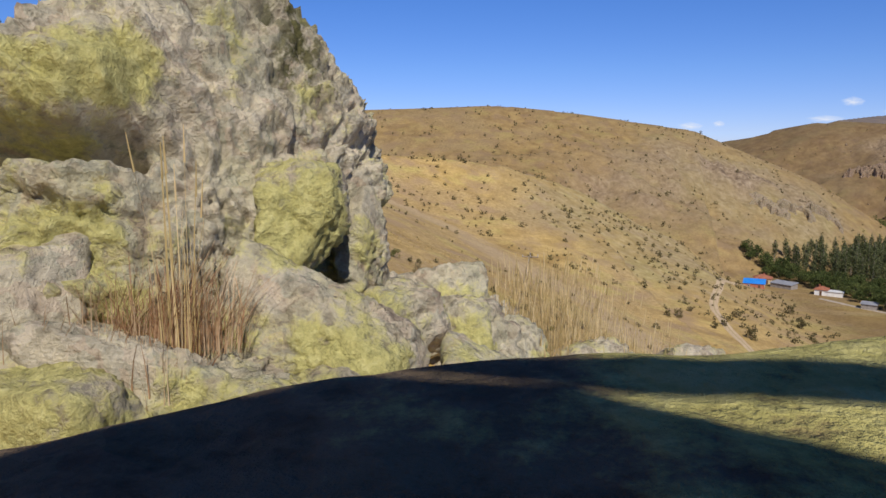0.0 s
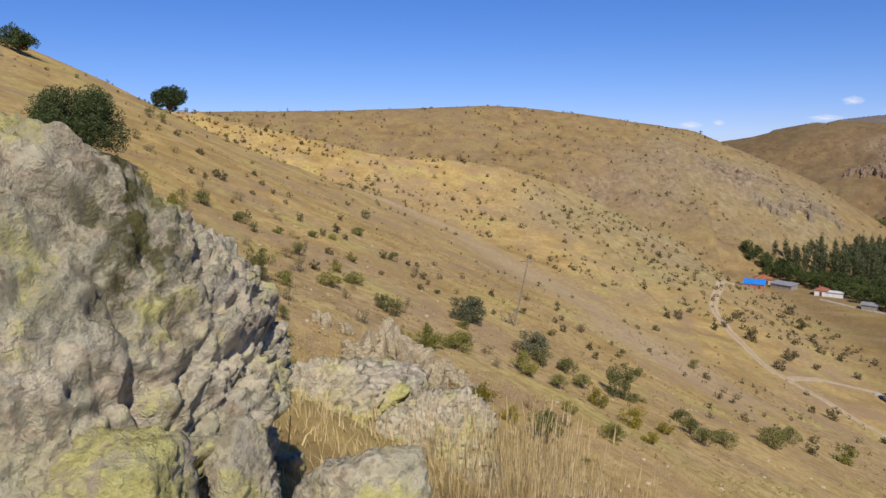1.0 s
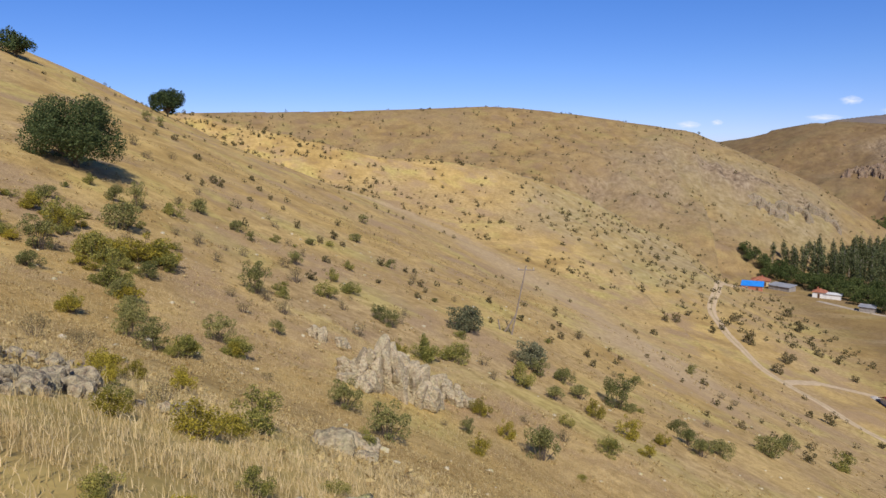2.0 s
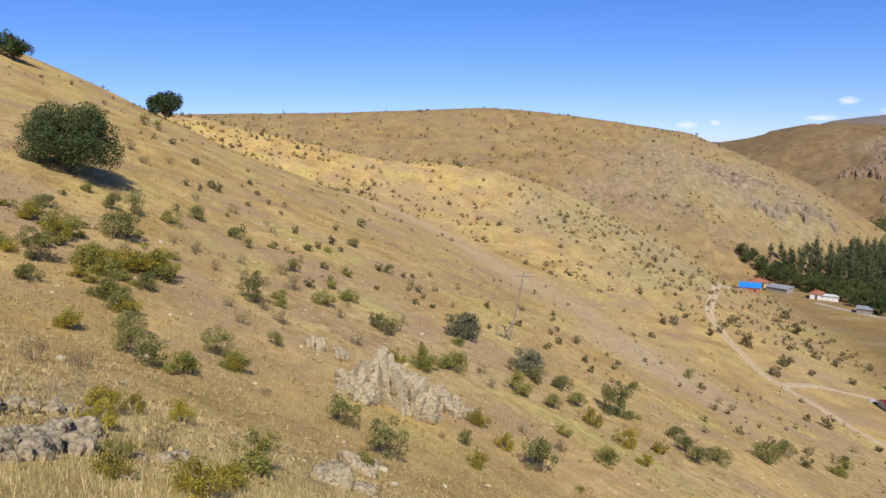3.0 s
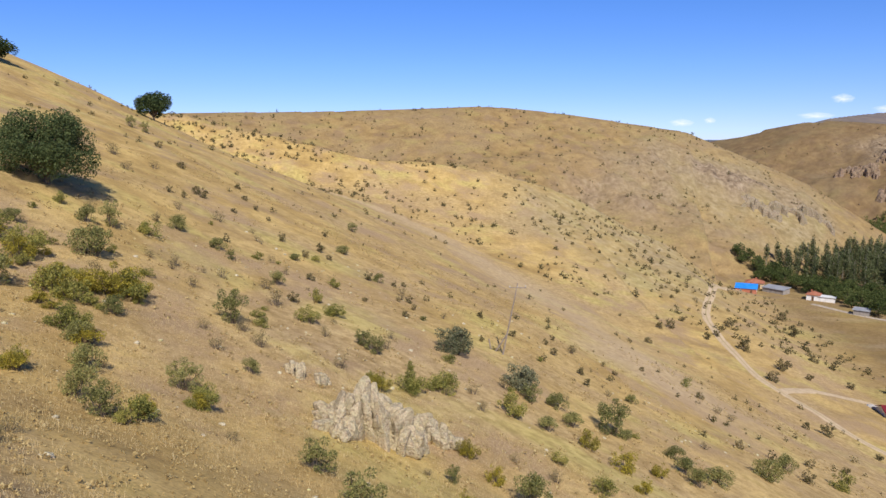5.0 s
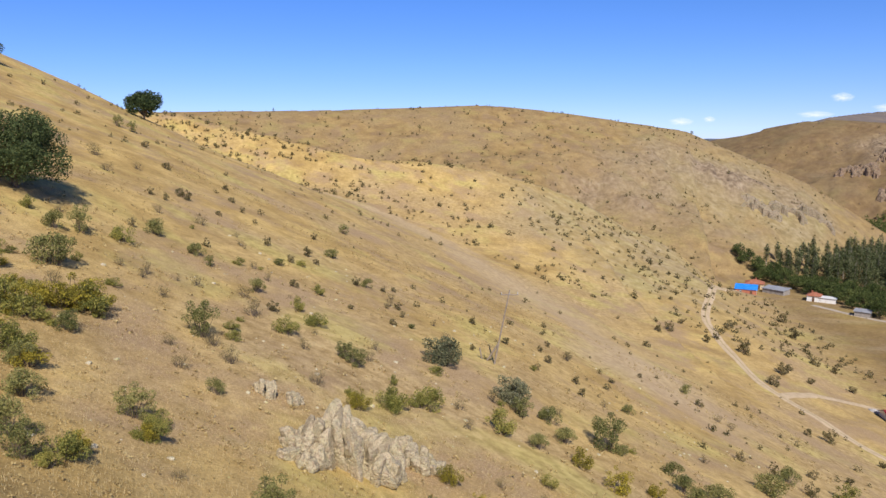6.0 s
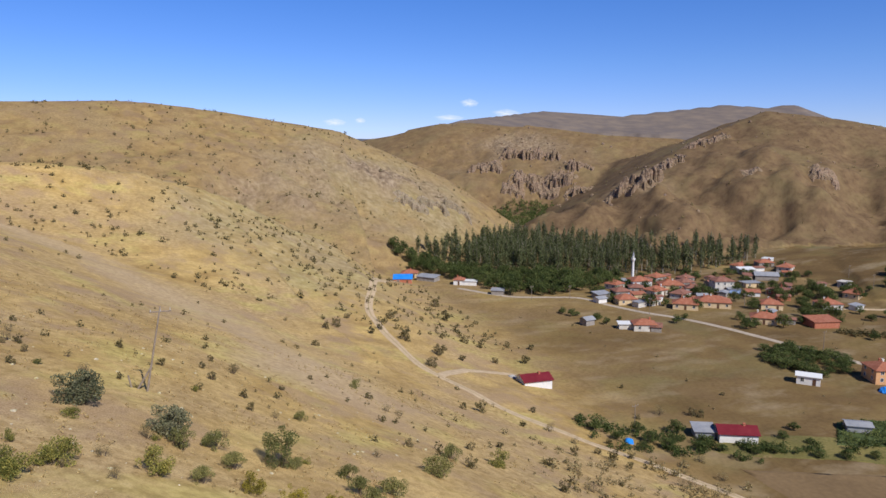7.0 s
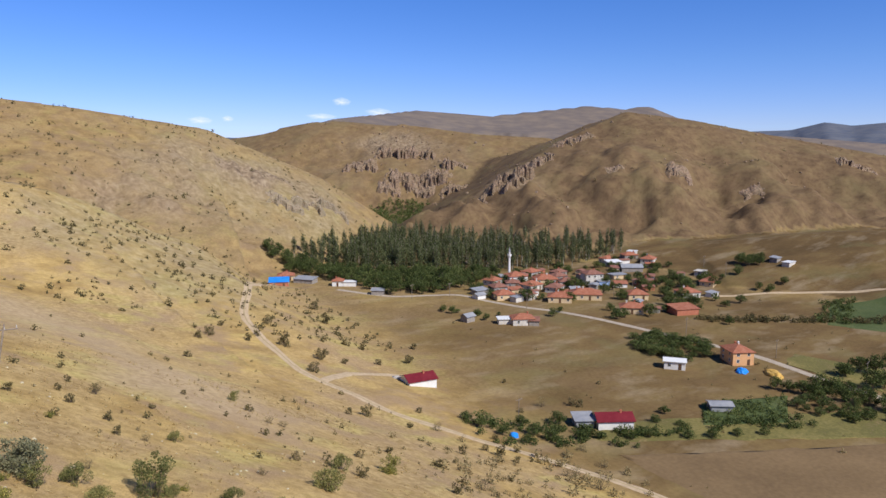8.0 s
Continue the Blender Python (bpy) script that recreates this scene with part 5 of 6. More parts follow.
BARK = material("grey_brown_bark", ((0.07, 0.052, 0.038), (0.13, 0.10, 0.075), (0.19, 0.15, 0.115)), 3.0, 0.9, 0.6)
DRY_GRASS = leaf_material("dry_grass_blade", ((0.48, 0.36, 0.155), (0.68, 0.52, 0.25), (0.80, 0.64, 0.36)))
BROWN_GRASS = leaf_material("rusty_grass_blade", ((0.38, 0.21, 0.11), (0.56, 0.36, 0.20), (0.70, 0.53, 0.33)))


def quads_mesh(name, points, sizes, rng, flat=0.0, long=1.0):
    """Small four-cornered leaves at the points, each turned its own way."""
    n = len(points)
    a = rng.normal(size=(n, 3))
    a[:, 2] *= 1 - flat
    a /= np.linalg.norm(a, axis=1)[:, None]
    b = np.cross(a, rng.normal(size=(n, 3)))
    b /= np.linalg.norm(b, axis=1)[:, None]
    s = sizes[:, None]
    corners = np.stack([points - a * s * long, points + b * s * 0.55, points + a * s * long, points - b * s * 0.55], 1)
    data = bpy.data.meshes.new(name)
    data.vertices.add(4 * n)
    data.vertices.foreach_set("co", corners.ravel())
    data.loops.add(4 * n)
    data.loops.foreach_set("vertex_index", np.arange(4 * n, dtype=np.int32))
    data.polygons.add(n)
    data.polygons.foreach_set("loop_start", np.arange(0, 4 * n, 4, dtype=np.int32))
    data.update(calc_edges=True)
    return data


def crown_points(rng, clumps, n):
    """Points thick towards the outside of ball-shaped clumps (x, y, z, radius)."""
    clumps = np.array(clumps)
    weight = clumps[:, 3] ** 2
    pick = rng.choice(len(clumps), n, p=weight / weight.sum())
    d = rng.normal(size=(n, 3))
    d /= np.linalg.norm(d, axis=1)[:, None]
    r = clumps[pick, 3] * (0.45 + 0.6 * rng.random(n) ** 0.6)
    return clumps[pick, :3] + d * r[:, None]


def limb_mesh(name, limbs):
    bm = bmesh.new()
    for a, b, r0, r1 in limbs:
        tube(bm, a, b, r0, r1, 4)
    data = bpy.data.meshes.new(name)
    bm.to_mesh(data)
    bm.free()
    return data


def shrub_model(seed, leaf, label, category="shrub", tall=0.9, n=3600, leaf_size=0.019, group="hillside shrubs", gaps=0.5, name="shrub"):
    """A bushy plant one metre across, on several stems."""
    rng = np.random.default_rng(seed)
    clumps, limbs = [], []
    for k in range(20):
        turn, out, up = rng.random() * 6.28, 0.40 * rng.random() ** 0.6, rng.random() ** 0.8
        at = (out * math.cos(turn), out * math.sin(turn), tall * (0.10 + 0.76 * up) * (1 - 0.9 * out) * rng.uniform(0.8, 1.15))
        clumps.append((*at, 0.085 + 0.10 * rng.random()))
        limbs.append(((0.05 * math.cos(turn), 0.05 * math.sin(turn), -0.08), at, 0.009, 0.004))
    ob = thing(name, Matrix(), label, category, group)
    part_of("stem", limb_mesh("stem", limbs), BARK, ob)
    points = crown_points(rng, clumps, n)
    points[:, 2] = np.maximum(points[:, 2], 0.02)
    part_of("crown", quads_mesh("crown", points, leaf_size * (0.6 + 0.8 * rng.random(n)), rng), leaf, ob)
    return ob


def tree_model(seed, leaf, label, category, high, wide, n, leaf_size, trunk, name="tree", group="", clear=0.22):
    """A broad tree with a tapered trunk, forked limbs and an uneven crown."""
    rng = np.random.default_rng(seed)
    limbs = [((0, 0, -0.4), (0.04 * high * (rng.random() - 0.5), 0, high * clear), trunk, trunk * 0.75)]
    fork = limbs[0][1]
    clumps = []
    for k in range(34):
        turn, out, up = k * 2.4 + rng.random(), rng.random() ** 0.6, rng.random()
        at = (wide * 0.36 * out * math.cos(turn), wide * 0.36 * out * math.sin(turn), high * (clear + 0.12 + (0.9 - clear - 0.22) * up * (1 - 0.35 * out * out)))
        clumps.append((*at, wide * (0.085 + 0.085 * rng.random())))
        mid = tuple((np.array(fork) * 0.5 + np.array(at) * 0.5) + np.array((0, 0, 0.04 * high)))
        limbs += [(fork, mid, trunk * 0.42, trunk * 0.25), (mid, at, trunk * 0.25, trunk * 0.08)]
    ob = thing(name, Matrix(), label, category, group)
    part_of("trunk", limb_mesh("trunk", limbs), BARK, ob)
    points = crown_points(rng, clumps, n)
    part_of("crown", quads_mesh("crown", points, leaf_size * (0.6 + 0.8 * rng.random(n)), rng), leaf, ob)
    return ob


def poplar_model(seed, n=1000, foot=2.6, wide=1.45):
    """A columnar poplar twenty metres high, its crown clear of the ground."""
    rng = np.random.default_rng(seed)
    limbs = [((0, 0, -0.5), (0, 0, 12), 0.30, 0.17), ((0, 0, 12), (0.1, 0, 19), 0.17, 0.03)]
    clumps = []
    for k in range(40):
        z = foot + (19.2 - foot) * k / 39
        w = wide * (0.35 + 0.65 * min(1.0, (z - foot) / 4)) * (1 - max(0, z - 14.5) / 6.0)
        turn = k * 2.4
        at = (0.5 * w * math.cos(turn), 0.5 * w * math.sin(turn), z + rng.random())
        clumps.append((*at, max(0.28, w * (0.55 + 0.25 * rng.random()))))
        limbs.append(((0, 0, z - 1.4), at, 0.05, 0.02))
    ob = thing("poplar", Matrix(), "tall slender dark green poplar in a dense grove", "poplar tree", "poplar grove")
    part_of("trunk", limb_mesh("trunk", limbs), POPLAR_BARK, ob)
    part_of("crown", quads_mesh("crown", crown_points(rng, clumps, n), 0.26 * (0.6 + 0.8 * rng.random(n)), rng, long=1.5), POPLAR_LEAF, ob)
    return ob


spots = random.Random(5)


def plant(models, places, squash=(0.85, 1.25), sink=0.03):
    """Copies of the models, in turn, at (x, y, width)."""
    for k, (x, y, w) in enumerate(places):
        model = models[spots.randrange(len(models))]
        up = w * spots.uniform(*squash)
        m = Matrix.Translation((x, y, height_at(x, y) - sink * w)) @ Matrix.Rotation(spots.uniform(0, 6.28), 4, "Z") @ Matrix.Diagonal((w * 1.06, w * spots.uniform(0.85, 1.1), up, 1))
        copy_thing(model, m)


def discard(models):
    for model in models:
        for o in (*model.children_recursive, model):
            bpy.data.objects.remove(o)


DARK_SCRUB = leaf_material("dark_scrub_leaf", ((0.085, 0.073, 0.030), (0.15, 0.127, 0.053), (0.25, 0.205, 0.09)))
TUSSOCK = leaf_material("dry_tussock", ((0.30, 0.21, 0.085), (0.46, 0.34, 0.14), (0.60, 0.47, 0.22)))
GREEN_UPPER = ((-44.4, 66.9, 2.1), (-37.2, 66.8, 4.0), (-43.5, 76.7, 2.4), (-42.7, 79.7, 2.7), (-41.6, 92.7, 3.2), (-34.7, 51.5, 3.2), (-31.5, 46.0, 1.8), (-28.4, 54.9, 2.0), (-26.1, 47.1, 1.9), (-23.5, 43.6, 2.1), (-20.4, 38.3, 2.0), (-18.3, 36.3, 1.9), (-19.4, 46.4, 2.2), (-36.0, 91.1, 2.2), (-33.5, 89.2, 1.4), (-30.8, 105.6, 1.8), (-29.0, 127.4, 2.6), (-35.4, 163.5, 2.4), (-27.2, 87.0, 2.1), (-20.5, 114.7, 1.8), (-24.1, 65.5, 3.3), (-14.9, 75.9, 2.1), (-13.5, 75.1, 2.4), (-90.5, 179.0, 3.0), (-93.4, 177.6, 2.7))
GREEN_LOWER = ((2.0, 81.4, 2.5), (4.8, 83.9, 2.6), (6.2, 79.0, 2.7), (3.3, 73.2, 2.3), (11.0, 83.4, 4.0), (12.4, 83.7, 2.0), (1.2, 52.8, 2.9), (-10.1, 41.3, 2.2), (-7.0, 37.3, 2.3), (-18.6, 55.1, 1.3), (-11.7, 99.6, 1.1), (17.9, 84.1, 2.5), (17.9, 79.7, 2.6), (18.7, 77.3, 2.6), (22.3, 82.9, 3.2), (38.8, 107.3, 3.4), (31.8, 94.2, 4.1), (16.9, 106.3, 1.9), (33.9, 143.6, 2.4), (-3.9, 50.8, 1.3))
YELLOW = ((-8.3, 16.0, 0.72), (-5.3, 13.7, 0.86), (-10.9, 64.1, 2.0), (-42.0, 61.2, 2.2), (-37.9, 58.7, 2.4), (-31.8, 57.4, 2.5), (-31.2, 60.8, 3.3), (-30.2, 62.1, 2.1), (-24.2, 39.0, 1.5), (-17.8, 39.0, 1.4), (-17.4, 44.2, 1.5), (-10.2, 19.2, 0.9), (-10.3, 20.6, 0.7), (-9.6, 21.7, 0.9), (-3.2, 56.8, 1.8), (-1.3, 54.1, 1.5), (-2.9, 45.3, 1.5), (10.2, 71.4, 2.5), (11.2, 66.6, 1.9), (14.2, 74.2, 1.8), (7.3, 73.5, 2.3))
MIXED = ((-5.9, 17.2, 1.14), (-6.8, 14.1, 0.49), (-6.6, 30.0, 1.03), (-8.8, 67.0, 2.8), (-7.0, 70.3, 2.0), (-48.1, 79.6, 1.7), (-40.3, 82.9, 2.8), (-32.5, 54.5, 3.3), (-27.8, 48.1, 2.1), (-17.2, 36.3, 1.1), (-20.3, 75.8, 2.5), (-19.5, 82.7, 2.9), (-22.4, 86.0, 2.0), (-23.3, 97.8, 1.8), (-7.0, 83.5, 1.8), (-6.4, 71.4, 3.0), (-0.1, 73.0, 2.9), (3.8, 63.7, 1.4), (7.0, 61.0, 2.2), (-9.0, 67.2, 2.3), (48.6, 111.6, 3.6))
OLIVE = ((-6.7, 88.1, 4.9), (1.1, 84.5, 4.5))
DRY = ((-17.1, 29.1, 1.1), (-7.1, 16.0, 0.68), (-17.2, 26.6, 1.13), (-14.2, 40.6, 0.8), (-14.7, 65.3, 1.6), (-16.2, 27.3, 0.9), (-43.5, 109.8, 2.5), (-27.3, 83.3, 2.0), (-24.3, 77.8, 2.2), (-18.1, 73.7, 1.4), (-13.2, 82.7, 1.1), (-0.9, 81.6, 1.6), (-3.8, 74.4, 1.5), (-2.7, 69.6, 1.3), (3.3, 59.8, 1.5), (-24.2, 60.3, 1.2), (-30.4, 71.8, 1.4), (-33.7, 74.8, 1.1), (-36.1, 75.0, 1.2), (-30.8, 79.9, 1.5), (-28.5, 94.3, 1.2), (-31.2, 97.1, 1.2), (-22.6, 64.4, 1.6), (10.1, 124.8, 2.2), (13.3, 103.4, 1.3), (36.4, 131.4, 2.0), (38.5, 130.8, 2.0), (24.8, 97.2, 1.6), (-69.1, 127.2, 3.2), (-61.4, 116.8, 2.4), (-63.6, 130.5, 2.2))
DRY_LOWER = ((85.1, 158.0, 3.1), (87.6, 150.9, 2.4), (71.2, 124.0, 2.2), (65.4, 110.5, 3.2), (100.2, 129.0, 2.3), (117.2, 142.5, 2.6), (101.5, 127.3, 3.1), (102.4, 121.0, 4.6), (115.1, 132.7, 3.4), (128.6, 171.4, 3.6))
SMALL_UPPER = ((-43.5, 91.1, 1.3), (-52.9, 123.2, 1.5), (-51.4, 122.8, 1.7), (-51.1, 114.9, 1.1), (-52.9, 113.8, 1.2), (-65.0, 172.6, 1.2), (-56.7, 151.6, 1.5), (-50.4, 138.8, 1.3), (-46.2, 132.9, 1.1), (-45.9, 121.9, 1.1), (-42.3, 128.3, 1.0), (-35.4, 114.2, 1.4), (-30.5, 109.8, 1.3), (-31.0, 120.1, 1.8), (-28.6, 116.4, 1.2), (-34.5, 136.6, 1.2), (-26.0, 96.6, 1.3), (-21.8, 113.1, 1.3), (-23.9, 82.2, 1.4), (-19.0, 97.2, 0.9), (-18.4, 116.9, 1.0), (-17.6, 121.7, 0.9), (-16.1, 106.2, 0.9), (-14.7, 107.7, 1.3), (-13.5, 103.7, 1.1), (-13.7, 97.1, 1.0), (-4.9, 119.2, 1.2), (0.2, 114.9, 1.4), (-4.0, 101.2, 1.0), (5.7, 122.0, 1.1))
SMALL_MIDDLE = ((7.3, 129.8, 1.1), (6.6, 115.6, 1.4), (10.3, 110.7, 1.3), (10.5, 104.6, 1.1), (17.2, 123.3, 1.1), (36.0, 191.9, 2.2), (24.4, 138.6, 1.1), (32.6, 217.6, 1.4), (50.8, 232.6, 3.0), (56.7, 242.5, 2.4), (43.8, 215.6, 2.4), (61.6, 230.3, 2.7), (66.0, 235.5, 2.3), (74.3, 251.2, 2.9), (71.7, 226.4, 4.2), (110.9, 303.4, 4.2), (106.1, 278.2, 5.0), (98.7, 240.8, 3.6), (79.4, 217.3, 3.7), (83.5, 222.6, 2.3), (71.6, 202.1, 3.8), (87.3, 216.6, 2.6), (103.1, 238.2, 1.9), (100.2, 219.5, 2.7), (34.7, 137.0, 1.7), (32.4, 107.4, 1.4), (64.1, 161.7, 1.8), (69.2, 162.8, 2.9), (-64.3, 142.4, 1.7), (-77.0, 158.9, 2.0))
SMALL_LOWER = ((122.9, 236.9, 2.5), (87.6, 170.9, 1.5), (80.0, 138.8, 2.2), (89.8, 144.6, 1.9), (91.4, 141.1, 2.9), (99.0, 144.8, 1.9), (92.7, 136.7, 1.8), (99.5, 154.3, 1.7), (97.9, 138.0, 1.2), (64.2, 122.9, 1.9), (77.8, 157.8, 1.9), (56.4, 126.7, 1.4), (47.1, 118.8, 1.9), (41.0, 104.9, 1.8), (56.8, 105.0, 1.9), (79.0, 120.8, 1.9), (120.2, 170.6, 2.0), (136.5, 168.0, 2.7), (137.9, 166.2, 2.4), (130.9, 193.0, 1.5), (156.5, 177.6, 1.5), (112.7, 221.8, 3.1))
GARDEN = ((101.8, 163.4, 6.2), (100.9, 169.5, 3.8), (112.8, 155.4, 5.6), (114.5, 151.1, 4.5), (123.7, 158.8, 5.8), (113.1, 161.4, 5.0), (104.2, 157.4, 4.4), (107.6, 151.1, 3.8), (121.5, 148.3, 3.6), (134.0, 141.9, 3.1), (138.8, 140.6, 3.4), (144.2, 138.8, 3.2), (147.5, 135.2, 3.8), (153.2, 132.4, 3.9), (127, 146, 3.2), (118.5, 153.5, 4.0), (160, 130, 3.5), (167, 127, 3.2), (148, 147, 4.0), (155, 150, 3.8), (152, 142, 3.0))
VILLAGE_TREES = ((200.1, 146.0, 5.1), (201.9, 142.8, 5.1), (203.9, 139.6, 5.5), (204.6, 136.0, 5.5), (214.1, 135.5, 6.4), (209, 130, 6.5), (213.1, 125.5, 7.2), (213.9, 119.1, 7.5), (232.5, 130.3, 7.6), (232.1, 142.3, 6.4), (243.8, 139.2, 7.5), (255.1, 139.5, 7.8), (306.2, 277.3, 8.4), (299.9, 264.5, 8.7), (296.7, 258.3, 7.9), (273.9, 243.9, 7.5), (270.0, 236.3, 6.2), (259.4, 240.9, 5.4), (275.7, 265.8, 5.3), (354.1, 270.6, 7.6), (354.0, 265.1, 8.3), (358.4, 261.5, 6.9), (254.5, 203.2, 4.6), (162.9, 281.3, 3.5), (164.6, 276.9, 4.0), (170.5, 266.6, 4.4), (170.7, 259.3, 3.9), (225.2, 233.4, 5.1), (228.5, 245.3, 4.6), (306.9, 294.0, 5.3), (313.2, 296.4, 5.3), (322.2, 269.2, 4.6))

green = [shrub_model(s, SHRUB_LEAF, "dense grey-green leafy shrub on the dry slope", tall=t) for s, t in ((1, 0.9), (2, 1.15), (3, 0.8))]
plant(green, GREEN_UPPER + GREEN_LOWER)
yellow = [shrub_model(s, YELLOW_LEAF, "low shrub with bright yellow autumn leaves", tall=t) for s, t in ((4, 0.75), (5, 0.95))]
plant(yellow, YELLOW)
mixed = [shrub_model(s, MIXED_LEAF, "spreading shrub with green and yellow leaves", tall=t) for s, t in ((6, 0.7), (7, 0.85))]
plant(mixed, MIXED)
olive = [shrub_model(8, OLIVE_LEAF, "large rounded olive-grey bush on the slope", tall=1.0, n=4200, leaf_size=0.021)]
plant(olive, OLIVE, (0.95, 1.1))
dry = [shrub_model(s, DRY_LEAF, "sparse brownish dry shrub on the slope", tall=t, n=900) for s, t in ((9, 0.8), (10, 1.0))]
plant(dry, DRY + DRY_LOWER)
small = [shrub_model(s, DARK_SCRUB if s % 2 else DRY_LEAF, "small dark shrub dotted on the grassland", tall=t, n=520, leaf_size=0.05) for s, t in ((11, 1.2), (12, 0.9), (13, 1.0))]
plant(small, SMALL_UPPER + SMALL_MIDDLE + SMALL_LOWER, (0.9, 1.35))
MORE = [(spots.uniform(-48, 16), spots.uniform(46, 118), spots.uniform(0.7, 1.7)) for k in range(90)]
plant(mixed + dry, [q for q in MORE if q[0] < 0.35 * q[1] - 14][:48])
THICK_YELLOW = ((-38.6, 60.1, 3.4), (-42.8, 63.3, 2.4), (-33.2, 55.5, 3.4), (-30.9, 54.2, 2.9), (-31.4, 59.2, 3.6), (-30.2, 60.3, 3.2), (-27.2, 48.3, 2.5), (-25.9, 47.5, 2.1), (-17.5, 37.6, 2.2), (-24.5, 39.5, 1.4), (-17.4, 44.3, 2.0))
NEAR_BUSHES = ((-3.4, 9.3, 0.4), (-3.5, 11.0, 0.5), (-4.0, 9.2, 0.4), (-3.1, 12.7, 0.4), (-6.2, 13.0, 0.6), (-5.4, 15.0, 0.7))
plant(yellow + mixed, NEAR_BUSHES, (0.7, 0.95))
plant(yellow + mixed, THICK_YELLOW, (0.75, 1.0))
plant(yellow + mixed, [(spots.uniform(-46, -28), spots.uniform(50, 66), spots.uniform(1.1, 2.3)) for k in range(26)], (0.6, 0.9))
discard(green + yellow + mixed + olive + dry + small)

# Oaks on the upper slope.
for seed, x, y, high, wide, n, label in ((21, -52.5, 84.0, 9.6, 12.8, 30000, "big round dark green oak on the golden slope"), (22, -112, 226, 10.0, 13.0, 9000, "lone dark oak standing on the skyline"), (23, -133, 186, 9.0, 10.0, 4000, "dark oak on the crest of the hill"), (24, -143, 182, 13.0, 13.0, 4500, "tall dark oak on the crest of the hill")):
    tree_model(seed, OAK_LEAF, label, "oak tree", high, wide, n, 0.12 if n > 9000 else 0.26, 0.42, "oak_tree", "oaks on the hill", 0.10).matrix_world = pose(x, y, height_at(x, y), 0, 0, seed * 40)

def scatter_in(outline, n, apart, rng):
    """Random places inside a polygon, not nearer to one another than `apart`."""
    xs, ys = [p[0] for p in outline], [p[1] for p in outline]
    found, tries = [], 0
    while len(found) < n and tries < 60 * n:
        tries += 1
        x, y = rng.uniform(min(xs), max(xs)), rng.uniform(min(ys), max(ys))
        inside = False
        for (ax, ay), (bx, by) in zip(outline, (*outline[1:], outline[0])):
            if (ay > y) != (by > y) and x < (bx - ax) * (y - ay) / (by - ay) + ax:
                inside = not inside
        if inside and all((x - a) ** 2 + (y - b) ** 2 > apart * apart for a, b in found):
            found.append((x, y))
    return found


# Orchard and village trees.
leafy = [tree_model(s, ORCHARD_LEAF, "leafy dark green tree in the valley", "tree", 1.0, 1.0, 1500, 0.030, 0.03, "broadleaf_tree", "valley trees", 0.14) for s in (31, 32, 33)]
plant(leafy, VILLAGE_TREES, (0.85, 1.1), 0.01)
plant(leafy, GARDEN, (0.6, 0.8), 0.01)
BIG_TREES = ((250.3, 260.0, 7.6), (239.8, 242.1, 6.6), (236.2, 229.5, 7.4), (274.4, 255.2, 7.8), (254.6, 233.6, 7.7), (304.7, 270.4, 7.8), (294.4, 275.5, 7.8), (281.5, 274.6, 7.1), (220.4, 233.3, 7.2), (197.6, 294.3, 6.0), (202.4, 310.9, 6.3), (319.1, 269.2, 7.3), (315.9, 258.7, 7.1), (268.5, 289.2, 6.6), (357.4, 273.0, 8.4), (357.1, 265.5, 8.3), (363.5, 264.7, 7.0), (243.6, 311.1, 5.5), (245.7, 293.2, 5.8), (212.5, 139.3, 7.0), (240.5, 142.3, 7.6), (228.3, 131.4, 7.9), (232.6, 143.6, 6.3))
plant(leafy, BIG_TREES, (0.75, 1.0), 0.01)
YARD_TREES = [(spots.uniform(196, 340), spots.uniform(225, 335), spots.uniform(3.5, 7.5)) for k in range(230)]
plant(leafy, [(x, y, w) for x, y, w in YARD_TREES if y > 258 + 0.28 * (x - 240) or (x > 245 and y > 215 + 0.2 * (x - 245))][:92], (0.7, 1.0), 0.01)
plant(leafy, [(163 + 6 * k + spots.uniform(-3, 3), 282 - 7 * k + spots.uniform(-3, 3), spots.uniform(2.2, 4)) for k in range(4)], (0.6, 0.9), 0.01)
DARK_GROVE = ((193, 192), (201, 209), (214, 207), (220, 196), (222, 186), (209, 178), (201, 178))
plant(leafy, [(x, y, spots.uniform(4.5, 7.5)) for x, y in scatter_in(DARK_GROVE, 40, 2.8, spots)], (0.45, 0.65), 0.01)
EAST_GARDEN = ((206, 146), (222, 136), (214, 116), (196, 118), (190, 132))
plant(leafy, [(x, y, spots.uniform(2.5, 5.5)) for x, y in scatter_in(EAST_GARDEN, 34, 3.0, spots)], (0.6, 0.9), 0.01)


poplars = [poplar_model(s) for s in (41, 42)]
thin_poplars = [poplar_model(s, 520, 4.5, 1.0) for s in (43, 44)]
POPLAR_GROVE = ((132, 436), (142, 415), (172, 378), (207, 355), (240, 347), (285, 340), (330, 342), (345, 352), (331, 392), (301, 418), (274, 450), (252, 492), (174, 462), (128, 442))
for x, y in scatter_in(POPLAR_GROVE, 300, 3.9, spots):
    if height_at(x, y) > 13:
        continue
    high = spots.uniform(0.72, 0.94) if height_at(x, y) < 8 else spots.uniform(0.5, 0.66)
    model = (thin_poplars if x > 236 and spots.random() < 0.75 else poplars)[spots.randrange(2)]
    copy_thing(model, Matrix.Translation((x, y, height_at(x, y))) @ Matrix.Rotation(spots.uniform(0, 6.28), 4, "Z") @ Matrix.Diagonal((spots.uniform(0.85, 1.25), spots.uniform(0.85, 1.25), high, 1)))
LOW_GROVE = ((124, 420), (132, 398), (146, 384), (153, 345), (158, 322), (176, 315), (195, 322), (232, 337), (205, 350), (172, 375), (145, 415))
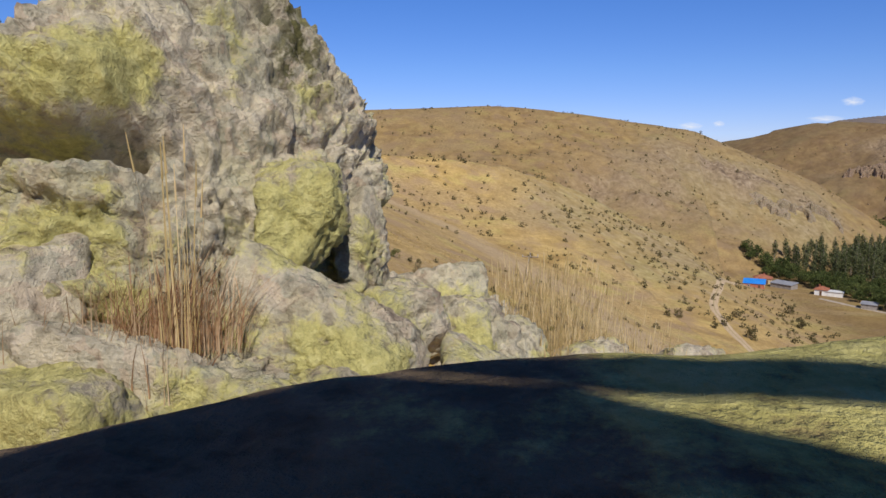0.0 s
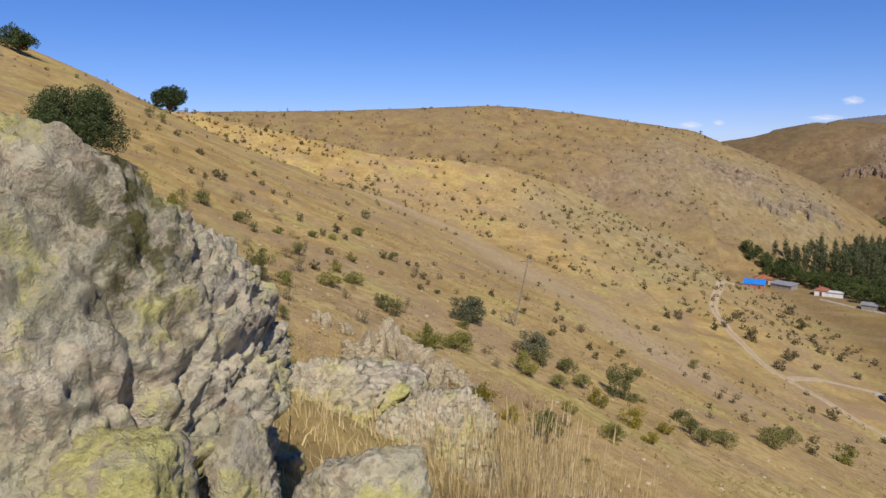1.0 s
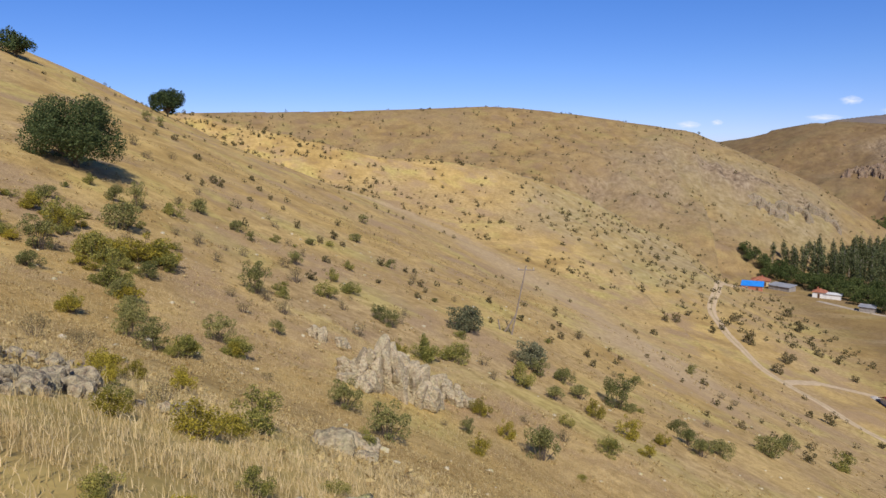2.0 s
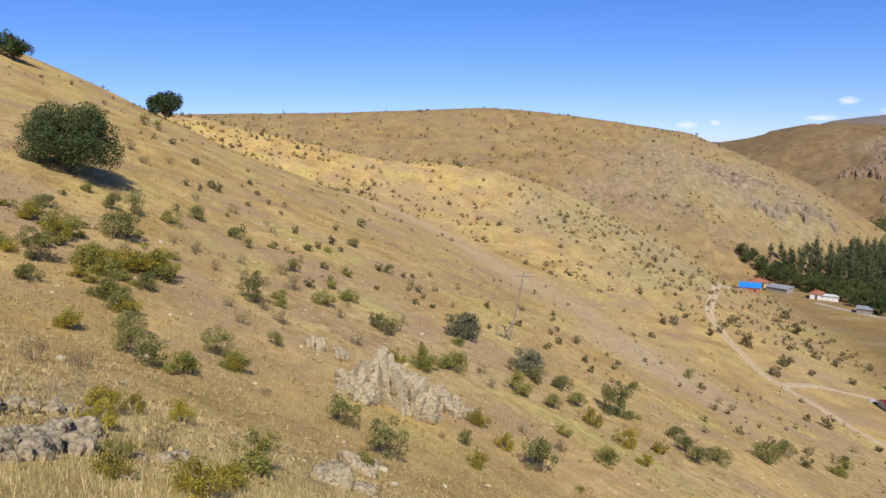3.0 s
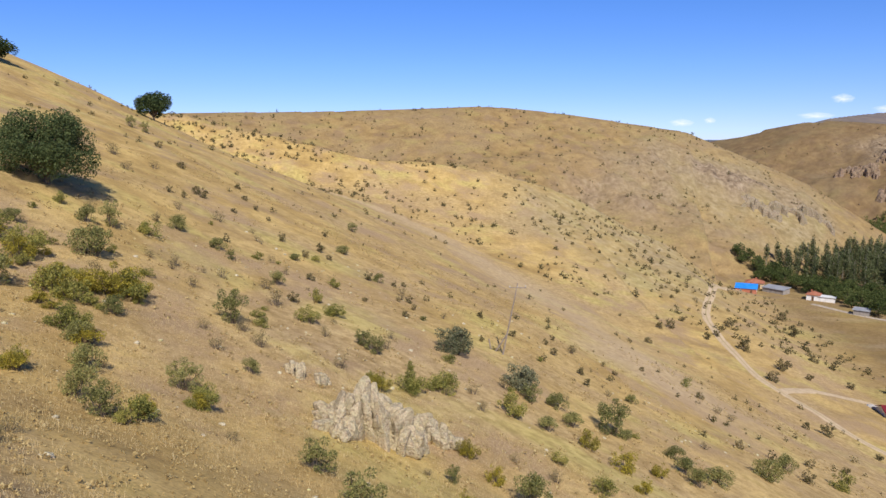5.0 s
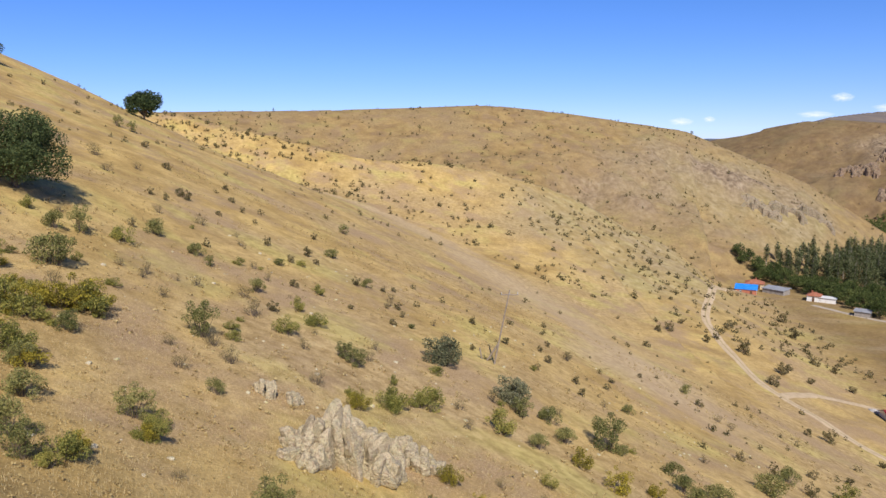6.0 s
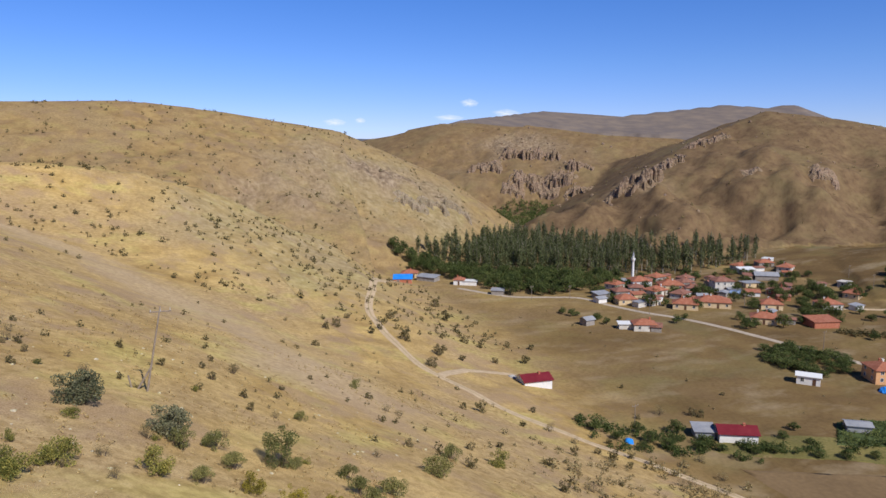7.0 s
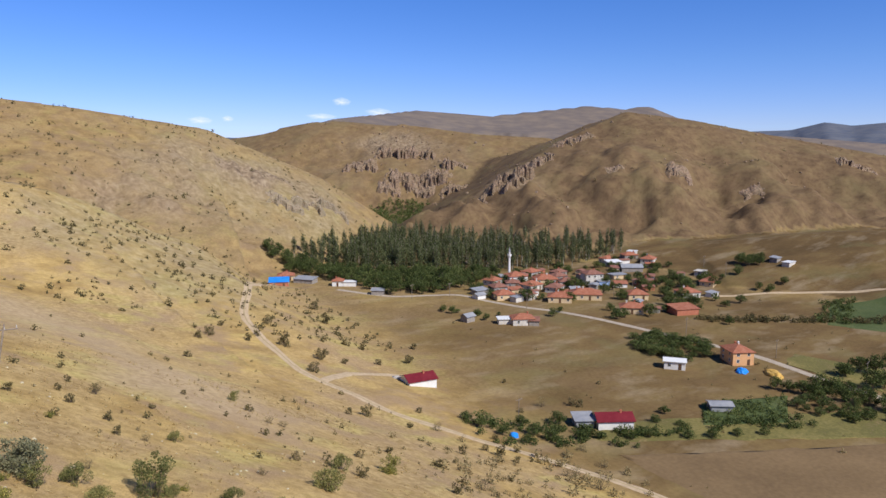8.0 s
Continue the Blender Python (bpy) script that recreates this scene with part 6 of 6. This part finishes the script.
plant(leafy, [(x, y, spots.uniform(5.0, 10.5)) for x, y in scatter_in(LOW_GROVE, 120, 4.0, spots)], (0.75, 1.1), 0.01)
discard(poplars + thin_poplars + leafy)


# ---- what nobody could count ----
def clump_scatter(name, places, leaf, per, size, label, category, rng, tall=1.0):
    """Many small plants in one mesh: (x, y, width) each."""
    places = np.array(places)
    z = land(places[:, 0], places[:, 1])
    n = len(places)
    d = rng.normal(size=(n, per, 3))
    d /= np.linalg.norm(d, axis=2)[:, :, None]
    d *= rng.random((n, per, 1)) ** 0.5 * 0.5
    d[:, :, 2] = np.abs(d[:, :, 2]) * 1.7 * tall
    points = np.stack([places[:, 0], places[:, 1], z], -1)[:, None] + d * places[:, 2, None, None]
    sizes = (places[:, 2, None] * size * (0.6 + 0.8 * rng.random((n, per)))).ravel()
    ob = part_of(name, quads_mesh(name, points.reshape(-1, 3), sizes, rng), leaf)
    return tagged(ob, label, category, kind="stuff")


rng = np.random.default_rng(77)


def slope_places(n, x0, x1, y0, y1, small, large, keep):
    x, y = rng.uniform(x0, x1, n), rng.uniform(y0, y1, n)
    chosen = keep(x, y) & (rng.random(n) < 0.25 + 0.75 * (fractal(x / 22, y / 22, 3, 7) > 0.0))
    x, y = x[chosen], y[chosen]
    return np.stack([x, y, small + (large - small) * rng.random(len(x)) ** 2.5], -1)


def on_hill(which, least=2.0):
    def keep(x, y):
        parts = np.array(land_parts(x, y))
        return (np.argmax(parts, 0) == which) & (parts[which] > least + parts[0])
    return keep


def wood(name, places, leaf, per, size, label, seed, tall=1.0):
    """Many crowns grown into one another: each a few leafy clumps, in one mesh."""
    g = np.random.default_rng(seed)
    points, sizes = [], []
    for x, y, w in places:
        z = height_at(x, y)
        clumps = [(x + w * g.normal() * 0.2, y + w * g.normal() * 0.2, z + w * tall * g.uniform(0.15, 0.75), w * g.uniform(0.18, 0.32)) for c in range(6)]
        found = crown_points(g, clumps, per)
        found[:, 2] = np.maximum(found[:, 2], z + 0.05)
        points.append(found)
        sizes.append(w * size * (0.6 + 0.8 * g.random(per)))
    return tagged(part_of(name, quads_mesh(name, np.concatenate(points), np.concatenate(sizes), g), leaf), label, "trees", kind="stuff")


GORGE_TREES = ((286, 545), (304, 560), (318, 575), (338, 606), (352, 622), (366, 640), (340, 668), (318, 668), (304, 625), (292, 590), (280, 560))
wood("gorge_wood", [(x, y, spots.uniform(3.5, 7)) for x, y in scatter_in(GORGE_TREES, 150, 3.5, spots)], ORCHARD_LEAF, 150, 0.075, "dark green wood filling the mouth of the gorge", 1)
HEDGE = ((250, 216), (275, 202), (300, 184), (318, 172), (313, 168), (278, 194), (250, 209))
wood("field_hedge", [(x, y, spots.uniform(2.0, 4.0)) for x, y in scatter_in(HEDGE, 70, 1.8, spots)], DARK_SCRUB, 150, 0.08, "overgrown dark hedge between brown fields", 2, 0.7)
THICKET = [(spots.uniform(92, 215), spots.uniform(108, 172), spots.uniform(1.8, 4.0)) for k in range(700)]
wood("garden_thicket", [(x, y, w) for x, y, w in THICKET if abs(y - (152 - 0.40 * (x - 118))) < (9 if x < 132 else 3.2) and x > 96][:90], ORCHARD_LEAF, 190, 0.065, "tangled green bushes between the farm gardens", 3, 0.65)
FIELD_EDGE = ((289, 186), (325, 206), (345, 200), (325, 190), (300, 176))
wood("field_edge_wood", [(x, y, spots.uniform(2.5, 4.5)) for x, y in scatter_in(FIELD_EDGE, 40, 2.6, spots)], ORCHARD_LEAF, 150, 0.075, "low trees along the edge of a green field", 4, 0.5)


def poplar_wood(outline, n, apart, seed):
    """The closed depth of the grove: slender crowns with no room between them."""
    g = np.random.default_rng(seed)
    points, sizes = [], []
    for x, y in scatter_in(outline, n, apart, spots):
        z = height_at(x, y)
        if z > 8.5:
            continue
        h, w, per = (g.uniform(12, 16.5), g.uniform(1.0, 1.6), 130) if g.random() < 0.25 else (g.uniform(6, 11), g.uniform(1.2, 2.2), 130)
        up = g.random(per) ** 0.8
        turn, out = g.random(per) * 6.28, w * np.sqrt(g.random(per)) * np.minimum(1, 4 * (1.02 - up)) * (0.35 + 0.65 * np.minimum(1, up * 4))
        points.append(np.stack([x + out * np.cos(turn), y + out * np.sin(turn), z + 1.0 + h * up], -1))
        sizes.append(0.36 * (0.6 + 0.8 * g.random(per)))
    return tagged(part_of("poplar_wood", quads_mesh("poplar_wood", np.concatenate(points), np.concatenate(sizes), g, long=1.5), POPLAR_LEAF), "dark undergrowth filling the poplar grove", "trees", kind="stuff")


poplar_wood(POPLAR_GROVE, 420, 2.6, 9)
clump_scatter("hillside_scrub", slope_places(420, -140, 80, 95, 250, 0.5, 1.7, on_hill(1)), DARK_SCRUB, 46, 0.13, "small dry shrubs dotted over the grassy slope", "scrub", rng)
clump_scatter("spur_scrub", np.concatenate([slope_places(2300, -220, 125, 235, 352, 0.9, 2.8, on_hill(2, 0.5)), slope_places(900, -200, -10, 262, 345, 0.9, 2.5, on_hill(2, 0.5))]), DARK_SCRUB, 34, 0.15, "dark shrubs scattered over the rounded spur", "scrub", rng)
clump_scatter("hill_scrub", slope_places(3000, -420, 260, 360, 575, 1.0, 2.8, on_hill(3)), DARK_SCRUB, 24, 0.17, "tiny dark shrubs over the far hill", "scrub", rng)
clump_scatter("mountain_scrub", slope_places(1300, 150, 760, 380, 900, 1.2, 3.2, lambda x, y: on_hill(5)(x, y) | on_hill(4)(x, y)), DRY_LEAF, 20, 0.17, "sparse dark scrub on the brown mountain", "scrub", rng)
clump_scatter("track_scrub", np.stack([rng.uniform(62, 118, 150), rng.uniform(100, 142, 150), 0.8 + 2.0 * rng.random(150) ** 2], -1), DRY_LEAF, 60, 0.11, "dry bushes along the lower dirt track", "scrub", rng)
clump_scatter("valley_scrub", slope_places(190, 70, 330, 110, 330, 0.6, 1.8, lambda x, y: np.argmax(np.array(land_parts(x, y)), 0) == 0), DRY_LEAF, 34, 0.15, "low weeds and bushes on the valley fields", "scrub", rng)
rows_of = [q for q in [((1 - t) * ((1 - s) * 158 + s * 170) + t * ((1 - s) * 180 + s * 198), (1 - t) * ((1 - s) * 139.5 + s * 149) + t * ((1 - s) * 128.5 + s * 140.5), 1.5) for s in np.linspace(0.04, 0.96, 11) for t in np.linspace(0.02, 0.98, 26)] if rng.random() < 0.72 + 0.25 * math.sin(q[0] * 0.7)]
rows_of = [(x + rng.normal() * 0.25, y + rng.normal() * 0.25, rng.uniform(0.8, 1.9)) for x, y, w in rows_of]
clump_scatter("crop_plants", rows_of, ORCHARD_LEAF, 30, 0.16, "rows of tall dark green crop plants", "crop", rng, 1.3)


tufts = np.stack([rng.uniform(-75, 60, 13000), rng.uniform(48, 165, 13000)], -1)
tufts = tufts[(np.abs(np.arctan2(tufts[:, 0], tufts[:, 1])) < 0.68) & (fractal(tufts[:, 0] / 9, tufts[:, 1] / 9, 3, 18) > -0.15)]
low = np.stack([rng.uniform(-34, 22, 9000), rng.uniform(14, 50, 9000)], -1)
low = low[np.abs(np.arctan2(low[:, 0], low[:, 1])) < 0.72]
tufts = np.concatenate([np.c_[tufts, 0.22 + 0.5 * rng.random(len(tufts)) ** 2], np.c_[low, 0.12 + 0.30 * rng.random(len(low)) ** 2]])
clump_scatter("dry_tussocks", tufts, TUSSOCK, 9, 0.17, "low golden tussocks of dry grass over the slope", "grass", rng, 0.7)


def grass_stuff(name, places, blades, high, wide, mat, label, seed, group=""):
    """Thin upright blades, each a tapered strip bending over."""
    g = np.random.default_rng(seed)
    places = np.array(places)
    n = len(places) * blades
    foot = np.repeat(places, blades, 0)
    off = g.normal(size=(n, 2)) * foot[:, 2:3] * 0.30
    x, y = foot[:, 0] + off[:, 0], foot[:, 1] + off[:, 1]
    z = land(x, y) - 0.02
    turn, h = g.random(n) * 6.28, high * foot[:, 2] * (0.45 + 0.75 * g.random(n))
    bend = (g.random(n) * 0.75 + 0.05) * h
    side = np.stack([np.cos(turn), np.sin(turn), np.zeros(n)], -1) * (wide * (0.7 + 0.6 * g.random(n)))[:, None]
    lean = np.stack([np.sin(turn + g.normal(size=n)), np.cos(turn), np.zeros(n)], -1)
    base = np.stack([x, y, z], -1)
    mid = base + lean * (bend * 0.3)[:, None] + np.stack([np.zeros(n), np.zeros(n), h * 0.6], -1)
    tip = base + lean * bend[:, None] + np.stack([np.zeros(n), np.zeros(n), h], -1)
    v = np.stack([base - side, base + side, mid + side * 0.7, mid - side * 0.7, tip], 1)
    data = bpy.data.meshes.new(name)
    data.vertices.add(5 * n)
    data.vertices.foreach_set("co", v.ravel())
    k = np.arange(n)[:, None] * 5
    loops = np.concatenate([k + [0, 1, 2, 3], k + [3, 2, 4]], 1).ravel().astype(np.int32)
    data.loops.add(len(loops))
    data.loops.foreach_set("vertex_index", loops)
    data.polygons.add(2 * n)
    data.polygons.foreach_set("loop_start", (np.arange(n)[:, None] * 7 + [0, 4]).ravel().astype(np.int32))
    data.update(calc_edges=True)
    return tagged(part_of(name, data, mat), label, "grass", kind="stuff")


near = np.stack([rng.uniform(-40, 30, 44000), rng.uniform(7.5, 66, 44000)], -1)
near = near[(np.abs(np.arctan2(near[:, 0], near[:, 1])) < 0.75) & (fractal(near[:, 0] / 6, near[:, 1] / 6, 3, 8) > -0.7)]
grass_stuff("hillside_grass", np.c_[near, 0.2 + 0.6 * rng.random(len(near)) ** 2], 8, 0.42, 0.0055, DRY_GRASS, "pale golden dry grass covering the slope", 3)

knoll = np.stack([rng.uniform(-7, 3.5, 2600), rng.uniform(5.7, 16, 2600)], -1)
knoll = knoll[(knoll[:, 1] > 7.0) | ((knoll[:, 0] > -1.65) & (knoll[:, 1] > 6.1))]
knoll = np.concatenate([knoll, np.stack([rng.uniform(-14, 6, 3600), rng.uniform(10, 27, 3600)], -1)])
grass_stuff("knoll_grass", np.c_[knoll, rng.uniform(0.10, 0.36, len(knoll))], 12, 0.55, 0.0030, DRY_GRASS, "short pale dry grass between the rocks", 4)


# ---- dry grass among the rocks ----
def grass_tuft(x, y, z, high, blades, spread, mat, label, seed, heads=True, wide=0.0022, droop=0.28):
    """A tuft of thin curved stalks; the taller ones carry a seed head."""
    g = random.Random(seed)
    ob = thing("grass_tuft", pose(x, y, z), label, "grass tuft", "tufts among the rocks")
    stalks, tips = bmesh.new(), bmesh.new()
    for k in range(blades):
        a, out = g.uniform(0, 6.28), spread * g.random() ** 0.7
        foot = Vector((out * math.cos(a), out * math.sin(a), -0.03))
        h, lean = high * g.uniform(0.35, 1.0), g.uniform(0.02, droop)
        way = Vector((math.cos(a + g.gauss(0, 0.8)), math.sin(a + g.gauss(0, 0.8)), 0))
        side = Vector((-way.y, way.x, 0)) * wide * g.uniform(0.7, 1.5)
        last = None
        for s in (0.0, 0.35, 0.7, 1.0):
            p = foot + Vector((0, 0, h * s)) + way * (h * lean * s * s)
            w = side * (1.1 - 0.8 * s)
            pair = (stalks.verts.new(p - w), stalks.verts.new(p + w))
            if last:
                stalks.faces.new((last[0], last[1], pair[1], pair[0]))
            last = pair
        if heads and h > 0.72 * high:
            top = foot + Vector((0, 0, h)) + way * (h * lean)
            tube(tips, top - Vector((0, 0, 0.07)) - way * 0.01, top + Vector((0, 0, 0.02)), 0.0028, 0.0010, 5)
    tagged(part("stalk", stalks, mat, ob), kind="stuff")
    if heads:
        tagged(part("seed_head", tips, DRY_GRASS, ob), kind="stuff")
    else:
        tips.free()
    return ob


PALE_TUFT, RUST_TUFT = "tall pale golden dry grass beside rocks", "rusty brown dry grass in a rock crevice"
for k, (x, y, high, n, spread) in enumerate(((-1.05, 7.5, 0.86, 260, 0.22), (-0.80, 7.7, 0.84, 240, 0.22), (-1.30, 7.3, 0.66, 190, 0.20), (-0.5, 7.6, 0.74, 180, 0.22), (-0.15, 8.0, 0.62, 80, 0.25), (-1.0, 8.3, 0.75, 120, 0.28), (-0.55, 8.6, 0.7, 100, 0.3), (0.35, 7.2, 0.42, 60, 0.2), (0.7, 7.0, 0.42, 60, 0.22), (0.1, 6.9, 0.36, 60, 0.2), (0.5, 8.2, 0.5, 80, 0.3), (-1.6, 9.2, 0.55, 90, 0.3), (-0.6, 9.4, 0.55, 100, 0.35), (0.3, 9.5, 0.5, 90, 0.35), (1.1, 9.0, 0.5, 90, 0.35), (1.3, 7.8, 0.45, 70, 0.3), (-1.15, 6.45, 0.34, 60, 0.10), (0.1, 6.3, 0.34, 70, 0.2), (-0.62, 7.0, 0.45, 60, 0.12))):
    grass_tuft(x, y, height_at(x, y), high, n, spread, DRY_GRASS, PALE_TUFT, 70 + k, True, 0.0024)
meadow = random.Random(31)
for k in range(34):
    x, y = meadow.uniform(-0.1, 3.4), meadow.uniform(7.0, 11.5)
    grass_tuft(x, y, height_at(x, y), meadow.uniform(0.42, 0.68), 70, meadow.uniform(0.18, 0.34), DRY_GRASS, PALE_TUFT, 130 + k, True, 0.0022)
for k, (x, y, z, high, n, spread) in enumerate(((-2.16, 4.98, 72.12, 0.27, 320, 0.12), (-2.05, 5.04, 72.12, 0.22, 240, 0.11), (-2.26, 4.93, 72.1, 0.24, 240, 0.11), (-2.40, 4.85, 72.1, 0.20, 90, 0.12), (-2.10, 4.86, 72.05, 0.18, 120, 0.12))):
    grass_tuft(x, y, z, high, n, spread, BROWN_GRASS, RUST_TUFT, 90 + k, False, 0.0013, 0.8)
grass_tuft(-2.06, 4.90, 72.08, 0.60, 24, 0.07, DRY_GRASS, "thin pale grass stalks rising before the boulder", 99, droop=0.14)

# ---- small fair-weather clouds low over the horizon ----
CLOUD = bpy.data.materials.new("thin_white_cloud")
CLOUD.use_nodes = True
nodes, links = CLOUD.node_tree.nodes, CLOUD.node_tree.links
nodes.remove(nodes["Principled BSDF"])
where, wisps, falloff, thin = nodes.new("ShaderNodeTexCoord"), nodes.new("ShaderNodeTexNoise"), nodes.new("ShaderNodeTexGradient"), nodes.new("ShaderNodeMath")
wisps.inputs["Scale"].default_value, wisps.inputs["Detail"].default_value = 2.6, 7
falloff.gradient_type = "SPHERICAL"
links.new(where.outputs["Object"], wisps.inputs["Vector"])
links.new(where.outputs["Object"], falloff.inputs["Vector"])
thin.operation = "MULTIPLY"
links.new(wisps.outputs[0], thin.inputs[0])
links.new(falloff.outputs[0], thin.inputs[1])
density = nodes.new("ShaderNodeMapRange")
density.inputs["From Min"].default_value, density.inputs["From Max"].default_value, density.inputs["To Max"].default_value = 0.14, 0.50, 0.8
links.new(thin.outputs[0], density.inputs["Value"])
white, clear_air, blend = nodes.new("ShaderNodeEmission"), nodes.new("ShaderNodeBsdfTransparent"), nodes.new("ShaderNodeMixShader")
white.inputs["Color"].default_value, white.inputs["Strength"].default_value = (0.92, 0.95, 1.0, 1), 0.95
links.new(density.outputs[0], blend.inputs[0])
links.new(clear_air.outputs[0], blend.inputs[1])
links.new(white.outputs[0], blend.inputs[2])
links.new(blend.outputs[0], nodes["Material Output"].inputs[0])
for k, (azimuth, rise, w, h) in enumerate(((13.0, 0.0335, 105, 36), (23.6, 0.060, 85, 40), (15.0, 0.036, 50, 28), (22.0, 0.040, 140, 30), (26.5, 0.046, 130, 40), (-9.0, 0.050, 130, 26))):
    d = 4600
    at = Vector((d * math.sin(radians(azimuth)), 10 + d * math.cos(radians(azimuth)), 76 + d * rise))
    bm = bmesh.new()
    bmesh.ops.create_grid(bm, x_segments=2, y_segments=2, size=1)
    ob = part("cloud", bm, CLOUD)
    ob.matrix_world = Matrix.Translation(at) @ Euler((radians(90), 0, radians(-azimuth))).to_matrix().to_4x4() @ Matrix.Diagonal((w, h, 1, 1))
    ob.visible_shadow = False
    tagged(ob, "small faint white cloud low over the hills", "cloud", "fair-weather clouds", "structure")
